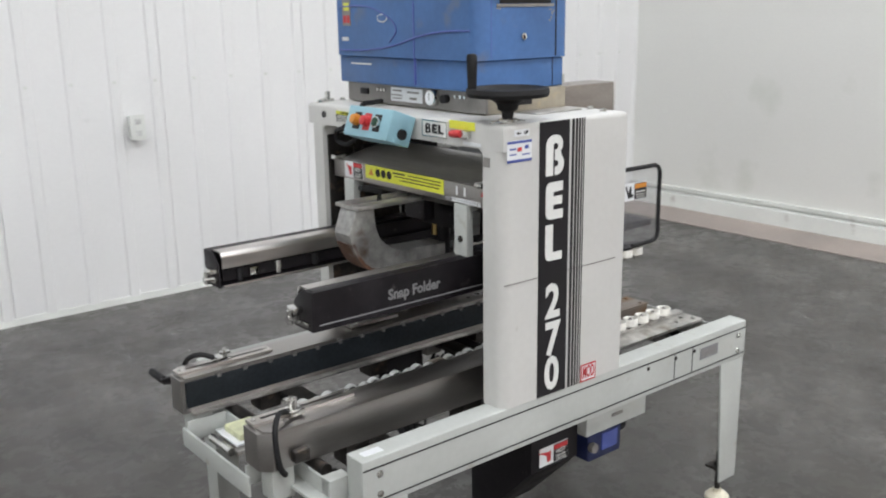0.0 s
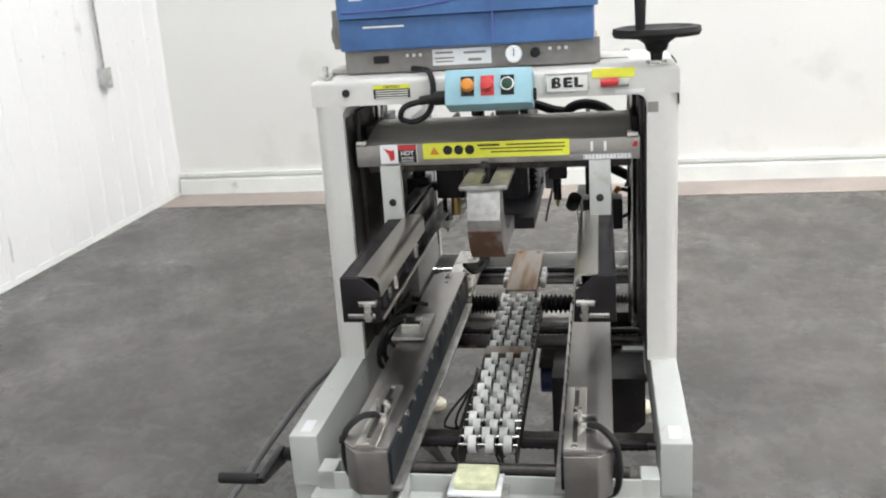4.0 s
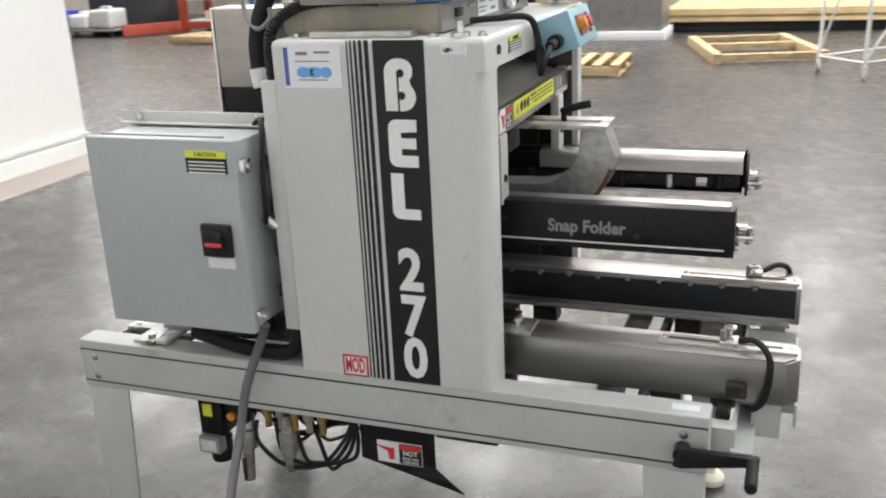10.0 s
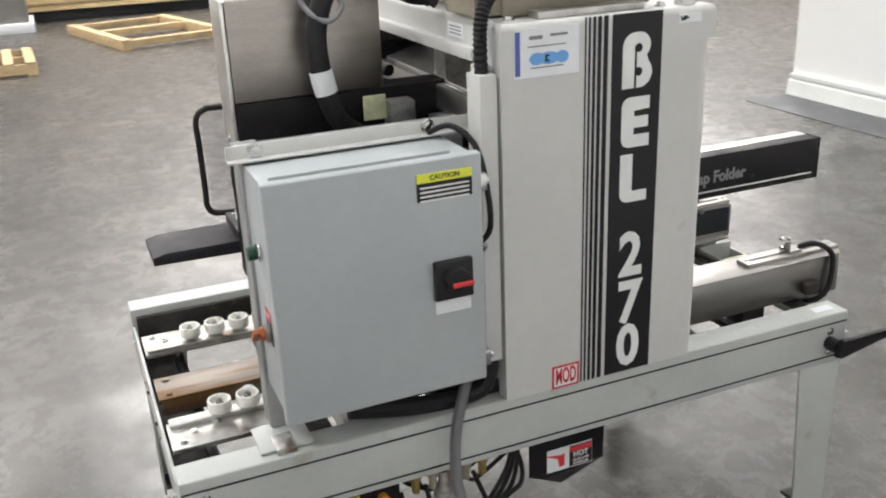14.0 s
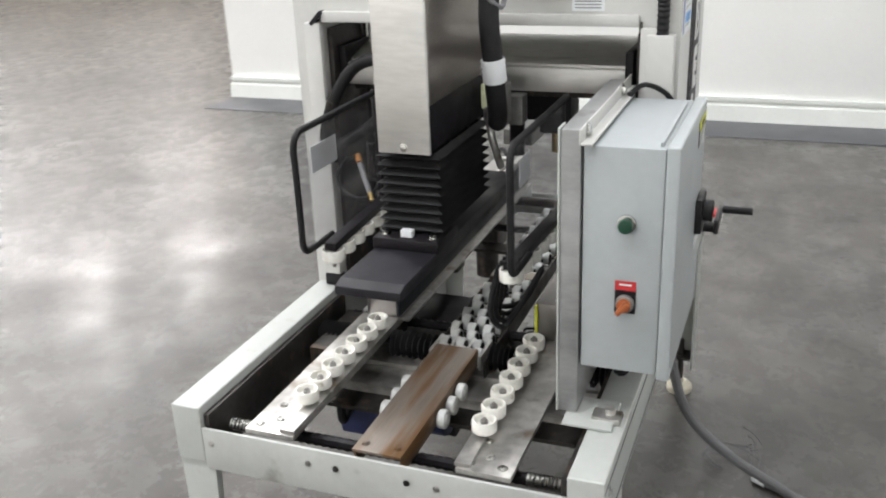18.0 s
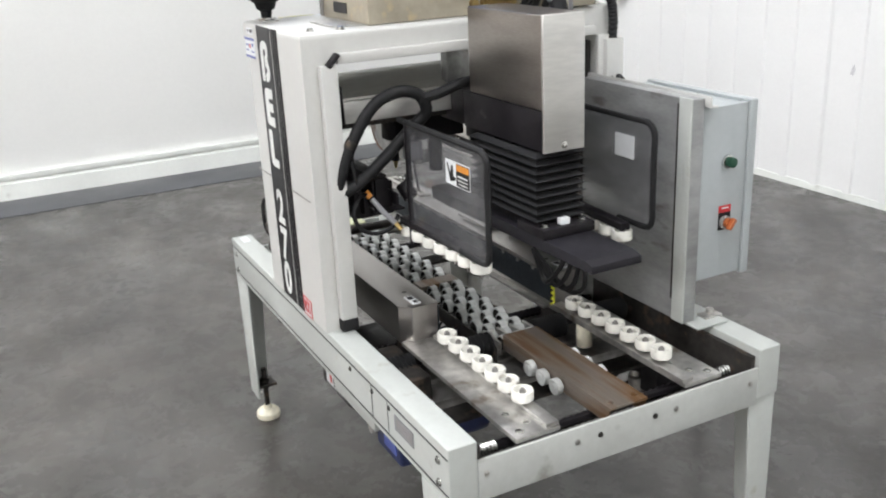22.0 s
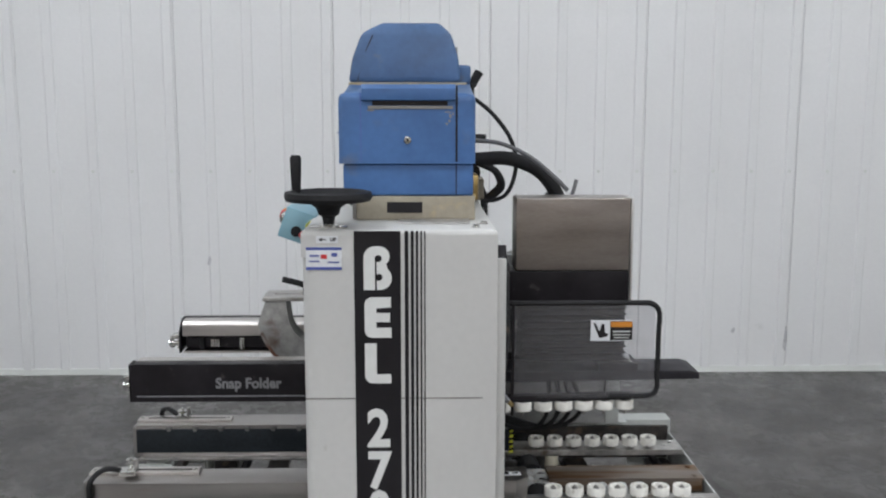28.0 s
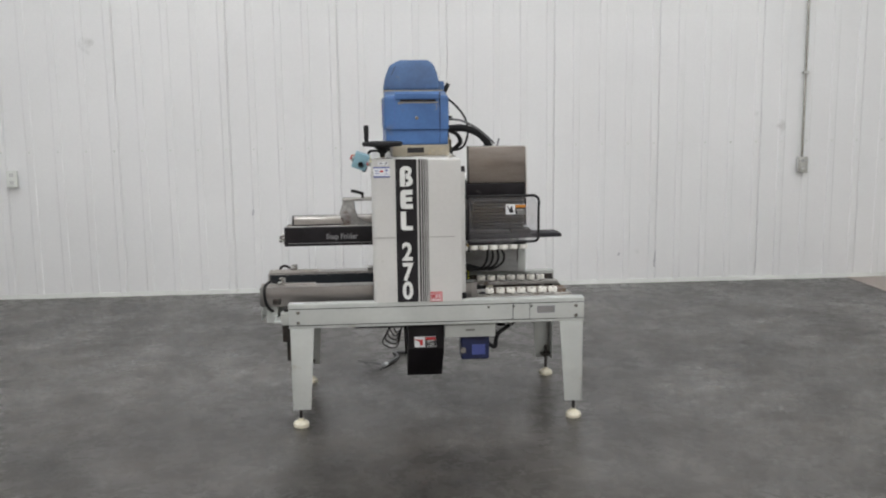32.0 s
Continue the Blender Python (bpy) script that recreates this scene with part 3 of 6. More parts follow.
# end plates between the rails
end = part("end_plate", box(0.694, 0.700, AO + RW, BO - RW, 0.474, 0.561, 0.002), RAILD, sealer, "scuffed light grey end plate")
for y in (-0.321, -0.120, -0.066, 0.068, 0.122, 0.322):
    bolt(0.700, y, 0.530, "+x", 0.0042, 0.004, PLATE if abs(y) > 0.1 else DARK, end)
part("lip", box(0.62, 0.694, AO + RW, BO - RW, 0.474, 0.480, 0.001), DARK, end)
for sgn, y0 in ((-1, AO + RW), (1, BO - RW)):
    y1 = y0 - sgn * 0.012
    part("inner_liner", box(0.13, 0.69, *sorted((y0 - sgn * 0.001, y1)), 0.487, 0.585, 0.002), DARK, sealer)

# legs: tapered angle plates, with a threaded foot
foot_mesh = finish(lathe([(0.0, 0.0), (0.036, 0.0), (0.038, 0.006), (0.037, 0.018), (0.030, 0.026), (0.014, 0.030), (0.012, 0.042), (0, 0.042)], 28), "foot_pad", FOOT)
for sx in (-1, 1):
    for s, out in ((-1, AO), (1, BO)):
        xo = sx * 0.694
        side_plate = prism([(xo, 0.487), (xo - sx * 0.112, 0.487), (xo - sx * 0.085, 0.092), (xo - sx * 0.008, 0.092)], "y", *sorted((out, out - s * 0.006)), r=0.0015)
        end_leaf = prism([(out - s * 0.001, 0.487), (out - s * 0.075, 0.487), (out - s * 0.055, 0.092), (out - s * 0.001, 0.092)], "x", *sorted((xo, xo - sx * 0.006)), r=0.0015)
        leg = part("leg", merged(side_plate, end_leaf), RAIL, sealer)
        fx, fy = sx * 0.660, out - s * 0.038
        part("foot_bracket", box(fx - 0.028, fx + 0.028, fy - 0.030, fy + 0.030, 0.115, 0.123, 0.001), DARK, leg)
        part("stem", cyl((fx, fy, 0.035), (fx, fy, 0.17), 0.0085, 12), DARK, leg)
        part("nut", merged(cyl((fx, fy, 0.104), (fx, fy, 0.115), 0.015, 6), cyl((fx, fy, 0.123), (fx, fy, 0.135), 0.015, 6)), DARK, leg)
        share("foot_pad", foot_mesh, leg, pose(fx, fy, 0))


def corner_arc(cx, cy, r, a0, a1, n=5):
    return [(cx + r * math.cos(radians(a0 + (a1 - a0) * k / n)), cy + r * math.sin(radians(a0 + (a1 - a0) * k / n))) for k in range(n + 1)]


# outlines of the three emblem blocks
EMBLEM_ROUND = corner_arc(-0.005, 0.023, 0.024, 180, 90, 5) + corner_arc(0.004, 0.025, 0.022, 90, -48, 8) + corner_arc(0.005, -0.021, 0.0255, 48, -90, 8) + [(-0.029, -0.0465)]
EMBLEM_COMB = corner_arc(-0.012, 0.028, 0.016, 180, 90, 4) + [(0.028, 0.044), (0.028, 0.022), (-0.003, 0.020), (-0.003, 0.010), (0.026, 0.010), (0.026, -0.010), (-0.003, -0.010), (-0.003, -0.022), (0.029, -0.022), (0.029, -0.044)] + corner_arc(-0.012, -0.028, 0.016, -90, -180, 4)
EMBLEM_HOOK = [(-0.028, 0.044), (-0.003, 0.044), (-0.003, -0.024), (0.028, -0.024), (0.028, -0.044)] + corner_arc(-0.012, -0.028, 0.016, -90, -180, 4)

# columns and top beam, one folded white-grey arch
for s, out in ((-1, AO - 0.002), (1, BO + 0.004)):
    inn = out - s * 0.068
    lo, hi = sorted((out, inn))
    if s < 0:
        pts = corner_arc(CX0 + 0.03, lo + 0.03, 0.03, 180, 270) + [(CX1, lo), (CX1, hi), (CX0, hi)]
    else:
        pts = [(CX0, lo), (CX1, lo), (CX1, hi)] + corner_arc(CX0 + 0.03, hi - 0.03, 0.03, 90, 180)
    col = part("column", prism(pts, "z", RT - 0.001, 1.214), PAINT, sealer, "light grey column with black stripe and white lettering")
    way = "-y" if s < 0 else "+y"
    f = out + s * 0.0006
    # graphics: black stripe, thin lines
    sticker("black_stripe", 0.098, 0.668, INK, col, facing(-0.140, f, 0.936, way))
    for x, w in ((-0.0785, 0.008), (-0.0665, 0.0065), (-0.0565, 0.005), (-0.0475, 0.0035), (-0.040, 0.0022)):
        sticker("thin_line", w, 0.668, INK, col, facing(x, f, 0.936, way))
    tag = sticker("red_label", 0.056, 0.046, RED, col, facing(-0.007, f, 0.624, way))
    sticker("label_field", 0.048, 0.038, LABEL, tag, facing(-0.007, f + s * 0.0006, 0.624, way))
    writing("label_word", "MOD", 0.044, RED, tag, facing(-0.007, f + s * 0.0016, 0.624, way), 0.0012, wide=0.42)
    for text, z in (("2", 0.836), ("7", 0.741), ("0", 0.652)):
        writing("numeral", text, 0.115, LETTER, col, facing(-0.140, f + s * 0.001, z, way), 0.0038, wide=0.86)
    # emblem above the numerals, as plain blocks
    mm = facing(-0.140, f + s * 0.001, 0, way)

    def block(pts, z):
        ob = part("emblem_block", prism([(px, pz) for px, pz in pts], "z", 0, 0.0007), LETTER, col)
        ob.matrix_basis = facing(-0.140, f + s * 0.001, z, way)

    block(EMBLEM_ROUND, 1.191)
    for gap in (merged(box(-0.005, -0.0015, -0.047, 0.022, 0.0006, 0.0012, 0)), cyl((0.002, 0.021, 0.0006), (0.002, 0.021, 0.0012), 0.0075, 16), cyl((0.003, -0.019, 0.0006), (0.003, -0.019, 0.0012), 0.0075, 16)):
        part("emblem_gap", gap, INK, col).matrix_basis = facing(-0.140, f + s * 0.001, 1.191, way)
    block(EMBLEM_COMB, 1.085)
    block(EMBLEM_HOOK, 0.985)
    # upper labels
    up = sticker("arrow_label", 0.046, 0.015, LABEL, col, facing(-0.245, f, 1.252, way))
    part("arrow", prism([(-0.018, 0), (-0.010, 0.004), (-0.010, 0.001), (-0.002, 0.001), (-0.002, -0.001), (-0.010, -0.001), (-0.010, -0.004)], "z", 0.0008, 0.0013), INK, up).matrix_basis = facing(-0.245, f, 1.252, way)
    writing("up_word", "UP", 0.011, INK, up, facing(-0.232, f + s * 0.0012, 1.252, way), 0.0004)
    if s < 0:
        lab = sticker("info_label", 0.075, 0.048, LABEL, col, facing(-0.252, f, 1.212, way))
        bars("label_band", LBLUE, lab, facing(-0.252, f, 1.212, way), [(0, 0.021, 0.075, 0.006), (0, -0.021, 0.075, 0.006), (-0.02, 0.006, 0.02, 0.004), (-0.02, -0.006, 0.022, 0.003), (0.022, 0.008, 0.012, 0.008), (0.02, -0.008, 0.024, 0.003)])
        bars("label_spot", RED, lab, facing(-0.252, f, 1.212, way), [(0.0, 0.004, 0.013, 0.009)])
        part("seam", box(CX0 + 0.004, CX1 - 0.03, out - 0.0012, out + 0.001, 0.906, 0.9085, 0), BASEGREY, col)
    else:
        lab = sticker("info_label", 0.119, 0.078, LABEL, col, facing(0.0325, f, 1.223, way))
        for px, w in ((-0.018, 0.028), (0.004, 0.040), (0.028, 0.024)):
            pic = part("label_picture", moved(lathe([(0, 0.0008), (0.5, 0.0008), (0.5, 0.0013), (0, 0.0013)], 20), Matrix.Diagonal((w, 0.020, 1, 1))), SKY, lab)
            pic.matrix_basis = facing(0.0325 - px, f + (px + 0.03) * 0.01, 1.213, way)
        bars("label_band", LBLUE, lab, facing(0.0325, f, 1.223, way), [(-0.053, 0, 0.009, 0.07)])
        bars("picture_mark", INK, lab, facing(0.0325, f + 0.0012, 1.213, way), [(0.0, 0.004, 0.008, 0.003), (0.0, -0.004, 0.008, 0.003), (-0.002, 0.0, 0.003, 0.008)])
        bars("label_text", BASEGREY, lab, facing(0.0325, f, 1.223, way), [(-0.02, 0.024, 0.024, 0.006), (0.022, 0.026, 0.032, 0.004), (0.0, 0.010, 0.07, 0.002), (0.0, -0.024, 0.06, 0.002)])
    # outfeed edge trim
    t0, t1 = sorted((inn - s * 0.002, inn + s * 0.036))
    trim = part("edge_trim", box(CX1, CX1 + 0.022, t0, t1, 0.632, 1.205, 0.004), PAINT, sealer)
    part("trim_foot", box(CX1 - 0.002, CX1 + 0.024, t0 - 0.001, t1 + 0.001, 0.604, 0.632, 0.004), RUBBER, trim)
    # dark inner face of the column
    part("inner_slide", box(-0.20, CX1 - 0.012, *sorted((inn - s * 0.0005, inn - s * 0.012)), 0.62, 1.19, 0.002), DARK, sealer)
    part("inner_lining", box(CX0 + 0.014, -0.201, *sorted((inn - s * 0.0005, inn - s * 0.004)), 0.62, 1.185, 0.001), DARK, sealer)
    part("slide_rod", cyl((-0.05, inn - s * 0.025, 0.60), (-0.05, inn - s * 0.025, 1.2), 0.011, 14), CHROME, sealer)

beam = prism([(CX0, 1.214), (CX0, CT), (CX1, CT), (CX1, 1.214)], "y", AO - 0.002, BO + 0.004)
bevel(beam, 0.014, 4, [e for e in beam.edges if e.verts[0].co.z > 1.25 and e.verts[1].co.z > 1.25])
part("top_beam", beam, PAINT, sealer)
part("beam_trim", box(CX1, CX1 + 0.018, AO + 0.07, BO - 0.07, 1.206, 1.228, 0.004), PAINT, sealer)
for s, out in ((-1, AO - 0.002), (1, BO + 0.004)):
    inn = out - s * 0.068
    if s < 0:
        part("corner_gusset", prism([(inn + s * 0.022, 1.204), (inn - s * 0.004, 1.230), (inn - s * 0.010, 1.225), (inn + s * 0.015, 1.199)], "x", CX1 + 0.001, CX1 + 0.024, 0.001), BLACK, sealer)
    # fillet under the beam at the infeed face
    r = 0.022
    fil = [(inn, 1.214)] + [(inn - s * r + s * r * math.cos(radians(a)), 1.214 - r + r * math.sin(radians(a))) for a in range(0, 91, 15)]
    part("fillet", prism(fil, "x", CX0 + 0.002, CX0 + 0.03), PAINT, sealer)

bl = sticker("beam_label", 0.062, 0.024, LABEL, sealer, facing(CX1 + 0.0004, 0.235, 1.245, "+x"))
bars("label_text", GREYLET, bl, facing(CX1 + 0.0004, 0.235, 1.245, "+x"), [(0, 0.006 - 0.006 * i, 0.05, 0.002) for i in range(3)])

# beam front: labels, badge, red knob, button box
for y, w, h, m in ((0.222, 0.083, 0.030, YELLOW),):
    lab = sticker("caution_label", w, h, INK, sealer, facing(CX0 - 0.0006, y, 1.243, "-x"))
    sticker("caution_band", w, 0.009, YELLOW, lab, facing(CX0 - 0.0012, y, 1.2535, "-x"))
    writing("caution_word", "CAUTION", 0.008, INK, lab, facing(CX0 - 0.0022, y, 1.2535, "-x"), 0.0002)
    bars("caution_text", LETTER, lab, facing(CX0 - 0.0006, y, 1.243, "-x"), [(0, 0.002 - 0.005 * i, 0.074, 0.0022) for i in range(4)])
part("plug_hole", cyl((CX0 - 0.003, 0.327, 1.243), (CX0 + 0.01, 0.327, 1.243), 0.009, 16), INK, sealer)
badge = part("badge", box(CX0 - 0.004, CX0, -0.212, -0.118, 1.226, 1.266, 0.0015), LETTER, sealer, "silver badge with black blocks")
part("badge_rim", merged(box(CX0 - 0.0055, CX0 - 0.004, -0.212, -0.118, 1.263, 1.266, 0.0005), box(CX0 - 0.0055, CX0 - 0.004, -0.212, -0.118, 1.226, 1.229, 0.0005), box(CX0 - 0.0055, CX0 - 0.004, -0.212, -0.209, 1.2295, 1.2625, 0.0005), box(CX0 - 0.0055, CX0 - 0.004, -0.121, -0.118, 1.2295, 1.2625, 0.0005)), CHROME, badge)
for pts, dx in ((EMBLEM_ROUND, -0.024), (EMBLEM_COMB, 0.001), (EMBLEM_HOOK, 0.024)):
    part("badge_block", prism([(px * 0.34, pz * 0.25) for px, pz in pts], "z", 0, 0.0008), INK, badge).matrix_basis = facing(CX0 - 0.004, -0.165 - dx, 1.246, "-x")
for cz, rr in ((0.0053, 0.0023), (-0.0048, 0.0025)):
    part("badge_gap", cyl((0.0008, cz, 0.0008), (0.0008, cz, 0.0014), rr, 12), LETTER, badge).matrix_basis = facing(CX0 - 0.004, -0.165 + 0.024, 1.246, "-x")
sticker("yellow_label", 0.090, 0.019, YELLOW, sealer, facing(CX0 - 0.0006, -0.262, 1.262, "-x"))
sticker("small_label", 0.062, 0.008, LABEL, sealer, facing(CX0 - 0.0006, -0.296, 1.222, "-x"))
sticker("dark_label", 0.022, 0.022, BASEGREY, sealer, facing(CX0 - 0.0006, -0.345, 1.186, "-x"))
knob = part("red_lever", merged(cyl((CX0 - 0.012, -0.235, 1.242), (CX0 - 0.012, -0.272, 1.244), 0.009, 14, bev=0.003)), RED, sealer)
part("lever_mount", box(CX0 - 0.014, CX0, -0.295, -0.273, 1.234, 1.252, 0.002), CHROME, knob)
part("thumb_screw", merged(cyl((-0.25, 0.385, 1.27), (-0.25, 0.385, 1.30), 0.007, 12), cyl((-0.25, 0.385, 1.272), (-0.25, 0.385, 1.280), 0.018, 12)), CHROME, sealer)
for x, y in ((-0.285, 0.37), (-0.20, 0.385), (0.07, -0.36), (0.09, -0.3), (0.08, 0.37)):
    bolt(x, y, CT, "+z", 0.007, 0.007)

bx = part("button_box", box(-0.036, 0.036, -0.092, 0.092, -0.038, 0.038, 0.004), TEAL, sealer, "pale blue push button box")
bx.matrix_basis = pose(-0.350, -0.003, 1.243, 0, 20, 0)
bface = pose(-0.350, -0.003, 1.243, 0, 20, 0)
for y, m in ((0.043, ORANGE), (0.001, RED), (-0.041, GREEN)):
    at = bface @ pose(-0.036, y, 0.002, 0, -90, 0)
    part("legend_plate", box(-0.022, 0.020, -0.014, 0.014, 0, 0.001, 0), INK if m != RED else RED, bx).matrix_basis = at
    part("button_ring", cyl((0, 0, 0), (0, 0, 0.009), 0.0145, 20, bev=0.001), CHROME if m == GREEN else m, bx).matrix_basis = at
    part("button", cyl((0, 0, 0.006), (0, 0, 0.018 if m != GREEN else 0.011), 0.0118, 20, bev=0.003), m, bx).matrix_basis = at
part("cable_gland", merged(cyl((-0.350, 0.09, 1.230), (-0.350, 0.118, 1.230), 0.015, 12), cyl((-0.350, 0.118, 1.230), (-0.350, 0.150, 1.226), 0.010, 12)), RUBBER, sealer)
part("end_plug", cyl((-0.350, -0.095, 1.230), (-0.350, -0.101, 1.230), 0.013, 14), RUBBER, sealer)
part("box_cable", tube([(-0.350, 0.145, 1.226), (-0.352, 0.185, 1.214), (-0.345, 0.195, 1.188), (-0.335, 0.165, 1.180), (-0.325, 0.135, 1.20), (-0.318, 0.125, 1.25), (-0.302, 0.135, 1.282), (-0.25, 0.16, 1.283), (-0.20, 0.19, 1.282)], 0.0065, 8), RUBBER, sealer)

# handwheel
hw = part("handwheel", lathe([(0, -0.05), (0.012, -0.05), (0.014, -0.035), (0.022, -0.03), (0.026, -0.016), (0.040, -0.006), (0.074, 0.004), (0.090, 0.000), (0.094, 0.008), (0.092, 0.018), (0.082, 0.020), (0.072, 0.012), (0.03, 0.006), (0.018, 0.010), (0, 0.010)], 36), RUBBER, sealer, "black dished handwheel")
hw.matrix_basis = pose(-0.245, -0.355, 1.330)
part("spindle", cyl((-0.245, -0.355, 1.268), (-0.245, -0.355, 1.31), 0.009, 12), CHROME, sealer)
part("spindle_flange", merged(cyl((-0.245, -0.355, 1.272), (-0.245, -0.355, 1.279), 0.022, 18), box(-0.285, -0.205, -0.372, -0.338, 1.271, 1.275, 0.001)), CHROME, sealer)
part("crank_knob", lathe([(0.008, 0), (0.010, 0.01), (0.0115, 0.045), (0.0125, 0.078), (0.009, 0.084), (0, 0.085)], 14), RUBBER, hw).matrix_basis = pose(-0.318, -0.318, 1.340)

# compression plate: front bar, shelf and rolled rear edge
bar = part("front_bar", box(-0.278, -0.262, -0.318, 0.322, 1.070, 1.119, 0.002), STEELX, sealer, "stainless front bar with yellow warning strip")
sticker("warning_strip", 0.330, 0.036, YELLOW, bar, facing(-0.2786, 0.0, 1.102, "-x"))
part("warning_sign", prism([(0.150, 1.094), (0.128, 1.094), (0.139, 1.112)], "x", -0.2796, -0.2788), ORANGE, bar)
for y in (0.108, 0.083, 0.058):
    part("pictogram", cyl((-0.2788, y, 1.103), (-0.2797, y, 1.103), 0.0108, 20), INK, bar)
bars("strip_text", INK, bar, facing(-0.2788, -0.06, 1.102, "-x"), [(-0.075, 0.010, 0.05, 0.004), (0.03, 0.010, 0.13, 0.0025), (0.0, 0.002, 0.19, 0.0025), (0.01, -0.006, 0.16, 0.0025)])
hot = sticker("hot_label", 0.086, 0.044, LABEL, bar, facing(-0.2786, 0.222, 1.098, "-x"))
sticker("hot_field", 0.043, 0.042, INK, hot, facing(-0.2792, 0.202, 1.098, "-x"))
sticker("hot_band", 0.041, 0.011, RED, hot, facing(-0.2799, 0.202, 1.112, "-x"))
writing("hot_word", "HOT", 0.014, LETTER, hot, facing(-0.2803, 0.202, 1.099, "-x"), 0.0003)
writing("hot_text", "GLUE AND", 0.0062, LETTER, hot, facing(-0.2803, 0.202, 1.0885, "-x"), 0.0001)
writing("hot_text", "SURFACES", 0.0062, LETTER, hot, facing(-0.2803, 0.202, 1.0815, "-x"), 0.0001)
part("hot_mark", prism([(0.258, 1.112), (0.240, 1.106), (0.232, 1.108), (0.232, 1.085), (0.242, 1.082), (0.246, 1.098)], "x", -0.2800, -0.2794), RED, hot)
scale = part("scale_strip", box(-0.2792, -0.2782, -0.300, -0.195, 1.073, 1.083, 0), LABEL, bar)
bars("scale_tick", INK, scale, facing(-0.2792, -0.2475, 1.078, "-x"), [(-0.050 + 0.0078 * k, 0.002 if k % 3 else 0.0005, 0.0012, 0.005 if k % 3 else 0.008) for k in range(14)])
part("scale_lead", box(-0.2790, -0.2782, -0.194, -0.170, 1.074, 1.082, 0), GREYLET, bar)
for y in (-0.214, -0.243):
    part("bar_slot", box(-0.2788, -0.2778, y - 0.003, y + 0.003, 1.090, 1.112, 0), LABEL, bar)
part("red_tag", prism([(-0.300, 1.098), (-0.313, 1.098), (-0.313, 1.110), (-0.306, 1.110)], "x", -0.2790, -0.2780), RED, bar)
for y in (0.306, -0.302):
    part("bar_stop", box(-0.290, -0.255, y - 0.012, y + 0.012, 1.119, 1.131, 0.002), CHROME, bar)
crown = [(-0.262 + 0.318 * k / 14, 1.117 + 0.031 * math.sin(math.pi * min(1.0, max(0.0, (k + 0.3) / 14.6)))) for k in range(15)]
shelf = crown + [(x, z - 0.005) for x, z in reversed(crown)]
part("top_shelf", prism(shelf, "y", -0.300, 0.302), SHELF, sealer, "bowed worn stainless top shelf")
part("rear_bar", box(0.057, 0.075, -0.30, 0.302, 1.066, 1.114, 0.002), SHELF, sealer)
part("rear_bar_lower", box(-0.25, 0.05, -0.30, 0.302, 1.050, 1.066, 0.002), DARK, sealer)
for y in (-0.318, 0.318):
    part("cross_slide", box(-0.19, 0.08, *sorted((y, y - 0.016 * (1 if y > 0 else -1))), 1.06, 1.15, 0.003), BLACK, sealer)
for y in (-0.254, 0.268):
    sp = 1 if y > 0 else -1
    post = part("arm_post", box(-0.282, -0.262, min(y, y - sp * 0.047), max(y, y - sp * 0.047), 0.935, 1.070, 0.002), RAIL, sealer)
    bolt(-0.282, y - sp * 0.024, 0.985, "-x", 0.006, 0.004, DARK, post)
    part("post_lip", box(-0.262, -0.215, min(y, y - sp * 0.047), max(y, y - sp * 0.047), 1.054, 1.060, 0.001), RAIL, post)


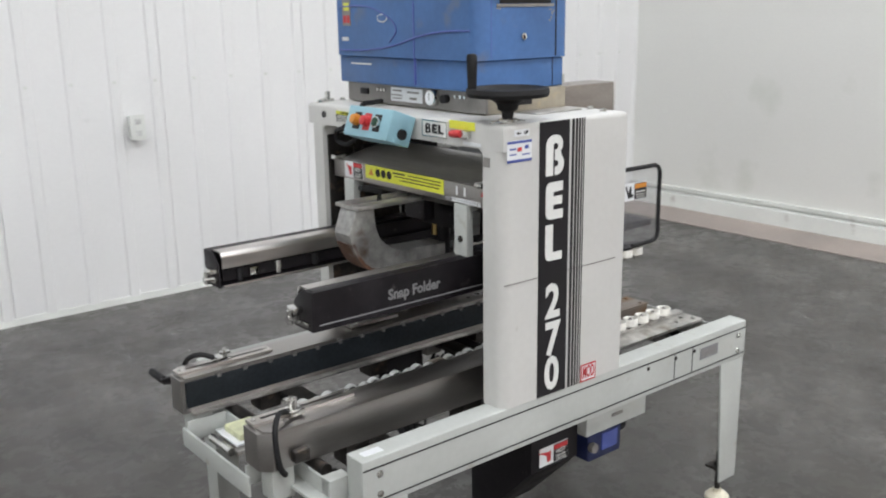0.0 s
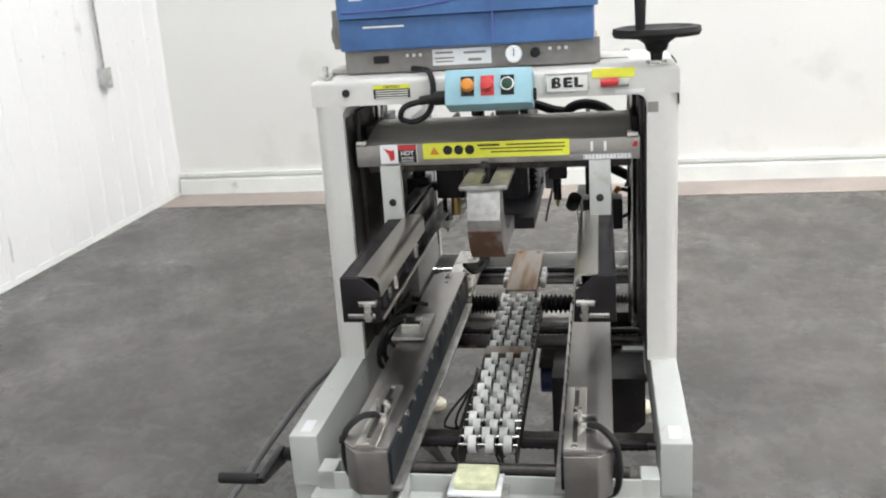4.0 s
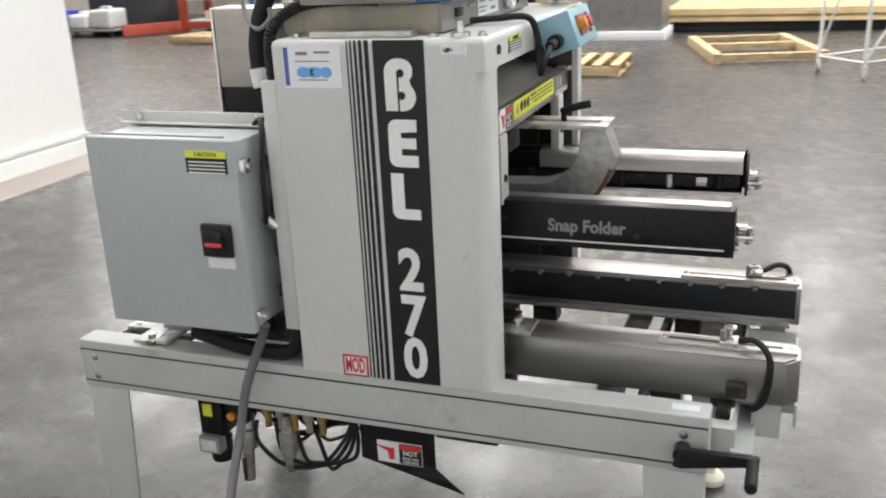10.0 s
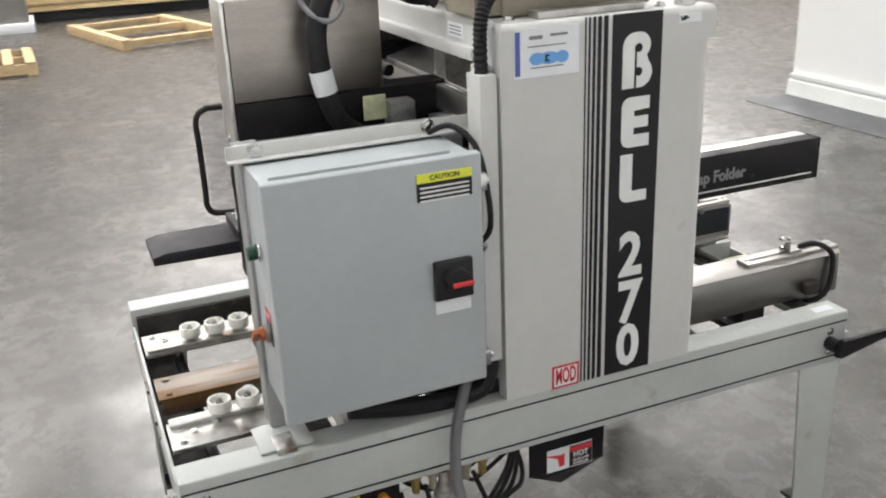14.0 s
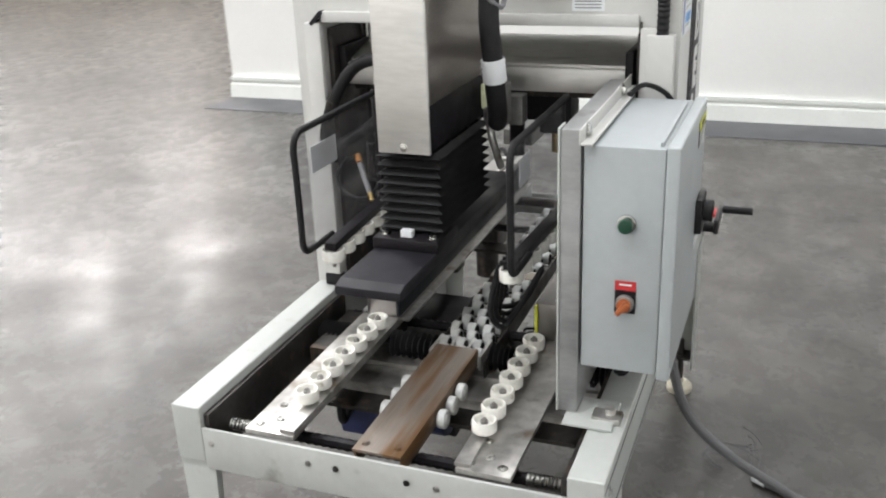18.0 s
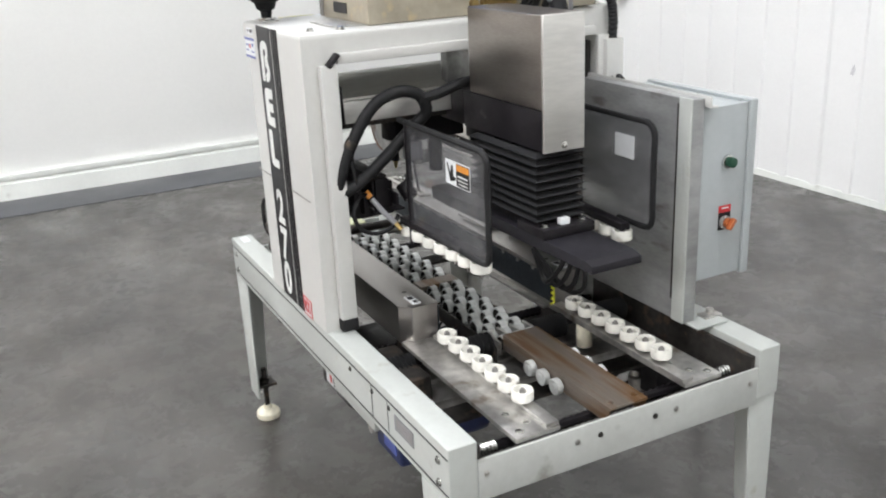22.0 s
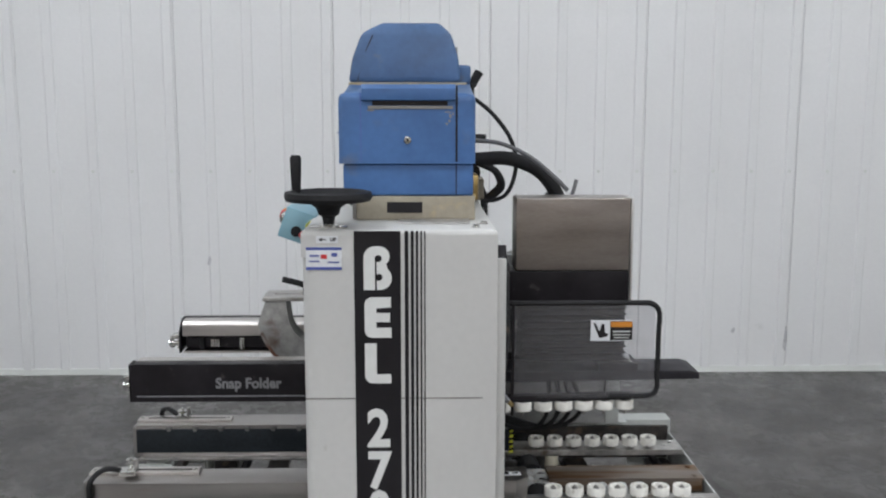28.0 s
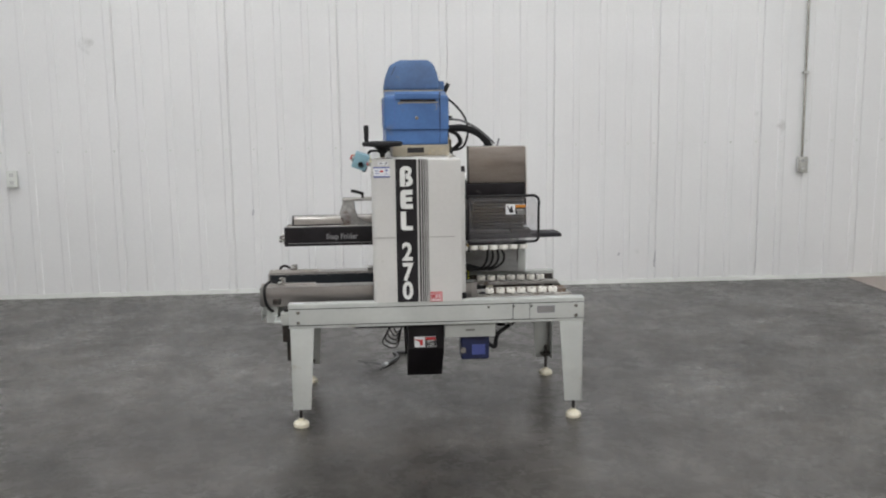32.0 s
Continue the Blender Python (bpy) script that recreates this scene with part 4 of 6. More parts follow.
# top side arms with folding belts
for s in (-1, 1):
    yo, yi = s * 0.258, s * 0.180
    arm = part("folder_arm", box(-0.712, 0.10, *sorted((yo, yo - s * 0.005)), 0.856, 0.945, 0.001), BLACK, sealer, "black folder arm with grey lettering")
    part("arm_top", box(-0.708, 0.10, *sorted((yo - s * 0.0052, yo - s * 0.036)), 0.9405, 0.945, 0.0012), BLACK, arm)
    cov = [(yo - s * 0.032, 0.9458), (yi + s * 0.020, 0.9458)] + [(yi + s * 0.016 - s * 0.014 * math.sin(radians(a)), 0.931 + 0.0145 * math.cos(radians(a))) for a in range(15, 91, 15)] + [(yi + s * 0.002, 0.904), (yi + s * 0.005, 0.904), (yi + s * 0.005, 0.930), (yi + s * 0.016, 0.9425), (yo - s * 0.032, 0.9425)]
    part("arm_cover", prism(cov, "x", -0.706, -0.24, 0), STEEL, arm, "bright stainless arm cover")
    part("arm_base", box(-0.705, 0.10, *sorted((yo - s * 0.006, yi)), 0.856, 0.861, 0.001), BLACK, arm)
    part("base_lip", box(-0.705, -0.10, *sorted((yi - s * 0.001, yi + s * 0.003)), 0.856, 0.862, 0.001), STEEL, arm)
    part("arm_core", box(-0.690, 0.09, *sorted((yo - s * 0.012, yi + s * 0.034)), 0.864, 0.935, 0.003), BLACK, arm)
    part("arm_belt", merged(box(-0.70, 0.10, *sorted((yi + s * 0.014, yi + s * 0.020)), 0.868, 0.896, 0.002)), BLACK, arm)
    tipz = [(yo, 0.856), (yo, 0.945), (yo - s * 0.040, 0.945), (yi + s * 0.004, 0.915), (yi, 0.856)]
    part("arm_tip", prism(tipz, "x", -0.717, -0.712, 0.001), BLACK, arm)
    part("tip_fitting", merged(box(-0.724, -0.717, *sorted((yo - s * 0.012, yi + s * 0.012)), 0.866, 0.876, 0.001),
                               cyl((-0.717, yi + s * 0.022, 0.880), (-0.748, yi + s * 0.022, 0.880), 0.008, 12),
                               cyl((-0.740, yi + s * 0.022, 0.868), (-0.740, yi + s * 0.022, 0.900), 0.007, 10),
                               box(-0.738, -0.717, *sorted((yi + s * 0.006, yi + s * 0.040)), 0.894, 0.906, 0.002)), CHROME, arm)
    # line and lettering get darker colours on the -y arm to imitate weaker light
    part("white_line", box(-0.70, 0.10, *sorted((yo + s * 0.0007, yo - s * 0.001)), 0.868, 0.871, 0), LETTER if s > 0 else GREYLET, arm)
    writing("arm_lettering", "Snap Folder", 0.034, GREYLET if s > 0 else DIMLET, arm, facing(-0.445, yo + s * 0.0012, 0.899, "-y" if s < 0 else "+y"), 0.0011, wide=0.92)
    for k in range(5):
        part("arm_roller", cyl((-0.655 + 0.11 * k, yi + s * 0.013, 0.866), (-0.655 + 0.11 * k, yi + s * 0.013, 0.898), 0.009, 12), CHROME if k in (1, 3) else RUBBER, arm)
    part("tip_block", box(-0.63, -0.605, *sorted((yi + s * 0.004, yi + s * 0.02)), 0.872, 0.894, 0.002), CHROME, arm)

# centre plough: a curved flap folder
nose = [(-0.440, 1.046), (-0.462, 0.985), (-0.455, 0.960), (-0.441, 0.930), (-0.425, 0.905)]
back = [(-0.405, 0.889), (-0.375, 0.880), (-0.161, 0.882), (-0.161, 0.919), (-0.300, 0.921), (-0.330, 0.929), (-0.355, 0.944), (-0.374, 0.964), (-0.385, 0.990), (-0.388, 1.046)]
plough = part("flap_plough", prism(nose + back, "y", -0.024, 0.046, 0.002), CAST, sealer, "curved steel flap plough with a rusted nose")
edge = nose[2:] + back[:2]
part("nose_rust", prism([(x - 0.002, z - 0.001) for x, z in edge] + [(x + 0.006, z + 0.003) for x, z in reversed(edge)], "y", -0.0245, 0.0465), RUSTY, plough, "brown rust along the plough nose")
part("plough_top", merged(box(-0.446, -0.20, -0.040, 0.000, 1.046, 1.056, 0.002), box(-0.446, -0.20, 0.022, 0.062, 1.046, 1.056, 0.002), box(-0.446, -0.425, 0.000, 0.022, 1.046, 1.056, 0), box(-0.225, -0.20, 0.000, 0.022, 1.046, 1.056, 0)), PLATE, sealer, "slotted steel plough mounting plate")
part("plough_clamp", merged(cyl((-0.345, 0.012, 1.046), (-0.345, 0.012, 1.075), 0.006, 10), tube([(-0.340, 0.012, 1.074), (-0.362, 0.012, 1.083), (-0.402, 0.012, 1.093)], 0.008, 8)), RUBBER, sealer)
part("plough_hanger", merged(box(-0.235, -0.20, -0.03, 0.05, 0.99, 1.075, 0.002), box(-0.16, -0.10, -0.06, 0.09, 0.96, 1.06, 0.004), cyl((-0.13, 0.02, 0.96), (-0.13, 0.02, 0.87), 0.018, 14)), BLACK, sealer)
gm = part("glue_module", merged(box(-0.08, -0.04, -0.15, -0.105, 0.985, 1.05, 0.004), cyl((-0.06, -0.125, 0.985), (-0.06, -0.125, 0.93), 0.010, 12)), BLACK, sealer)
part("glue_nozzle", cyl((-0.06, -0.125, 0.93), (-0.06, -0.125, 0.912), 0.006, 10, r2=0.003), BRASS, gm)
gm = part("glue_module", box(-0.11, -0.03, 0.10, 0.17, 0.95, 1.05, 0.005), BLACK, sealer)
part("glue_nozzle", cyl((-0.07, 0.13, 0.95), (-0.07, 0.13, 0.90), 0.012, 10), BRASS, gm)

# lower belt drives, one along each side
for s in (-1, 1):
    yo, yi = s * 0.247, s * 0.155
    x0, x1 = -0.848, 0.205
    plan = [(x0 + 0.025, yo), (x1 - 0.03, yo), (x1, yo - s * 0.022), (x1, yi + s * 0.006), (x0, yi + s * 0.006), (x0, yo - s * 0.025)]
    drive = part("belt_drive", prism(plan, "z", 0.562, 0.651, 0.003), STEELX, sealer, "worn stainless belt drive housing")
    part("drive_top", prism([(x0 + 0.03, yo + s * 0.002), (x1 - 0.03, yo + s * 0.002), (x1 + 0.002, yo - s * 0.021), (x1 + 0.002, yi + s * 0.004), (x0 + 0.01, yi + s * 0.004), (x0 + 0.01, yo - s * 0.018)], "z", 0.651, 0.656, 0.001), STEELX, drive)
    part("drive_belt", box(x0 + 0.010, x1 - 0.004, *sorted((yi + s * 0.006, yi)), 0.578, 0.645, 0.002), BELT, drive)
    part("belt_guide", box(x0 + 0.02, x1 - 0.02, *sorted((yi + s * 0.007, yi - s * 0.014)), 0.560, 0.566, 0.001), PLATE, drive)
    for k in range(14):
        xx = x0 + 0.10 + k * 0.072
        part("belt_roller", cyl((xx, yi + s * 0.008, 0.640), (xx, yi + s * 0.008, 0.6505), 0.0100, 12), ROLLER, drive)
    yc = 0.202 if s > 0 else -0.180
    slot = part("slot_plate", box(-0.842, -0.582, yc - 0.019, yc + 0.019, 0.656, 0.663, 0.001), STEEL, drive)
    part("slot", box(-0.815, -0.60, yc - 0.0045, yc + 0.0045, 0.663, 0.6638, 0), DARK, slot)
    for xx in (-0.832, -0.592):
        bolt(xx, yc, 0.663, "+z", 0.004, 0.003, CHROME, slot, "screw")
    sx = -0.716 if s > 0 else -0.744
    part("sensor_knob", cyl((sx + 0.012, yc + s * 0.006, 0.663), (sx + 0.012, yc + s * 0.006, 0.692), 0.006, 12, bev=0.002), BASEGREY, slot)
    part("sensor", merged(box(sx - 0.018, sx + 0.018, s * 0.204 - 0.018, s * 0.204 + 0.018, 0.662, 0.674, 0.002), cyl((sx, s * 0.188, 0.674), (sx, s * 0.188, 0.696), 0.0045, 10), box(sx - 0.012, sx + 0.012, s * 0.184 - 0.008, s * 0.184 + 0.008, 0.684, 0.692, 0.002)), CHROME, slot)
    part("sensor_cable", tube([(sx - 0.02, s * 0.206, 0.672), (sx - 0.05, s * 0.226, 0.682), (sx - 0.075, s * 0.252, 0.664), (sx - 0.078, s * 0.258, 0.62), (sx - 0.07, s * 0.256, 0.575), (sx - 0.055, s * 0.245, 0.55), (sx - 0.04, s * 0.22, 0.535)], 0.0065, 8), RUBBER, drive)
    part("cable_clip", box(sx - 0.04, sx + 0.0, *sorted((yo + s * 0.001, yo + s * 0.02)), 0.575, 0.605, 0.006, 3), DARK, drive)
    part("nose_bracket", box(-0.82, -0.765, *sorted((yo - s * 0.02, yi + s * 0.02)), 0.48, 0.562, 0.003), RAIL, drive)
    for x in (-0.60, -0.25, 0.15):
        part("drive_foot", box(x - 0.03, x + 0.03, *sorted((yo - s * 0.015, yi + s * 0.02)), 0.505, 0.562, 0.002), DARK, drive)
    sg = sticker("drive_sticker", 0.05, 0.020, LABEL, drive, facing(0.165, s * 0.205, 0.6564, "+z"))
    bars("sticker_mark", INK, sg, facing(0.165, s * 0.205, 0.6564, "+z"), [(-0.012, 0.0, 0.018, 0.014), (0.012, 0.002, 0.014, 0.010)])
    part("top_hole", cyl((0.11, s * 0.20, 0.6555), (0.11, s * 0.20, 0.6568), 0.006, 10), DARK, drive)

hz = part("hazard_strip", box(0.196, 0.2075, 0.155, 0.1605, 0.570, 0.648, 0), YELLOW, sealer)
for k in range(5):
    part("hazard_bar", prism([(0.576 + 0.015 * k, 0.1945), (0.583 + 0.015 * k, 0.1945), (0.588 + 0.015 * k, 0.2085), (0.581 + 0.015 * k, 0.2085)], "y", 0.1543, 0.1549), INK, hz).matrix_basis = Matrix(((0, 0, 1, 0), (0, 1, 0, 0), (1, 0, 0, 0), (0, 0, 0, 1)))
part("drive_bracket", box(-0.33, -0.17, 0.185, 0.262, 0.660, 0.668, 0.001), PLATE, sealer)
part("bracket_block", box(-0.30, -0.25, 0.200, 0.245, 0.668, 0.690, 0.003), CHROME, sealer)
for k in range(2):
    part("bracket_hose", tube([(-0.20 - 0.03 * k, 0.255, 0.672), (-0.23 - 0.05 * k, 0.285, 0.668), (-0.25 - 0.04 * k, 0.305, 0.62), (-0.22 - 0.05 * k, 0.31, 0.57), (-0.16 - 0.05 * k, 0.30, 0.53)], 0.0065, 8), RUBBER, sealer)

# screw shafts and cross members below
for x, z in ((-0.55, 0.515), (0.10, 0.515), (0.62, 0.525)):
    part("screw_shaft", cyl((x, AO + RW, z), (x, BO - RW, z), 0.009, 12), DARK, sealer)
    part("shaft_thread", tube([(x, y / 1000, z) for y in range(-320, 330, 8)], 0.0125, 8, 0, 0.0025), BLACK, sealer)
for y0, y1 in ((AO + RW + 0.003, -0.258), (0.258, BO - RW - 0.003)):
    part("bright_thread", tube([(0.62, y0 + (y1 - y0) * k / 20, 0.525) for k in range(21)], 0.0135, 10, 0, 0.0022), CHROME, sealer)
for y0, y1 in ((-0.33, -0.255), (-0.15, -0.055), (0.075, 0.15), (0.255, 0.33)):
    part("bellows_boot", tube([(0.25, y0 + (y1 - y0) * k / 14, 0.540) for k in range(15)], 0.030, 14, 0, 0.012), RUBBER, sealer)
for x0, x1, z0, z1 in ((-0.775, -0.735, 0.50, 0.508), (-0.50, -0.44, 0.478, 0.487), (0.06, 0.14, 0.478, 0.487), (0.38, 0.44, 0.478, 0.487)):
    part("cross_member", box(x0, x1, AO + RW, BO - RW, z0, z1, 0.001), DARK if x0 > -0.7 else RAIL, sealer)
beam_low = part("bed_cross_beam", merged(box(0.195, 0.278, AO + RW + 0.002, BO - RW - 0.002, 0.488, 0.504, 0.001), box(0.2785, 0.358, AO + RW + 0.002, BO - RW - 0.002, 0.486, 0.494, 0.001), box(0.352, 0.358, AO + RW + 0.002, BO - RW - 0.002, 0.455, 0.4855, 0.001)), PLATE, sealer, "stained steel cross beam with warning stickers")
for y in (-0.305, 0.285):
    st = sticker("beam_sticker", 0.024, 0.052, LABEL, beam_low, facing(0.237, y, 0.5044, "+z") @ pose(0, 0, 0, 0, 0, 90))
    bars("sticker_mark", INK, st, facing(0.237, y, 0.5044, "+z"), [(-0.012, -0.006, 0.018, 0.012), (0.010, 0.004, 0.018, 0.010), (0.012, -0.008, 0.014, 0.003)])
part("front_cross_bar", box(-0.850, -0.844, -0.170, 0.170, 0.480, 0.528, 0.001), RAIL, sealer)
part("rear_cross_bar", box(-0.742, -0.735, AO + 0.07, BO - 0.07, 0.500, 0.545, 0.001), RAIL, sealer)
for y in (-0.150, 0.150):
    part("cheek_plate", box(-0.844, -0.742, y - 0.003, y + 0.003, 0.500, 0.548, 0.001), RAIL, sealer)
part("pad_roller", cyl((-0.822, -0.040, 0.532), (-0.822, 0.062, 0.532), 0.010, 14), CHROME, sealer)
part("pad_bracket", box(-0.812, -0.738, -0.050, 0.070, 0.522, 0.532, 0.001), PLATE, sealer)
for s, y in ((-1, -0.30), (1, 0.30)):
    part("front_bracket", box(-0.742, -0.69, min(y, y + s * 0.035), max(y, y + s * 0.035), 0.49, 0.548, 0.002), RAIL, sealer)
part("front_roller", cyl((-0.715, -0.28, 0.545), (-0.715, 0.28, 0.545), 0.014, 16), DARK, sealer)
part("gear_motor", merged(box(-0.74, -0.64, -0.30, -0.20, 0.40, 0.495, 0.006), cyl((-0.69, -0.25, 0.40), (-0.69, -0.25, 0.30), 0.035, 16)), DARK, sealer)
part("drip_tray", prism([(-0.52, 0.47), (-0.05, 0.47), (-0.15, 0.36), (-0.40, 0.36)], "y", 0.10, 0.104), BLACK, sealer)

# skate wheel track in the middle
wheel_mesh = finish(moved(lathe([(0.0, -0.008), (0.006, -0.008), (0.0065, -0.0055), (0.0155, -0.0055), (0.0162, -0.0088), (0.0196, -0.0088), (0.0206, -0.0075), (0.0206, 0.0075), (0.0196, 0.0088), (0.0162, 0.0088), (0.0155, 0.0055), (0.0065, 0.0055), (0.006, 0.008), (0, 0.008)], 20), pose(0, 0, 0, 90, 0, 0)), "skate_wheel", GREYWHEEL)
wheel_mesh.materials.append(DARK)
for face in wheel_mesh.polygons:
    if math.hypot(face.center.x, face.center.z) < 0.0158:
        face.material_index = 1
track = part("skate_track", merged(box(-0.645, 0.285, 0.066, 0.070, 0.505, 0.545, 0.0008), box(-0.645, 0.285, -0.056, -0.052, 0.505, 0.545, 0.0008)), DARK, sealer, "skate wheel track with grey wheels")
xs = [-0.612 + 0.0365 * k for k in range(13)] + [-0.095 + 0.0365 * k for k in range(11)]
for k, x in enumerate(xs):
    off = 0.006 if k % 2 else -0.006
    part("axle", cyl((x, -0.056, 0.543), (x, 0.070, 0.543), 0.003, 6), CHROME, track)
    for y in (-0.030, 0.007, 0.044):
        share("skate_wheel", wheel_mesh, track, pose(x, y + off, 0.543))
part("track_plate", box(-0.165, -0.115, -0.05, 0.065, 0.545, 0.558, 0.002), RUST, track)
for y in (-0.048, -0.011, 0.026, 0.062):
    part("end_web", box(0.215, 0.295, y - 0.003, y + 0.003, 0.528, 0.560, 0.001), PLATE, track)

# outfeed bed: two plates with upright-axle wheels, a rusty channel between them
guide_wheel = finish(lathe([(0.004, 0.0), (0.0205, 0.0), (0.0222, 0.002), (0.0222, 0.020), (0.0210, 0.0225), (0.0185, 0.0225), (0.0172, 0.020), (0.0168, 0.009), (0.0090, 0.008), (0.0085, 0.014), (0.004, 0.014)], 28), "guide_wheel", WHITE)
stud = finish(merged(cyl((0, 0, -0.014), (0, 0, 0.024), 0.0038, 8), cyl((0, 0, 0.014), (0, 0, 0.020), 0.0072, 6), cyl((0, 0, -0.004), (0, 0, 0.0), 0.011, 12)), "stud", BASEGREY)
for s, y0, y1, yw in ((-1, -0.250, -0.152, -0.174), (1, 0.153, 0.249, 0.172)):
    bed = part("bed_plate", box(0.19, 0.690, y0, y1, 0.562, 0.572, 0.0015), PLATE, sealer, "scuffed steel bed plate with white guide wheels")
    part("plate_edge", box(0.21, 0.685, *sorted((yw - s * -0.006, yw + s * -0.022)), 0.5725, 0.580, 0.001), PLATE, bed)
    for k in range(7):
        x = 0.274 + k * 0.0528
        gw = share("guide_wheel", guide_wheel, bed, pose(x, yw, 0.588))
        share("stud", stud, bed, pose(x, yw, 0.588))
    for x, y in ((0.668, y0 + 0.02), (0.668, y1 - 0.02), (0.645, (y0 + y1) / 2), (0.60, y0 + 0.03)):
        bolt(x, y, 0.572, "+z", 0.006, 0.004, CHROME, bed)
chan = part("centre_channel", box(0.285, 0.690, -0.036, 0.056, 0.566, 0.572, 0.001), RUST, sealer, "rust streaked steel channel")
part("channel_flange", box(0.285, 0.685, -0.036, -0.031, 0.535, 0.566, 0.001), RUST, chan)
part("channel_flange", box(0.285, 0.685, 0.051, 0.056, 0.535, 0.566, 0.001), RUST, chan)
pale_wheel = finish(moved(lathe([(0.0, -0.009), (0.008, -0.009), (0.010, -0.0070), (0.016, -0.0080), (0.018, -0.006), (0.018, 0.006), (0.016, 0.0080), (0.010, 0.0070), (0.008, 0.009), (0, 0.009)], 18), pose(0, 0, 0, 90, 0, 0)), "channel_wheel", GREYWHEEL)
for x in (0.42, 0.47, 0.52):
    for y in (-0.047, 0.067):
        share("channel_wheel", pale_wheel, chan, pose(x, y, 0.548))
for y in (-0.02, 0.04):
    bolt(0.668, y, 0.572, "+z", 0.006, 0.003, RUST, chan)
part("white_roller", cyl((0.318, 0.170, 0.505), (0.318, 0.170, 0.561), 0.019, 18, bev=0.003), FOOT, sealer)
part("bed_box", box(0.15, 0.34, -0.31, -0.25, 0.49, 0.55, 0.003), DARK, sealer)

# upper compression head with stainless cover and bellows
head = part("head_cover", box(0.187, 0.4735, -0.047, 0.049, 1.123, 1.306, 0.005, 3), COVER, sealer, "brushed stainless head cover")
part("end_flange", box(0.474, 0.4815, -0.0475, 0.0495, 1.040, 1.3065, 0.003, 3), SHELF, head, "dull pale end flange")
bolt(0.4815, 0.001, 1.052, "+x", 0.0052, 0.004, CHROME, head)
part("head_body", box(0.15, 0.473, -0.043, 0.045, 1.040, 1.122, 0.003), BLACK, sealer)
fold = []
for k in range(9):
    z = 1.038 - k * 0.0165
    fold += [(0.0, z), (0.014, z - 0.008)]
bel = bmesh.new()
loops = []
for d, z in fold + [(0.0, 1.038 - 9 * 0.0165)]:
    x0, x1, y0, y1 = 0.215 - d, 0.455 + d, -0.046 - d, 0.048 + d
    loops.append([bel.verts.new(v) for v in ((x0, y0, z), (x1, y0, z), (x1, y1, z), (x0, y1, z))])
for a, b in zip(loops, loops[1:]):
    for k in range(4):
        bel.faces.new((a[k], a[(k + 1) % 4], b[(k + 1) % 4], b[k]))
part("bellows", bel, RUBBER, sealer, "black rubber bellows")
foot = part("press_plate", box(0.40, 0.500, -0.062, 0.064, 0.868, 0.889, 0.003), BLACK, sealer)
for y in (-0.045, 0.047):
    bolt(0.478, y, 0.889, "+z", 0.007, 0.007, CHROME, foot)
part("paper_scrap", box(0.474, 0.488, -0.012, 0.010, 0.889, 0.902, 0.001), LABEL, foot)
part("press_shoe", prism([(0.0, 0.868), (0.635, 0.868), (0.658, 0.862), (0.658, 0.846), (0.10, 0.838), (0.0, 0.838)], "y", -0.060, 0.058, 0.003), SHOE, sealer, "black press shoe")
part("head_arm", box(0.02, 0.20, -0.036, 0.038, 1.04, 1.12, 0.003), BLACK, sealer)
part("head_hanger", box(0.02, 0.05, -0.03, 0.03, 1.1, 1.215, 0.003), CAST, sealer)
part("head_lug", box(0.14, 0.19, 0.046, 0.09, 1.02, 1.10, 0.003), CAST, sealer)
part("yellow_tag", box(0.19, 0.235, 0.058, 0.064, 1.065, 1.112, 0.002), PAD, sealer)

# side guards of clear plastic in black tube frames
for s, y in ((-1, -0.196), (1, 0.200)):
    pane = part("guard_pane", box(0.165, 0.505, y - 0.002, y + 0.002, 0.842, 1.068, 0), CLEAR, sealer, "scuffed clear guard pane")
    frame_line = [(0.13, y, 1.072), (0.45, y, 1.072), (0.495, y, 1.070), (0.514, y, 1.05), (0.514, y, 1.00), (0.514, y, 0.90), (0.514, y, 0.865), (0.500, y, 0.848), (0.46, y, 0.845), (0.40, y, 0.845)]
    part("guard_frame", tube(frame_line, 0.0065, 8, 4), RUBBER, pane)
    part("guard_post", box(0.165, 0.172, y - 0.006, y + 0.006, 0.80, 1.075, 0.001), BLACK, pane)
    gb = part("guide_bar", prism([(0.12, y + s * 0.008), (0.12, y - s * 0.016), (0.455, y - s * 0.034), (0.455, y - s * 0.010)], "z", 0.832, 0.848, 0.002), BLACK, sealer)
    for k in range(7):
        x = 0.145 + k * 0.0495
        share("guide_wheel", guide_wheel, gb, pose(x, y - s * (0.006 + 0.016 * (x - 0.12) / 0.33), 0.809))
        share("stud", stud, gb, pose(x, y - s * (0.006 + 0.016 * (x - 0.12) / 0.33), 0.809) @ pose(0, 0, 0.0))
    if s < 0:
        tag = sticker("warning_label", 0.100, 0.050, LABEL, pane, facing(0.402, y - 0.0022, 1.006, "-y"))
        tb = sticker("label_field", 0.053, 0.046, INK, tag, facing(0.4245, y - 0.0028, 1.006, "-y"))
        sticker("label_band", 0.051, 0.013, ORANGE, tag, facing(0.4245, y - 0.0034, 1.021, "-y"))
        bars("label_text", LETTER, tag, facing(0.4245, y - 0.0028, 1.000, "-y"), [(0, 0.004, 0.04, 0.003), (0, -0.004, 0.04, 0.002), (0, -0.011, 0.036, 0.002)])
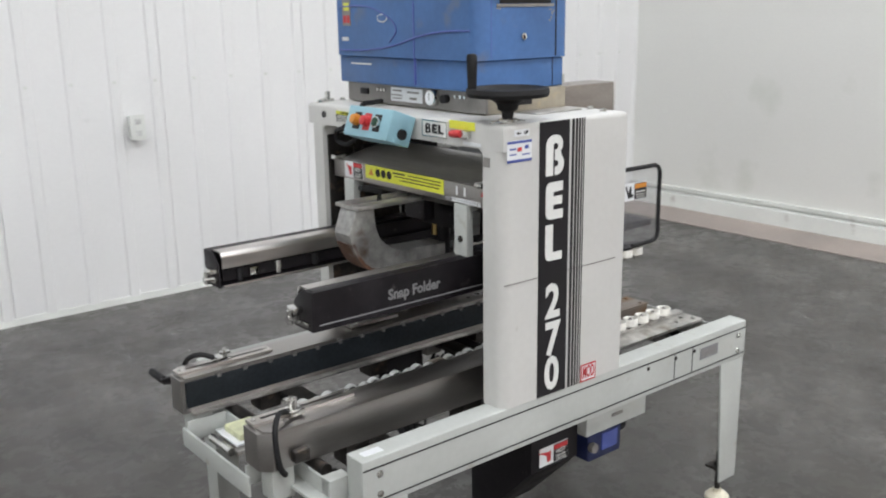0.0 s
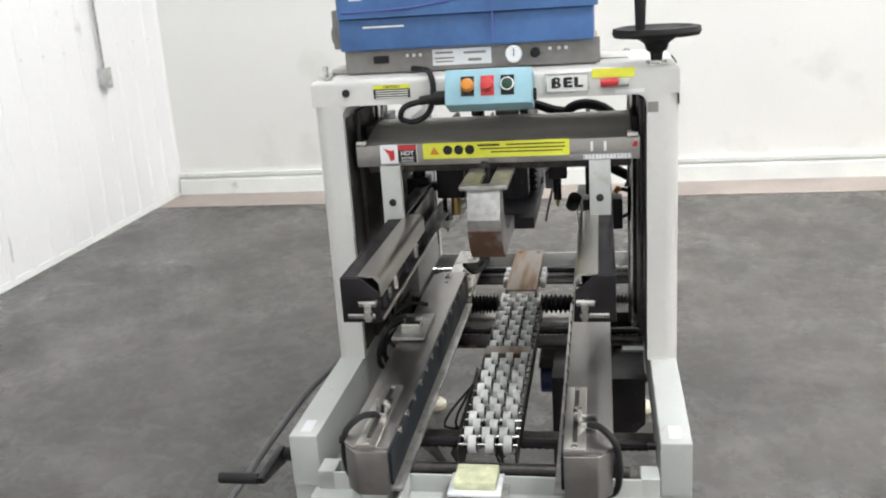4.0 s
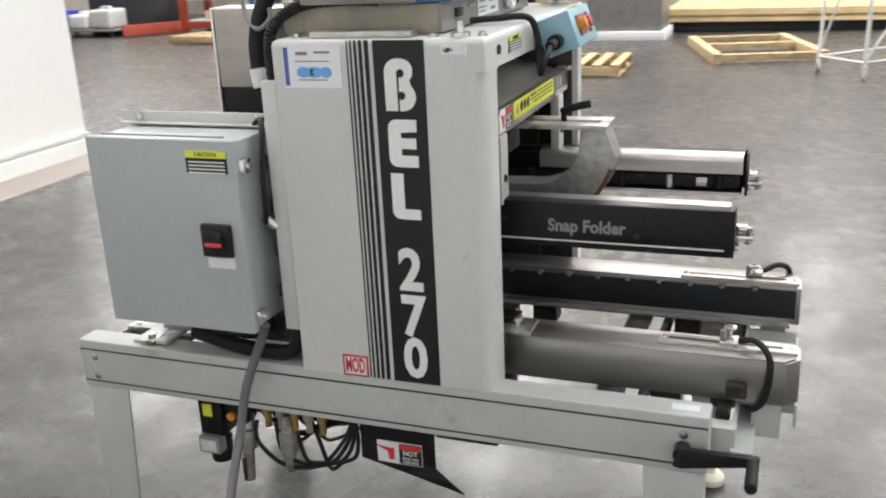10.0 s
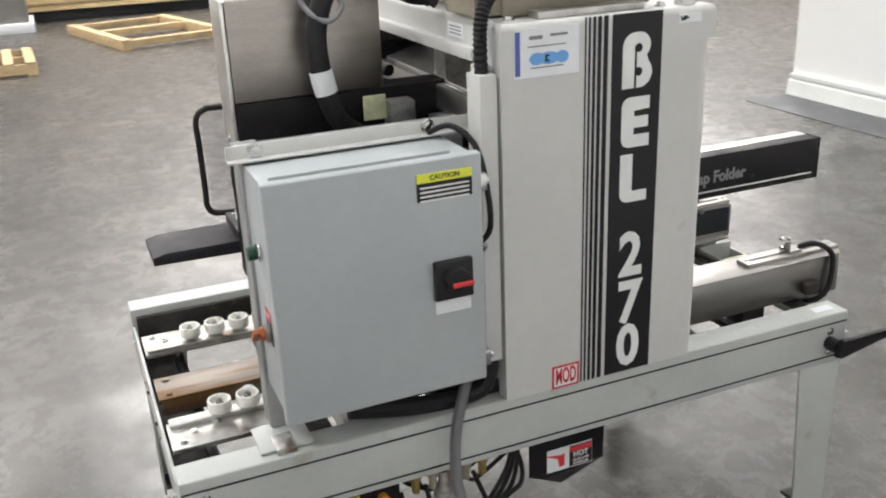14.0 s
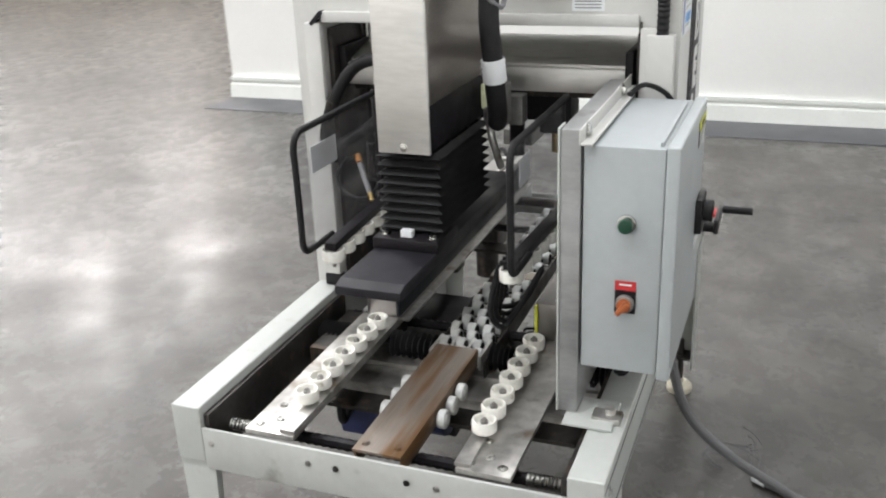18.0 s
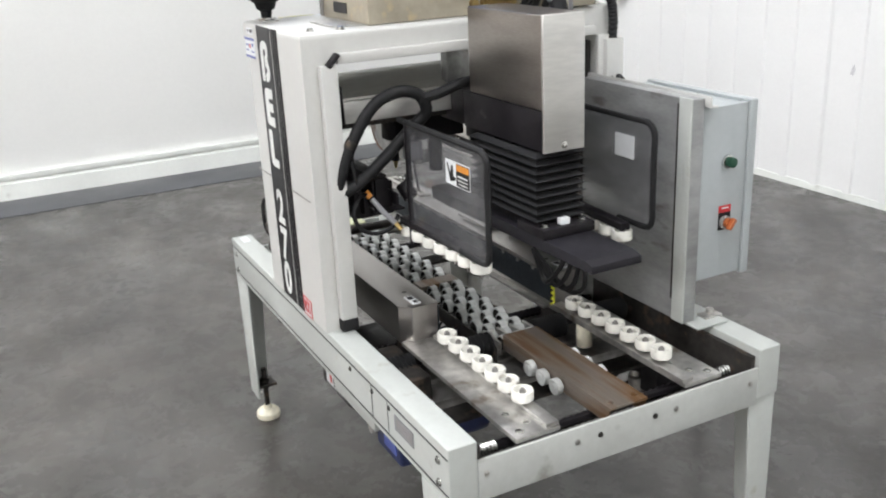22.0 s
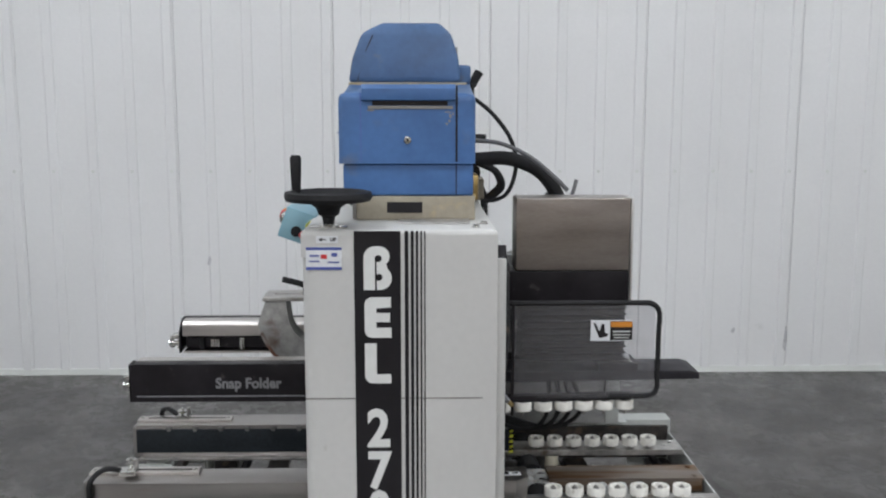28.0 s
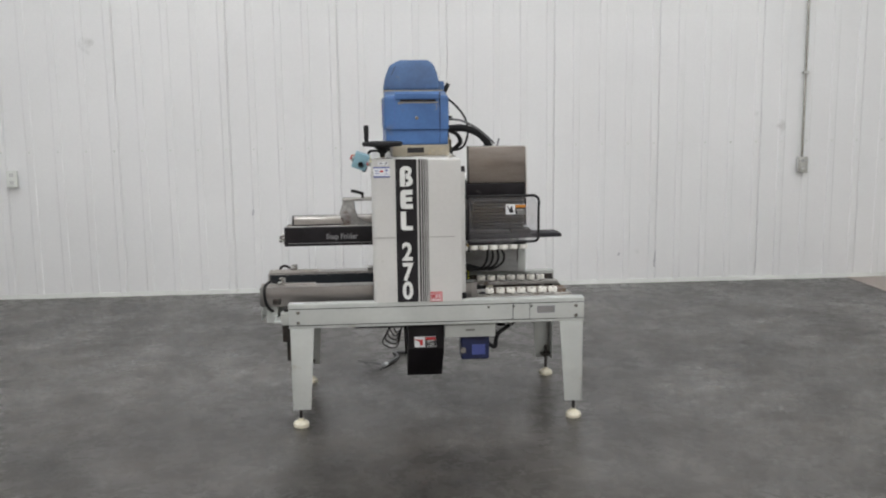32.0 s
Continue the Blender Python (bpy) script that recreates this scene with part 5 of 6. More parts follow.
        part("label_mark", prism([(0.358, 1.024), (0.363, 1.025), (0.372, 1.004), (0.378, 1.022), (0.384, 1.022), (0.386, 1.000), (0.394, 0.998), (0.392, 0.992), (0.372, 0.988)], "y", y - 0.0036, y - 0.0031), INK, tag)
    else:
        sticker("pale_label", 0.065, 0.05, LABEL, pane, facing(0.42, y - 0.0022, 1.010, "-y"))

# electrical enclosure on a back panel
panel = part("back_panel", box(0.145, 0.527, 0.286, 0.319, 0.612, 1.112, 0.003), PANEL, sealer, "grey metal enclosure mounting panel")
part("panel_edge", box(0.490, 0.529, 0.2825, 0.286, 0.612, 1.114, 0.001), RAIL, panel)
part("panel_seam", box(0.484, 0.489, 0.2835, 0.286, 0.66, 1.10, 0), DARK, panel)
part("panel_foot", prism([(0.495, 0.612), (0.56, 0.608), (0.56, 0.604), (0.47, 0.604), (0.47, 0.612)], "y", 0.30, 0.385, 0.001), RAIL, panel)
encl = part("enclosure", box(0.186, 0.522, 0.322, 0.448, 0.703, 1.088, 0.004), ENCL, sealer, "grey painted electrical enclosure")
door = part("enclosure_door", box(0.181, 0.527, 0.449, 0.470, 0.697, 1.093, 0.005, 3), ENCL, encl)
for z in (0.73, 1.04):
    part("door_clamp", merged(box(0.168, 0.184, 0.436, 0.462, z - 0.014, z + 0.014, 0.002), cyl((0.170, 0.449, z), (0.162, 0.449, z), 0.007, 10)), CHROME, encl)
part("drip_ledge", box(0.222, 0.508, 0.436, 0.442, 1.088, 1.095, 0.001), ENCL, encl)
part("top_bracket", merged(box(0.118, 0.545, 0.3195, 0.3225, 1.094, 1.117, 0.0008), box(0.118, 0.545, 0.322, 0.340, 1.0925, 1.096, 0.001)), PAINT, sealer)
for x in (0.21, 0.50):
    bolt(x, 0.322, 1.106, "+y", 0.009, 0.007)
sw = part("main_switch", box(0.206, 0.271, 0.470, 0.482, 0.862, 0.927, 0.002), INK, encl, "black main switch with red pointer")
part("switch_dial", cyl((0.238, 0.482, 0.898), (0.238, 0.499, 0.898), 0.020, 20, bev=0.003), RUBBER, sw)
part("switch_pointer", box(0.214, 0.250, 0.499, 0.504, 0.889, 0.897, 0.002), RED, sw)
sticker("switch_label", 0.062, 0.022, LABEL, encl, facing(0.238, 0.4706, 0.846, "+y"))
cl = sticker("caution_label", 0.092, 0.044, INK, encl, facing(0.245, 0.4706, 1.050, "+y"))
sticker("caution_band", 0.092, 0.014, YELLOW, cl, facing(0.245, 0.4712, 1.065, "+y"))
writing("caution_word", "CAUTION", 0.011, INK, cl, facing(0.245, 0.4722, 1.065, "+y"), 0.0002)
bars("caution_text", LETTER, cl, facing(0.245, 0.4706, 1.044, "+y"), [(0, 0.006 - 0.007 * i, 0.082, 0.0028) for i in range(4)])
part("button_collar", cyl((0.522, 0.393, 0.966), (0.529, 0.393, 0.966), 0.0150, 24, bev=0.0015), CHROME, encl)
part("green_button", cyl((0.529, 0.393, 0.966), (0.544, 0.393, 0.966), 0.0115, 20, bev=0.003), GREEN, encl)
lg = sticker("red_legend", 0.034, 0.016, RED, encl, facing(0.5226, 0.394, 0.859, "+x"))
bars("legend_text", LETTER, lg, facing(0.5226, 0.394, 0.860, "+x"), [(0, 0.001, 0.020, 0.003)])
sticker("legend_base", 0.034, 0.040, INK, encl, facing(0.5226, 0.394, 0.831, "+x"))
rs = part("selector_switch", cyl((0.5232, 0.394, 0.829), (0.531, 0.394, 0.829), 0.0150, 22, bev=0.001), BASEGREY, encl)
part("selector_knob", cyl((0.531, 0.394, 0.829), (0.540, 0.394, 0.829), 0.0115, 18, bev=0.002), KNOB, rs)
part("selector_lever", moved(box(-0.014, 0.014, -0.0045, 0.0045, 0, 0.012, 0.003), facing(0.540, 0.394, 0.829, "+x") @ pose(0, 0, 0, 0, 0, 50)), KNOB, rs)
for k in range(4):
    part("enclosure_cable", tube([(0.20 + 0.05 * k, 0.38, 0.70), (0.21 + 0.05 * k, 0.375, 0.665), (0.28 + 0.03 * k, 0.37, 0.645), (0.16, 0.36, 0.66 + 0.01 * k), (0.12, 0.34, 0.72 + 0.03 * k)], 0.009, 8), RUBBER, sealer)
part("encl_foot", merged(box(0.50, 0.535, 0.345, 0.395, 0.602, 0.614, 0.003), cyl((0.515, 0.375, 0.614), (0.515, 0.375, 0.624), 0.009, 12)), PLATE, sealer)
part("side_cable", tube([(0.215, 0.335, 1.098), (0.185, 0.36, 1.112), (0.160, 0.40, 1.085), (0.152, 0.425, 1.02), (0.150, 0.43, 0.95), (0.165, 0.41, 0.915)], 0.005, 8), RUBBER, sealer)
part("cable_fitting", merged(cyl((0.172, 0.405, 0.925), (0.150, 0.395, 0.905), 0.012, 12), cyl((0.150, 0.395, 0.905), (0.135, 0.385, 0.895), 0.008, 10)), CHROME, sealer)
part("boot_hose", tube([(0.134, 0.378, 0.70), (0.138, 0.382, 0.65), (0.160, 0.385, 0.625), (0.21, 0.385, 0.62), (0.30, 0.38, 0.625), (0.40, 0.37, 0.64)], 0.016, 10), RUBBER, sealer)
for z in (0.66, 0.75, 0.84, 0.93, 1.02):
    part("column_bracket", box(0.120, 0.165, 0.335, 0.39, z, z + 0.03, 0.003), DARK, sealer)
part("cable_duct", box(0.118, 0.150, 0.352, 0.402, 0.685, 1.195, 0.003), PAINT, sealer)
part("conduit", tube([(0.134, 0.378, 1.18), (0.136, 0.379, 1.24), (0.130, 0.375, 1.285), (0.105, 0.36, 1.315), (0.06, 0.35, 1.332), (-0.02, 0.352, 1.338), (-0.08, 0.355, 1.336)], 0.0125, 10, 12, 0.0022), RUBBER, sealer)

# under the bed
chute = part("hot_chute", prism([(-0.335, 0.480), (-0.335, 0.355), (-0.16, 0.175), (-0.10, 0.170), (-0.10, 0.480)], "x", -0.140, 0.032, 0.002), BLACK, sealer, "black chute with hot warning label")
chute_b = part("hot_chute", box(-0.140, 0.032, 0.334, 0.338, 0.365, 0.480, 0.001), BLACK, sealer, "black chute panel with hot warning label")
bm = bmesh.new()
tri_top = [bm.verts.new(v) for v in ((0.032, 0.338, 0.366), (-0.140, 0.338, 0.366), (-0.140, 0.166, 0.193))]
tri_low = [bm.verts.new(v) for v in ((0.032, 0.335, 0.364), (-0.140, 0.335, 0.363), (-0.140, 0.165, 0.190))]
bm.faces.new(tri_top)
bm.faces.new(tri_low)
for k in range(3):
    bm.faces.new((tri_top[k], tri_top[(k + 1) % 3], tri_low[(k + 1) % 3], tri_low[k]))
part("chute_flap", bm, BLACK, chute_b)
for s, par, y in ((-1, chute, -0.335), (1, chute_b, 0.338)):
    way = "-y" if s < 0 else "+y"
    hl = sticker("hot_label", 0.104, 0.052, LABEL, par, facing(-0.059, y + s * 0.0006, 0.390, way))
    xo = 0.025 if s < 0 else -0.025
    sticker("hot_field", 0.052, 0.048, INK, hl, facing(-0.059 + xo, y + s * 0.0013, 0.390, way))
    sticker("hot_band", 0.050, 0.012, RED, hl, facing(-0.059 + xo, y + s * 0.002, 0.406, way))
    writing("hot_word", "HOT", 0.016, LETTER, hl, facing(-0.059 + xo, y + s * 0.0024, 0.392, way), 0.0004)
    writing("hot_text", "GLUE AND", 0.0078, LETTER, hl, facing(-0.059 + xo, y + s * 0.0024, 0.3795, way), 0.0001)
    writing("hot_text", "SURFACES", 0.0078, LETTER, hl, facing(-0.059 + xo, y + s * 0.0024, 0.371, way), 0.0001)
    mk = part("hot_mark", prism([(-0.059, 0.016), (-0.020, 0.010), (-0.012, 0.012), (-0.012, -0.016), (-0.024, -0.018), (-0.028, 0.002)], "z", 0.0009, 0.0014), RED, hl)
    mk.matrix_basis = facing(-0.059, y + s * 0.0006, 0.390, way)
gbx = part("junction_box", box(0.033, 0.276, -0.366, -0.28, 0.415, 0.486, 0.003), RAIL, sealer)
sticker("box_slot", 0.045, 0.010, BASEGREY, gbx, facing(0.155, -0.3666, 0.450, "-y"))
mot = part("motor", merged(box(0.118, 0.256, -0.30, -0.20, 0.285, 0.40, 0.012, 3), cyl((0.19, -0.20, 0.34), (0.19, -0.05, 0.34), 0.05, 20, bev=0.004)), BLUEMOTOR, sealer, "blue gear motor")
part("motor_cap", cyl((0.125, -0.302, 0.335), (0.125, -0.318, 0.335), 0.014, 14), BASEGREY, mot)
part("motor_plate", box(0.17, 0.235, -0.3025, -0.30, 0.31, 0.36, 0), LBLUE, mot)
part("motor_mount", box(0.10, 0.30, -0.27, -0.05, 0.40, 0.415, 0.002), DARK, mot)
part("motor_cable", tube([(0.25, -0.27, 0.36), (0.285, -0.275, 0.34), (0.30, -0.27, 0.40), (0.36, -0.25, 0.44), (0.40, -0.22, 0.465), (0.38, -0.15, 0.47)], 0.010, 8), RUBBER, sealer)
for k in range(5):
    part("loose_wire", tube([(-0.20 + 0.01 * k, 0.10, 0.47), (-0.22, 0.05 + 0.03 * k, 0.38), (-0.26 + 0.015 * k, 0.02, 0.30 + 0.02 * k), (-0.19, 0.04, 0.27 + 0.02 * k), (-0.16, 0.08, 0.36), (-0.14, 0.10, 0.44)], 0.0035, 6), RUBBER, sealer)
air = part("air_regulator", merged(box(0.37, 0.43, 0.30, 0.36, 0.375, 0.478, 0.004), cyl((0.40, 0.33, 0.36), (0.40, 0.33, 0.30), 0.026, 18, bev=0.004), box(0.31, 0.37, 0.305, 0.35, 0.41, 0.478, 0.004)), BLACK, sealer, "black air regulator with yellow tag and grey filters")
part("yellow_tag", box(0.392, 0.416, 0.360, 0.364, 0.425, 0.455, 0.001), YELLOW, air)
part("yellow_cap", cyl((0.345, 0.35, 0.43), (0.345, 0.362, 0.43), 0.010, 12), ORANGE, air)
part("gauge_case", box(0.375, 0.43, 0.345, 0.375, 0.335, 0.378, 0.004), BASEGREY, air)
part("gauge", box(0.382, 0.423, 0.375, 0.378, 0.342, 0.371, 0.001), GREYWHEEL, air)
flt = part("grey_filter", lathe([(0, 0), (0.012, 0), (0.014, 0.004), (0.014, 0.075), (0.022, 0.080), (0.024, 0.09), (0.024, 0.125), (0.018, 0.13), (0.016, 0.165), (0.012, 0.172), (0, 0.172)], 18), PLATE, sealer)
flt.matrix_basis = pose(0.325, 0.345, 0.262, 8, 0, 0)
part("filter_slot", box(0.321, 0.329, 0.3555, 0.361, 0.270, 0.325, 0.001), DARK, flt)
flt2 = part("grey_filter", lathe([(0, 0), (0.011, 0), (0.013, 0.004), (0.013, 0.045), (0.019, 0.05), (0.021, 0.058), (0.021, 0.095), (0.014, 0.10), (0.010, 0.14), (0, 0.14)], 18), PLATE, sealer)
flt2.matrix_basis = pose(0.215, 0.335, 0.300)
for k in range(5):
    part("brass_plug", merged(cyl((0.13 + 0.035 * k, 0.325, 0.43), (0.13 + 0.035 * k, 0.325, 0.475), 0.0125, 12), cyl((0.13 + 0.035 * k, 0.325, 0.40), (0.13 + 0.035 * k, 0.325, 0.43), 0.008, 10)), OLIVE if k % 2 else BRASS, sealer)
part("manifold", box(0.10, 0.36, 0.285, 0.31, 0.42, 0.478, 0.003), BLACK, sealer)
for k in range(4):
    part("looped_hose", tube([(0.30 - 0.05 * k, 0.325, 0.41), (0.295 - 0.06 * k, 0.335, 0.36 - 0.012 * k), (0.23 - 0.05 * k, 0.34, 0.315 + 0.01 * k), (0.14 - 0.03 * k, 0.335, 0.325 + 0.012 * k), (0.075 - 0.01 * k, 0.325, 0.40), (0.06, 0.31, 0.455)], 0.005, 7), RUBBER, sealer)
part("angle_lug", box(0.03, 0.09, 0.31, 0.338, 0.452, 0.487, 0.002), BASEGREY, sealer)
for k in range(5):
    part("air_hose", tube([(0.30 - 0.03 * k, 0.31, 0.44), (0.27 - 0.03 * k, 0.30, 0.40 - 0.02 * (k % 3)), (0.20 - 0.02 * k, 0.29, 0.37 + 0.012 * (k % 4)), (0.12 - 0.02 * k, 0.28, 0.42), (0.10 - 0.02 * k, 0.24, 0.475)], 0.0045, 7), RUBBER, sealer)
for k in range(4):
    part("outfeed_wire", tube([(0.30 + 0.02 * k, 0.13, 0.80), (0.30 + 0.03 * k, 0.12, 0.72), (0.27 + 0.03 * k, 0.10 + 0.01 * k, 0.67), (0.20 + 0.03 * k, 0.13, 0.655), (0.13, 0.15, 0.70)], 0.006, 7), RUBBER, sealer)
for x, top, reach in ((-0.10, 0.672, 0.318), (-0.19, 0.650, 0.306)):
    part("infeed_wire", tube([(x, 0.215, top - 0.005), (x - 0.01, 0.262, top), (x - 0.03, reach, top - 0.045), (x - 0.05, reach - 0.006, top - 0.09), (x - 0.06, 0.262, top - 0.12)], 0.0055, 8), RUBBER, sealer)
part("head_hose", tube([(0.10, -0.335, 0.90), (0.125, -0.345, 0.945), (0.135, -0.315, 1.03), (0.14, -0.262, 1.108), (0.145, -0.205, 1.135), (0.15, -0.155, 1.125), (0.145, -0.135, 1.085), (0.13, -0.165, 1.05), (0.12, -0.235, 0.985), (0.13, -0.30, 0.945), (0.12, -0.345, 0.92)], 0.0135, 12), RUBBER, sealer, "thick black looped hose")
part("head_hose", tube([(0.15, -0.155, 1.115), (0.155, -0.11, 1.122), (0.16, -0.06, 1.138), (0.15, -0.02, 1.14)], 0.012, 10), RUBBER, sealer)
part("hose_band", tube([(0.134, -0.318, 1.026), (0.136, -0.310, 1.042)], 0.0145, 12, 0), DARK, sealer)
part("solenoid", merged(box(-0.01, 0.05, -0.285, -0.185, 0.835, 0.915, 0.004), box(0.05, 0.075, -0.27, -0.20, 0.85, 0.90, 0.003)), BLACK, sealer)
part("solenoid_cap", cyl((0.06, -0.165, 0.905), (0.085, -0.155, 0.875), 0.018, 14, bev=0.003), BLACK, sealer)
part("air_fitting", tube([(0.118, -0.268, 0.900), (0.135, -0.250, 0.872), (0.155, -0.230, 0.846)], 0.0065, 8), GREYLET, sealer)
part("fitting_tip", cyl((0.116, -0.270, 0.903), (0.108, -0.277, 0.916), 0.0075, 8), ORANGE, sealer)
part("fitting_end", cyl((0.155, -0.230, 0.846), (0.165, -0.221, 0.832), 0.0055, 8), BRASS, sealer)
part("solenoid_wire", tube([(0.112, -0.275, 0.912), (0.12, -0.300, 0.905), (0.13, -0.318, 0.875), (0.135, -0.305, 0.840), (0.14, -0.27, 0.825), (0.145, -0.235, 0.835), (0.14, -0.215, 0.86)], 0.005, 7), RUBBER, sealer)
part("hose_wire", tube([(0.13, -0.31, 1.03), (0.14, -0.315, 0.99), (0.14, -0.31, 0.95), (0.125, -0.295, 0.915)], 0.0035, 6), RUBBER, sealer)
part("glue_lance", merged(cyl((0.02, -0.11, 1.11), (0.01, -0.115, 0.985), 0.010, 10), box(-0.01, 0.03, -0.128, -0.092, 0.945, 0.99, 0.004), cyl((0.01, -0.11, 0.945), (-0.01, -0.09, 0.86), 0.003, 6)), GREYLET, sealer)
part("side_cylinder", merged(box(0.07, 0.13, 0.225, 0.285, 0.905, 0.965, 0.004), cyl((0.10, 0.255, 0.965), (0.10, 0.250, 1.02), 0.018, 14), cyl((0.13, 0.235, 0.93), (0.15, 0.215, 0.925), 0.014, 12)), BLACK, sealer)
part("fixing_block", box(0.06, 0.10, 0.05, 0.10, 1.00, 1.06, 0.003), CAST, sealer)
part("white_hose", tube([(0.20, 0.06, 1.05), (0.22, 0.075, 1.0), (0.20, 0.085, 0.94)], 0.008, 8), PLATE, sealer)
# crank at the infeed end
hub = part("crank_hub", cyl((-0.655, BO, 0.536), (-0.655, BO + 0.030, 0.536), 0.015, 16), BLACK, sealer)
part("crank_arm", prism([(-0.640, 0.520), (-0.655, 0.516), (-0.785, 0.540), (-0.790, 0.556), (-0.655, 0.556)], "y", BO + 0.028, BO + 0.042, 0.003), BLACK, hub)
part("crank_grip", cyl((-0.778, BO + 0.042, 0.548), (-0.778, BO + 0.125, 0.548), 0.011, 14, bev=0.003), RUBBER, hub)

# ---- hot melt unit on top of the beam ----
melter = thing("hot_melt_unit", "blue moulded hot melt glue unit standing on the machine's top beam", "glue unit")
part("base", box(-0.195, 0.075, -0.228, 0.345, CT + 0.001, 1.327, 0.003), OLIVE, melter, "olive grey metal base")
part("front_panel", box(-0.203, -0.195, -0.235, 0.348, CT + 0.004, 1.332, 0.002), BASEGREY, melter, "grey control panel with pressure gauge")
sticker("type_label", 0.135, 0.036, LABEL, melter, facing(-0.2036, 0.075, 1.304, "-x"))
bars("label_text", BASEGREY, melter, facing(-0.2036, 0.075, 1.304, "-x"), [(-0.04, 0.010, 0.04, 0.004), (-0.04, -0.002, 0.045, 0.003), (-0.04, -0.010, 0.04, 0.003), (0.03, 0.008, 0.05, 0.005), (0.03, -0.008, 0.03, 0.006)])
gau = part("pressure_gauge", cyl((-0.203, -0.045, 1.305), (-0.222, -0.045, 1.305), 0.020, 24, bev=0.002), CHROME, melter)
part("gauge_face", cyl((-0.2222, -0.045, 1.305), (-0.2235, -0.045, 1.305), 0.0165, 20), LABEL, gau)
part("gauge_needle", box(-0.2245, -0.2236, -0.046, -0.044, 1.300, 1.317, 0), INK, gau)
part("valve_knob", cyl((-0.203, -0.092, 1.305), (-0.220, -0.092, 1.305), 0.011, 16, bev=0.002), RUBBER, melter)
part("panel_switch", box(-0.209, -0.203, 0.245, 0.280, 1.297, 1.313, 0.001), INK, melter)
for y in (-0.125, -0.145, -0.16, 0.20, 0.185, 0.17):
    part("port", cyl((-0.203, y, 1.312), (-0.207, y, 1.312), 0.0045, 8), CHROME, melter)
part("base_slot", box(-0.125, -0.045, -0.2295, -0.228, 1.290, 1.314, 0), INK, melter)


def shell(x0, x1, y0, y1, z0, z1, r=0.02, seg=4):
    bm = box(x0, x1, y0, y1, z0, z1, 0)
    return bevel(bm, r, seg, [e for e in bm.edges if e.verts[0].co.z != e.verts[1].co.z or e.verts[0].co.z > (z0 + z1) / 2])


low = part("lower_body", prism([(-0.224, -0.222), (0.071, -0.222), (0.071, 0.112), (-0.04, 0.118), (-0.04, 0.352), (-0.224, 0.352)], "z", 1.328, 1.400, 0.005, 3), BLUE, melter, "blue lower housing")
bm = prism([(-0.234, -0.232), (0.076, -0.232), (0.076, 0.112), (-0.04, 0.118), (-0.04, 0.355), (-0.234, 0.355)], "z", 1.401, 1.560)
bevel(bm, 0.022, 4, [e for e in bm.edges if max(e.verts[0].co.z, e.verts[1].co.z) > 1.5])
upper = part("upper_body", bm, BLUE, melter, "blue upper housing")
part("seam", box(-0.2355, -0.230, -0.004, 0.000, 1.335, 1.54, 0), LBLUE, melter)
part("seam", box(0.031, 0.0335, -0.2225, -0.2215, 1.330, 1.400, 0), INK, melter)
part("seam", box(0.030, 0.0345, -0.2328, -0.2316, 1.405, 1.575, 0), INK, upper)
part("seam", box(-0.1835, -0.182, -0.2325, -0.2316, 1.405, 1.560, 0), LBLUE, upper)
part("hood_lip", prism([(-0.2305, 1.578), (-0.2405, 1.568), (-0.2415, 1.543), (-0.2375, 1.541), (-0.2315, 1.546)], "x", -0.180, 0.029, 0.0015), BLUE, upper)
part("grip_recess", box(-0.156, 0.012, -0.2348, -0.2316, 1.531, 1.547, 0.0005), INK, upper)
part("recess_rim", box(-0.166, 0.024, -0.2340, -0.2316, 1.523, 1.530, 0.0005), BASEGREY, upper, "scuffed pale rim")
part("door_lock", merged(cyl((-0.078, -0.2318, 1.454), (-0.078, -0.2355, 1.454), 0.0085, 16, bev=0.001)), CHROME, upper)
part("lock_slot", box(-0.080, -0.076, -0.2362, -0.2355, 1.450, 1.458, 0), INK, upper)
for x, z, w, h in ((0.012, 1.516, 0.010, 0.002), (0.018, 1.507, 0.004, 0.006), (0.016, 1.496, 0.003, 0.005), (0.010, 1.490, 0.004, 0.003), (-0.160, 1.520, 0.010, 0.003), (-0.145, 1.523, 0.006, 0.002), (0.024, 1.512, 0.003, 0.004)):
    part("scuff", prism([(x - w, z), (x - w * 0.3, z + h), (x + w, z + h * 0.4), (x + w * 0.4, z - h)], "y", -0.2324, -0.2319), GREYLET, upper)
part("side_groove", tube([(-0.2345, 0.34, 1.415), (-0.2355, 0.20, 1.418), (-0.2355, 0.08, 1.432), (-0.2355, -0.02, 1.455), (-0.2355, -0.12, 1.468), (-0.2345, -0.215, 1.470)], 0.0022, 6), LBLUE, upper)
part("panel_groove", tube([(-0.2355, 0.33, 1.53), (-0.2355, 0.20, 1.53), (-0.2355, 0.10, 1.50), (-0.2355, 0.07, 1.47), (-0.2355, 0.10, 1.44)], 0.0018, 6), LBLUE, upper)
part("oval_badge", moved(lathe([(0, 0), (0.022, 0), (0.022, 0.001), (0, 0.001)], 24), facing(-0.2348, 0.13, 1.500, "-x") @ Matrix.Diagonal((1.0, 0.5, 1, 1))), LETTER, upper)
part("oval_field", moved(lathe([(0, 0), (0.019, 0), (0.019, 0.0006), (0, 0.0006)], 24), facing(-0.2359, 0.13, 1.500, "-x") @ Matrix.Diagonal((1.0, 0.42, 1, 1))), BLUE, upper)
sticker("side_label", 0.038, 0.07, BASEGREY, upper, facing(-0.2346, 0.295, 1.515, "-x"))
bars("side_label_field", RED, upper, facing(-0.2346, 0.295, 1.515, "-x"), [(-0.008, -0.018, 0.014, 0.02), (0.009, -0.018, 0.012, 0.02)])
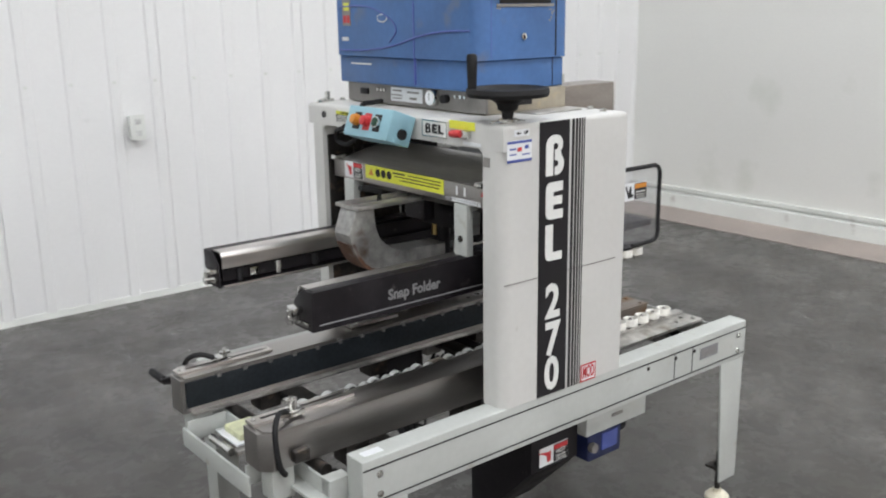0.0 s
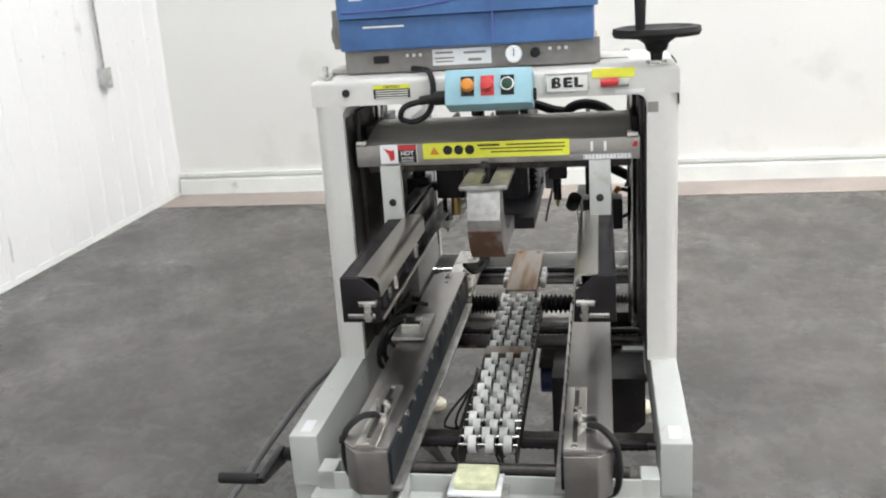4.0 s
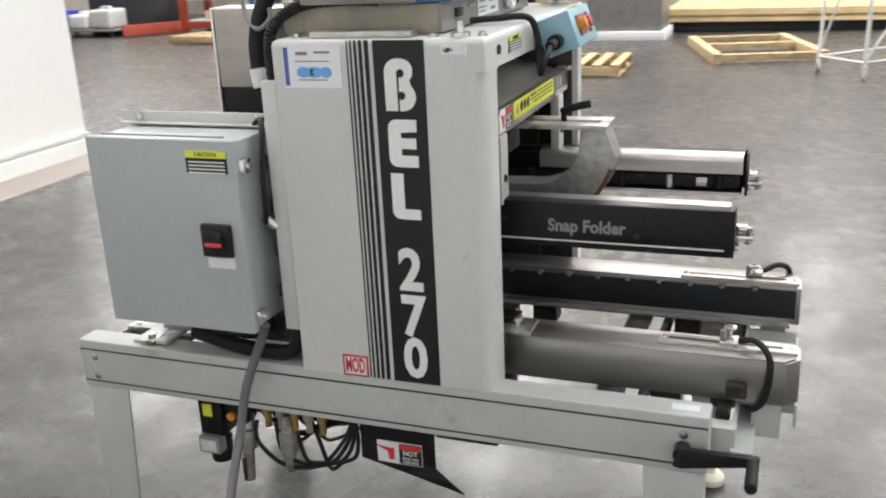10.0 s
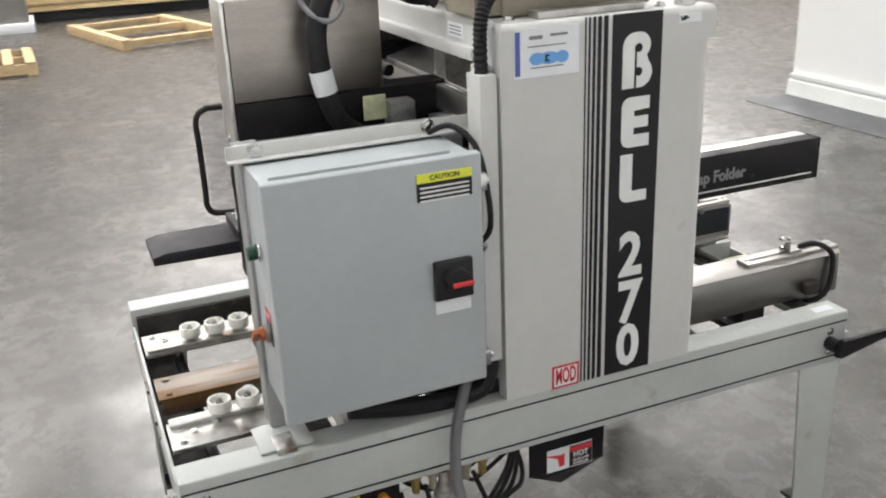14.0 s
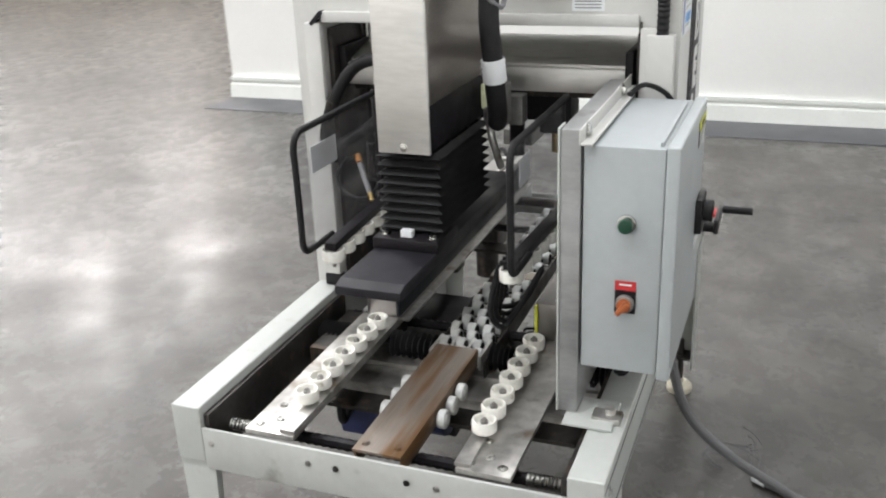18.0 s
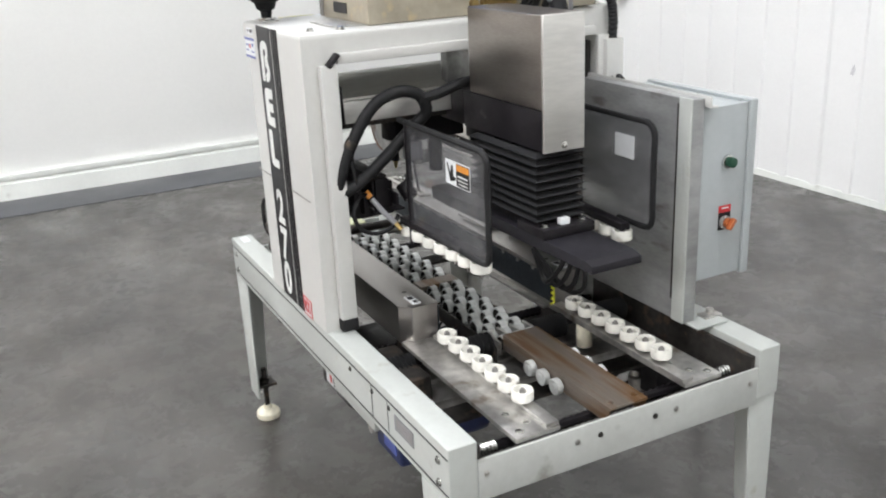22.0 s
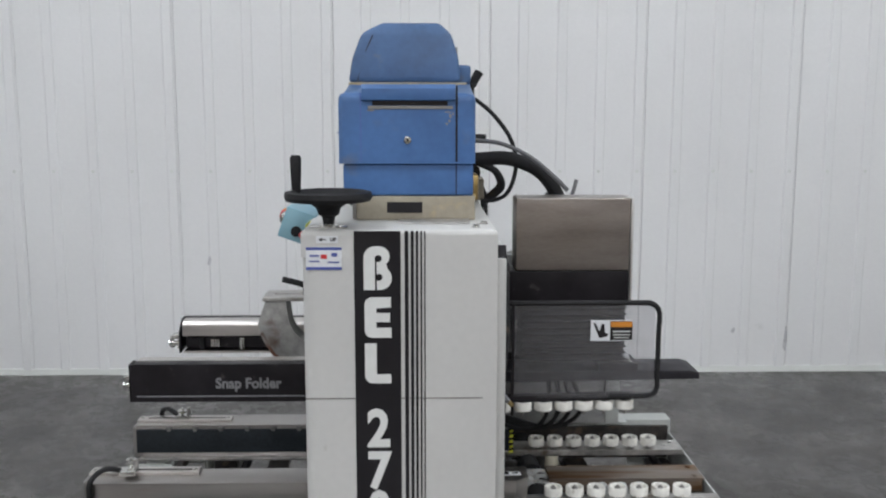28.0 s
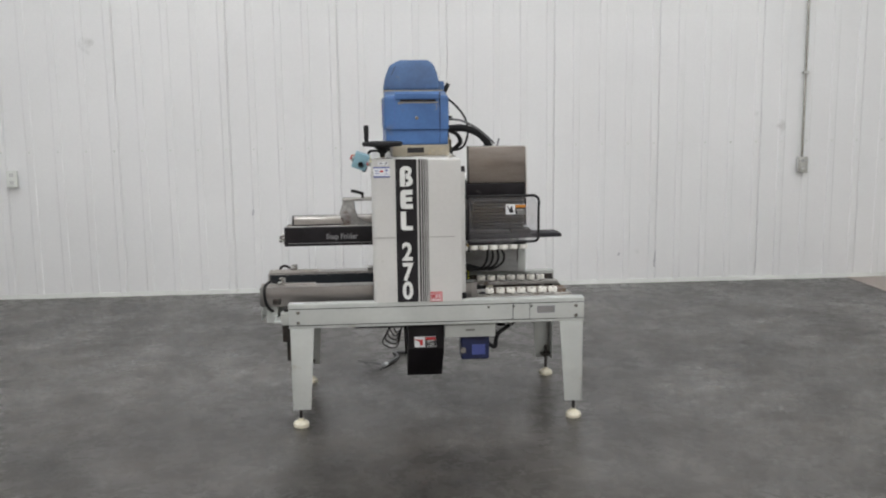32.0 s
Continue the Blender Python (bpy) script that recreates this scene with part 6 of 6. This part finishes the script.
bars("side_label_field", YELLOW, upper, facing(-0.2346, 0.295, 1.515, "-x"), [(0, 0.015, 0.026, 0.02)])
sticker("white_tag", 0.03, 0.010, LABEL, upper, facing(-0.2346, 0.305, 1.445, "-x"))
part("hatch_line", box(-0.2258, -0.2245, 0.20, 0.295, 1.378, 1.382, 0), LETTER, melter)
# lid: tapered hopper cover
bm = bmesh.new()
rings = []
for x0, x1, y0, y1, z in ((-0.230, 0.052, 0.034, 0.200, 1.588), (-0.220, 0.047, 0.038, 0.186, 1.650), (-0.196, 0.028, 0.046, 0.150, 1.712), (-0.145, -0.002, 0.060, 0.112, 1.738)):
    rings.append([bm.verts.new(v) for v in ((x0, y0, z), (x1, y0, z), (x1, y1, z), (x0, y1, z))])
bm.faces.new(rings[0])
bm.faces.new(rings[-1])
for a, b in zip(rings, rings[1:]):
    for k in range(4):
        bm.faces.new((a[k], a[(k + 1) % 4], b[(k + 1) % 4], b[k]))
bmesh.ops.recalc_face_normals(bm, faces=bm.faces)
bevel(bm, 0.018, 4)
lid = part("hopper_lid", bm, BLUELID, melter, "dull blue tapered hopper lid")
part("lid_shoulder", box(0.030, 0.079, 0.060, 0.200, 1.586, 1.634, 0.012, 3), BLUELID, melter)
part("lid_line", tube([(-0.206, 0.0355, 1.594), (-0.190, 0.0405, 1.655), (-0.168, 0.0445, 1.705)], 0.0016, 6), INK, lid)
part("lid_seam", box(-0.229, 0.068, 0.030, 0.204, 1.582, 1.589, 0.003), OLIVE, melter)
part("top_hump", prism([(-0.208, 1.556), (0.21, 1.556), (0.21, 1.583), (0.02, 1.583)], "x", -0.226, 0.074, 0.006, 3), BLUELID, melter)
part("lid_hinge", box(0.034, 0.046, 0.09, 0.12, 1.655, 1.68, 0.003), BASEGREY, melter)
part("lid_latch", merged(box(0.070, 0.092, 0.125, 0.160, 1.500, 1.590, 0.005), cyl((0.085, 0.14, 1.585), (0.105, 0.145, 1.62), 0.012, 12)), RUBBER, melter)
part("rear_shelf", box(-0.02, 0.080, 0.114, 0.18, 1.545, 1.60, 0.012, 3), BLUE, melter)
part("rear_case", box(-0.038, 0.066, 0.150, 0.345, 1.330, 1.545, 0.006), BASEGREY, melter, "grey electronics case")
ctl = part("terminal_plate", box(0.0762, 0.0795, 0.056, 0.108, 1.360, 1.478, 0.001), LABEL, melter, "white terminal plate with dark sockets")
for z in (1.390, 1.458):
    part("socket", cyl((0.0795, 0.078, z), (0.083, 0.078, z), 0.009, 14), INK, ctl)
part("cable_plug", cyl((0.075, 0.165, 1.448), (0.125, 0.165, 1.445), 0.012, 12), RUBBER, melter)
vb = part("valve_block", box(0.0765, 0.100, 0.055, 0.135, 1.290, 1.357, 0.008), BRASS, melter, "glue stained valve block")
part("valve_cylinder", cyl((0.085, 0.22, 1.352), (0.085, 0.32, 1.352), 0.03, 16), DARK, melter)
part("side_box", box(0.066, 0.125, 0.215, 0.335, 1.275, 1.335, 0.005), OLIVE, melter)
lb = sticker("warning_label", 0.105, 0.032, DULLRED, melter, facing(0.0766, -0.003, 1.512, "+x"))
bars("label_field", YELLOW, melter, facing(0.0766, -0.003, 1.512, "+x"), [(-0.044, 0, 0.015, 0.030)])
for k in range(3):
    part("brass_port", cyl((0.075, 0.03 + 0.028 * k, 1.300), (0.090, 0.03 + 0.028 * k, 1.300), 0.009, 10), BRASS, melter)
part("end_connector", merged(box(-0.16, 0.06, 0.355, 0.385, 1.33, 1.42, 0.005), cyl((-0.10, 0.385, 1.36), (-0.10, 0.40, 1.36), 0.02, 14)), BASEGREY, melter)
part("bottom_skid", box(-0.16, 0.04, 0.36, 0.395, CT + 0.001, 1.284, 0.001), PLATE, melter)
part("bottom_skid", box(-0.10, 0.06, -0.30, -0.232, CT + 0.001, 1.276, 0.001), PLATE, melter)
hose = part("heated_hose", tube([(0.082, 0.125, 1.392), (0.108, 0.122, 1.393), (0.182, 0.115, 1.395), (0.257, 0.108, 1.366), (0.302, 0.105, 1.315), (0.326, 0.107, 1.25), (0.327, 0.112, 1.19), (0.319, 0.114, 1.13), (0.295, 0.11, 1.08), (0.25, 0.095, 1.045)], 0.0185, 14), RUBBER, melter, "thick black insulated glue hose")
part("hose_band", tube([(0.3265, 0.1125, 1.178), (0.3235, 0.1138, 1.158), (0.319, 0.114, 1.138)], 0.0215, 16), LABEL, hose)
for z in (1.172, 1.162, 1.151):
    part("band_mark", tube([(0.305, 0.098, z), (0.322, 0.0895, z), (0.338, 0.096, z)], 0.0022, 6, 4), BASEGREY, hose)
part("thin_cable", tube([(0.076, 0.125, 1.552), (0.097, 0.12, 1.546), (0.144, 0.12, 1.506), (0.186, 0.12, 1.448), (0.203, 0.12, 1.381), (0.184, 0.12, 1.310), (0.15, 0.12, 1.286), (0.11, 0.125, 1.283)], 0.0055, 8), RUBBER, melter)
part("thin_cable", tube([(0.076, 0.118, 1.446), (0.097, 0.11, 1.443), (0.167, 0.09, 1.433), (0.242, 0.075, 1.396), (0.305, 0.066, 1.342), (0.332, 0.07, 1.315)], 0.0055, 8), TUBEGREY, melter)
part("white_cable_loop", tube([(0.30, 0.10, 1.32), (0.28, 0.12, 1.29), (0.31, 0.125, 1.265), (0.345, 0.11, 1.29), (0.36, 0.10, 1.34)], 0.005, 8), GREYLET, melter)
for k in range(3):
    part("rear_cable", tube([(0.11, 0.12 + 0.03 * k, 1.38), (0.15, 0.12 + 0.03 * k, 1.36), (0.165, 0.12 + 0.03 * k, 1.32), (0.13, 0.13 + 0.03 * k, 1.285)], 0.009, 8), RUBBER, melter)

# ---- loose things on and under the machine ----
pad = thing("pad", "pale yellow plastic pad lying on the infeed cross bar", "pad")
part("pad_plate", box(-0.808, -0.712, -0.040, 0.062, 0.5385, 0.545, 0.002), LABEL, pad)
part("pad_block", box(-0.794, -0.722, -0.030, 0.052, 0.545, 0.562, 0.004), PAD, pad)
part("pad_foot", box(-0.80, -0.745, -0.03, 0.05, 0.5325, 0.5385, 0.002), PLATE, pad)
# ---- power cable on the floor ----
cable = thing("power_cable", "grey power cable hanging from the enclosure to the floor", "cable")
part("cord", tube([(0.185, 0.425, 0.700), (0.20, 0.42, 0.665), (0.235, 0.445, 0.56), (0.24, 0.485, 0.46), (0.22, 0.57, 0.37), (0.17, 0.67, 0.28), (0.10, 0.76, 0.17), (0.02, 0.83, 0.08), (-0.07, 0.875, 0.022), (-0.155, 0.90, 0.011), (-0.185, 0.885, 0.011), (-0.165, 0.84, 0.011), (-0.175, 0.76, 0.011), (-0.235, 0.635, 0.011)], 0.010, 10), TUBEGREY, cable)
part("wire_joint", cyl((-0.232, 0.640, 0.013), (-0.250, 0.610, 0.013), 0.013, 10), LABEL, cable)
for k in range(5):
    a = 0.6 + 0.5 * k
    part("bare_wire", tube([(-0.25, 0.61, 0.012), (-0.30 - 0.025 * k, 0.60 + 0.04 * math.cos(a), 0.02 + 0.010 * k), (-0.36, 0.54 + 0.02 * k, 0.03), (-0.33 + 0.02 * k, 0.48, 0.02 + 0.01 * k), (-0.27, 0.51 + 0.02 * math.sin(a), 0.008)], 0.0012, 5), TUBEGREY, cable)

# ---- warehouse beyond the open side ----


def pallet(sx, sy, at, label, category="pallet"):
    ob = thing("pallet", label, category, "wooden pallets on the warehouse floor", at)
    board = finish(box(-0.045, 0.045, -sy / 2, sy / 2, 0, 0.018, 0.002), "deck_board", WOOD)
    n = max(5, int(sx / 0.16))
    for k in range(n):
        share("deck_board", board, ob, pose(-sx / 2 + 0.05 + (sx - 0.1) * k / (n - 1), 0, 0.107))
    for k in (0, n // 2, n - 1):
        share("deck_board", board, ob, pose(-sx / 2 + 0.05 + (sx - 0.1) * k / (n - 1), 0, 0.0))
    for y in (-sy / 2 + 0.02, 0, sy / 2 - 0.02):
        part("stringer", box(-sx / 2, sx / 2, y - 0.019, y + 0.019, 0.018, 0.107, 0.002), WOOD, ob)
    return ob


def open_frame(sx, sy, at):
    ob = thing("wooden_frame", "open rectangular frame of pale new timber lying on the floor", "frame", at=at)
    for x in (-sx / 2 + 0.05, sx / 2 - 0.05):
        part("side_timber", box(x - 0.05, x + 0.05, -sy / 2, sy / 2, 0.0, 0.11, 0.003), WOOD, ob)
    for y in (-sy / 2 + 0.05, -0.1, sy / 2 - 0.05):
        part("cross_timber", box(-sx / 2 + 0.1, sx / 2 - 0.1, y - 0.05, y + 0.05, 0.03, 0.10, 0.003), WOOD, ob)
    return ob


pallet(1.24, 1.05, pose(1.51, -8.17, 0, 0, 0, 2), "pale worn wooden pallet lying empty on the concrete")
open_frame(1.2, 1.9, pose(-0.32, -9.7, 0, 0, 0, 14))

stack = thing("plywood_stack", "stack of pale plywood sheets on dark skids", "plywood")
part("skid", box(-3.6, 0.9, -13.8, -12.1, 0.0, 0.14, 0.004), DARKBG, stack)
for k in range(6):
    part("sheet", box(-3.75 + 0.02 * (k % 3), 1.0 - 0.03 * (k % 2), -14.2, -11.95 - 0.012 * (k % 3), 0.142 + 0.03 * k, 0.170 + 0.03 * k, 0.002), PLY, stack)

cart = thing("trolley", "white tube steel trolley on four castors", "trolley")
legs = [(-1.02, -8.08), (-1.41, -7.56), (-2.42, -8.65), (-2.05, -9.15)]
for x, y in legs:
    part("caster", merged(cyl((x - 0.016, y, 0.055), (x + 0.016, y, 0.055), 0.053, 18, bev=0.006), box(x - 0.028, x + 0.028, y - 0.02, y + 0.03, 0.06, 0.125, 0.004)), GREYWHEEL, cart)
    part("leg", cyl((x, y, 0.12), (x * 0.96 - 0.07, y * 0.985 - 0.125, 1.25), 0.018, 10), WHITEPAINT, cart)
for a, b in zip(legs, legs[1:] + legs[:1]):
    part("rung", cyl((*a, 0.16), (*b, 0.16), 0.014, 8), WHITEPAINT, cart)
    part("brace", cyl((*a, 0.18), (b[0] * 0.5 + a[0] * 0.5, b[1] * 0.5 + a[1] * 0.5, 0.95), 0.012, 8), WHITEPAINT, cart)
    part("top_rail", cyl((a[0] * 0.96 - 0.07, a[1] * 0.985 - 0.125, 1.22), (b[0] * 0.96 - 0.07, b[1] * 0.985 - 0.125, 1.22), 0.018, 8), WHITEPAINT, cart)

bucket = thing("drum", "white plastic drum with a raised hoop standing on the floor", "drum", at=pose(-2.55, -9.55, 0))
part("drum_body", lathe([(0, 0), (0.225, 0), (0.235, 0.02), (0.235, 0.40), (0.243, 0.42), (0.243, 0.45), (0.235, 0.47), (0.235, 0.86), (0.22, 0.88), (0, 0.88)], 28), WHITE, bucket)
part("drum_lid", lathe([(0, 0.88), (0.245, 0.88), (0.25, 0.90), (0.24, 0.925), (0, 0.93)], 28), WHITE, bucket)

desk = thing("work_table", "small white topped work table", "table", at=pose(-3.62, -10.25, 0))
part("tabletop", box(-0.35, 0.35, -0.28, 0.28, 0.42, 0.45, 0.004), LABEL, desk)
for x in (-0.3, 0.3):
    for y in (-0.23, 0.23):
        part("leg", box(x - 0.02, x + 0.02, y - 0.02, y + 0.02, 0, 0.42, 0.002), CHROME, desk)
boxw = thing("white_box", "white printed carton standing on the work table", "box", at=pose(-3.7, -10.2, 0.451))
part("carton", box(-0.22, 0.22, -0.18, 0.18, 0, 0.36, 0.004), LABEL, boxw)
sticker("print", 0.2, 0.1, BASEGREY, boxw, facing(0, 0.181, 0.18, "+y"))


def blue_rack(x0, x1, y0, y1, label):
    ob = thing("shelving_rack", label, "rack", "storage racks")
    for x in (x0, x1):
        for y in (y0, y1):
            part("upright", box(x - 0.04, x + 0.04, y - 0.04, y + 0.04, 0, 2.2, 0.003), RACKBLUE, ob)
    for z in (0.35, 0.95, 1.6):
        part("shelf", box(x0, x1, y0, y1, z, z + 0.06, 0.003), RACKBLUE, ob)
    return ob


blue_rack(-4.15, -3.05, -11.3, -10.65, "blue steel shelving rack behind the work table")
blue_rack(6.65, 7.65, -12.7, -11.85, "blue steel shelving rack with timber on it")
for k in range(5):
    tm = thing("timber", "short pale timber plank stacked on the blue rack", "plank", "planks on the blue rack")
    part("plank", box(6.71, 7.59, -12.62 + 0.15 * k, -12.49 + 0.15 * k, 0.411, 0.47 + 0.03 * (k % 2), 0.003), WOOD, tm)


def office_chair(at):
    ob = thing("office_chair", "black swivel office chair on a five star base", "chair", "office chairs", at)
    for k in range(5):
        a = 2 * math.pi * k / 5
        c, s_ = math.cos(a), math.sin(a)
        part("base_arm", prism([(0.02, 0.10), (0.30, 0.075), (0.30, 0.06), (0.02, 0.06)], "y", -0.018, 0.018, 0.003), DARKBG, ob).matrix_basis = pose(0, 0, 0, 0, 0, 72 * k)
        part("castor", cyl((0.29 * c - 0.02 * s_, 0.29 * s_ + 0.02 * c, 0.03), (0.29 * c + 0.02 * s_, 0.29 * s_ - 0.02 * c, 0.03), 0.03, 12), DARKBG, ob)
    part("gas_lift", cyl((0, 0, 0.08), (0, 0, 0.42), 0.028, 14), DARKBG, ob)
    part("seat", box(-0.24, 0.24, -0.24, 0.24, 0.42, 0.50, 0.03, 3), DARKBG, ob)
    part("backrest", box(-0.22, 0.22, -0.27, -0.21, 0.58, 1.05, 0.025, 3), DARKBG, ob)
    part("back_stem", box(-0.03, 0.03, -0.25, -0.21, 0.44, 0.62, 0.005), DARKBG, ob)
    return ob


office_chair(pose(-4.75, -10.75, 0, 0, 0, 25))
office_chair(pose(-5.75, -11.15, 0, 0, 0, -40))

red = thing("pallet_rack", "red steel pallet rack with stored parcels", "rack", "storage racks")
for x in (7.20, 9.75):
    for y in (-13.7, -12.9):
        part("upright", box(x - 0.06, x + 0.06, y - 0.05, y + 0.05, 0, 3.0, 0.003), RACKRED, red)
for z in (0.06, 1.35):
    for y in (-13.7, -12.9):
        part("beam", box(7.26, 9.69, y - 0.03, y + 0.03, z, z + 0.12, 0.003), RACKRED, red)
for z in (0.18, 0.56, 0.94):
    part("shelf", box(7.27, 9.68, -13.65, -12.95, z, z + 0.035, 0.003), LABEL, red)
part("guard_rail", box(0.08, 1.15, -0.03, 0.03, 0.02, 0.21, 0.004), RACKRED, red).matrix_basis = pose(9.75, -12.9, 0, 0, 0, 54)
rnd = random.Random(12)
for z in (0.2155, 0.5955):
    x = 7.35
    while x < 9.4:
        w, h = 0.20 + 0.22 * rnd.random(), 0.14 + 0.18 * rnd.random()
        pc = thing("parcel", "kraft wrapped parcel lying on the red rack", "parcel", "parcels on the red rack", pose(x + w / 2, -13.15, z, 0, 0, rnd.uniform(-9, 9)))
        part("wrap", box(-w / 2, w / 2, -0.2, 0.17, 0, h, 0.02, 2), KRAFT, pc)
        part("tape", box(-0.025, 0.025, -0.17, 0.15, h, h + 0.003, 0), CARD, pc)
        x += w + 0.05
bench = thing("timber_bench", "rough timber work bench with blocks under it", "bench")
for x in (2.5, 3.9):
    part("post", box(x - 0.10, x + 0.10, -11.1, -10.9, 0, 2.2, 0.004), WOOD, bench)
part("bench_top", box(2.4, 4.0, -11.9, -10.95, 0.62, 0.75, 0.004), WOOD, bench)
part("upper_shelf", box(2.4, 4.0, -11.9, -10.95, 1.3, 1.38, 0.004), WOOD, bench)
part("back_cabinet", box(2.5, 3.8, -11.9, -11.4, 0.0, 0.62, 0.004), DARKBG, bench)
for k in range(4):
    off = thing("timber_block", "pale timber offcut lying under the bench", "timber", "offcuts under the bench")
    part("block", box(2.7 + 0.28 * k, 2.9 + 0.28 * k, -11.3 - 0.03 * k, -11.05, 0.0, 0.10 + 0.05 * (k % 2), 0.004), WOOD, off)
    jar = thing("jar", "small pale pot standing on the bench", "pot", "pots on the bench", pose(2.7 + 0.3 * k, -11.15, 0.751))
    part("pot", lathe([(0, 0), (0.05, 0), (0.055, 0.02), (0.055, 0.12 + 0.03 * (k % 3)), (0.04, 0.15 + 0.03 * (k % 3)), (0, 0.15 + 0.03 * (k % 3))], 16), (LABEL, CARD, GREEN, ORANGE)[k], jar)
grey = thing("steel_cabinet", "grey steel cabinet on a white plinth", "cabinet")
part("body", box(0.9, 1.9, -11.8, -11.0, 0.12, 1.6, 0.006), BASEGREY, grey)
part("plinth", box(0.85, 1.95, -11.85, -10.95, 0.0, 0.12, 0.004), LABEL, grey)
oven = thing("dark_cabinet", "dark open steel cabinet standing on a pale timber rail", "cabinet")
for x in (4.34, 5.50):
    part("side_panel", box(x - 0.12, x + 0.12, -12.5, -11.72, 0.12, 1.75, 0.006), DARKBG, oven)
part("back_sheet", box(4.30, 5.54, -12.55, -12.5, 0.12, 1.75, 0.004), DARKBG, oven)
for z in (0.13, 0.72, 1.60):
    part("shelf", box(4.46, 5.38, -12.5, -11.75, z, z + 0.07, 0.004), DARKBG, oven)
part("timber_rail", box(4.25, 5.62, -11.72, -11.60, 0.06, 0.17, 0.004), PLY, oven)
for x in (4.35, 5.5):
    part("rail_foot", box(x - 0.06, x + 0.06, -12.4, -11.62, 0.0, 0.06, 0.004), WOOD, oven)
bottle = thing("bottle", "white bottle standing in the dark cabinet", "bottle", at=pose(5.05, -11.95, 0.201))
part("bottle_body", lathe([(0, 0), (0.06, 0), (0.065, 0.02), (0.06, 0.16), (0.025, 0.22), (0.025, 0.26), (0, 0.26)], 16), LABEL, bottle)
pallet(1.0, 0.8, pose(8.15, -11.25, 0, 0, 0, -6), "pale wooden pallet beside the red rack")
door = thing("roll_frame", "white framed machine guard standing far off", "guard")
for x in (10.9, 12.3):
    part("post", box(x - 0.05, x + 0.05, -11.05, -10.95, 0, 2.2, 0.004), WHITEPAINT, door)
part("kick_plate", box(10.95, 12.25, -11.02, -10.98, 0.02, 0.38, 0.003), WHITEPAINT, door)
part("header", box(10.95, 12.25, -11.03, -10.97, 2.05, 2.2, 0.003), WHITEPAINT, door)
lowt = thing("low_table", "grey low platform holding tubs and wrapped goods", "table", at=pose(11.55, -12.5, 0))
part("tabletop", box(-0.85, 0.75, -0.45, 0.45, 0.10, 0.139, 0.004), BASEGREY, lowt)
for x in (-0.75, 0.68):
    for y in (-0.38, 0.38):
        part("leg", box(x - 0.03, x + 0.03, y - 0.03, y + 0.03, 0, 0.10, 0.002), DARKBG, lowt)
tub = thing("tub", "blue plastic tub standing on the low platform", "tub", at=pose(12.03, -12.35, 0.1395))
part("tub_body", prism([(-0.17, 0), (0.17, 0), (0.21, 0.30), (-0.21, 0.30)], "y", -0.2, 0.2, 0.01), TUBBLUE, tub)
part("tub_rim", box(-0.225, 0.225, -0.215, 0.215, 0.30, 0.325, 0.006), TUBBLUE, tub)
for x, w, h, m in ((11.55, 0.22, 0.26, LABEL), (11.05, 0.24, 0.34, GREYWHEEL)):
    goods = thing("wrapped_goods", "pale wrapped goods on the low platform", "bag", "goods on the platform", pose(x, -12.4, 0.1395))
    part("bag", box(-w, w, -0.25, 0.25, 0, h, 0.07, 4), m, goods)
    part("bag_neck", box(-w * 0.4, w * 0.4, -0.06, 0.06, h - 0.01, h + 0.05, 0.015, 2), m, goods)
dk = thing("dark_crate", "dark steel crate with a stepped lid", "crate", at=pose(11.2, -13.4, 0))
part("crate_body", box(-0.75, 0.75, -0.4, 0.4, 0, 0.62, 0.01), DARKBG, dk)
part("crate_lid", box(-0.55, 0.70, -0.38, 0.38, 0.62, 0.72, 0.02, 2), DARKBG, dk)
for x, w, m, lab in ((10.95, 0.24, YELLOW, "bright yellow carton on the dark crate"), (11.65, 0.20, LABEL, "white carton on the dark crate")):
    ct = thing("carton", lab, "box", "cartons on the crate", pose(x, -13.25, 0.7205))
    part("carton_body", box(-w, w, -0.2, 0.2, 0, 0.26, 0.004), m, ct)
    part("flap", box(-w, w, -0.2, -0.01, 0.2605, 0.266, 0.001), m, ct)
cov = thing("covered_machine", "dark covered machine standing behind the white guard", "machine", at=pose(13.0, -12.0, 0))
part("cover", box(-0.9, 0.75, -0.5, 0.5, 0.0, 1.9, 0.06, 3), FARDARK, cov)
part("cover_hem", box(-0.92, 0.77, -0.52, 0.52, 0.0, 0.08, 0.02, 2), DARKBG, cov)

# ---- high bay lamp housings ----
for lx, ly in LAMPS:
    lamp = thing("high_bay_lamp", "white fluorescent high bay lamp under the ceiling", "lamp", "high bay lamps", pose(lx, ly, LAMP_Z))
    part("lamp_housing", prism([(-0.68, 0.0), (-0.68, 0.06), (0.68, 0.06), (0.68, 0.0)], "y", -0.22, 0.22, 0.004), LABEL, lamp)
    part("hanger", cyl((0, 0, 0.06), (0, 0, 0.748), 0.01, 8), CHROME, lamp)
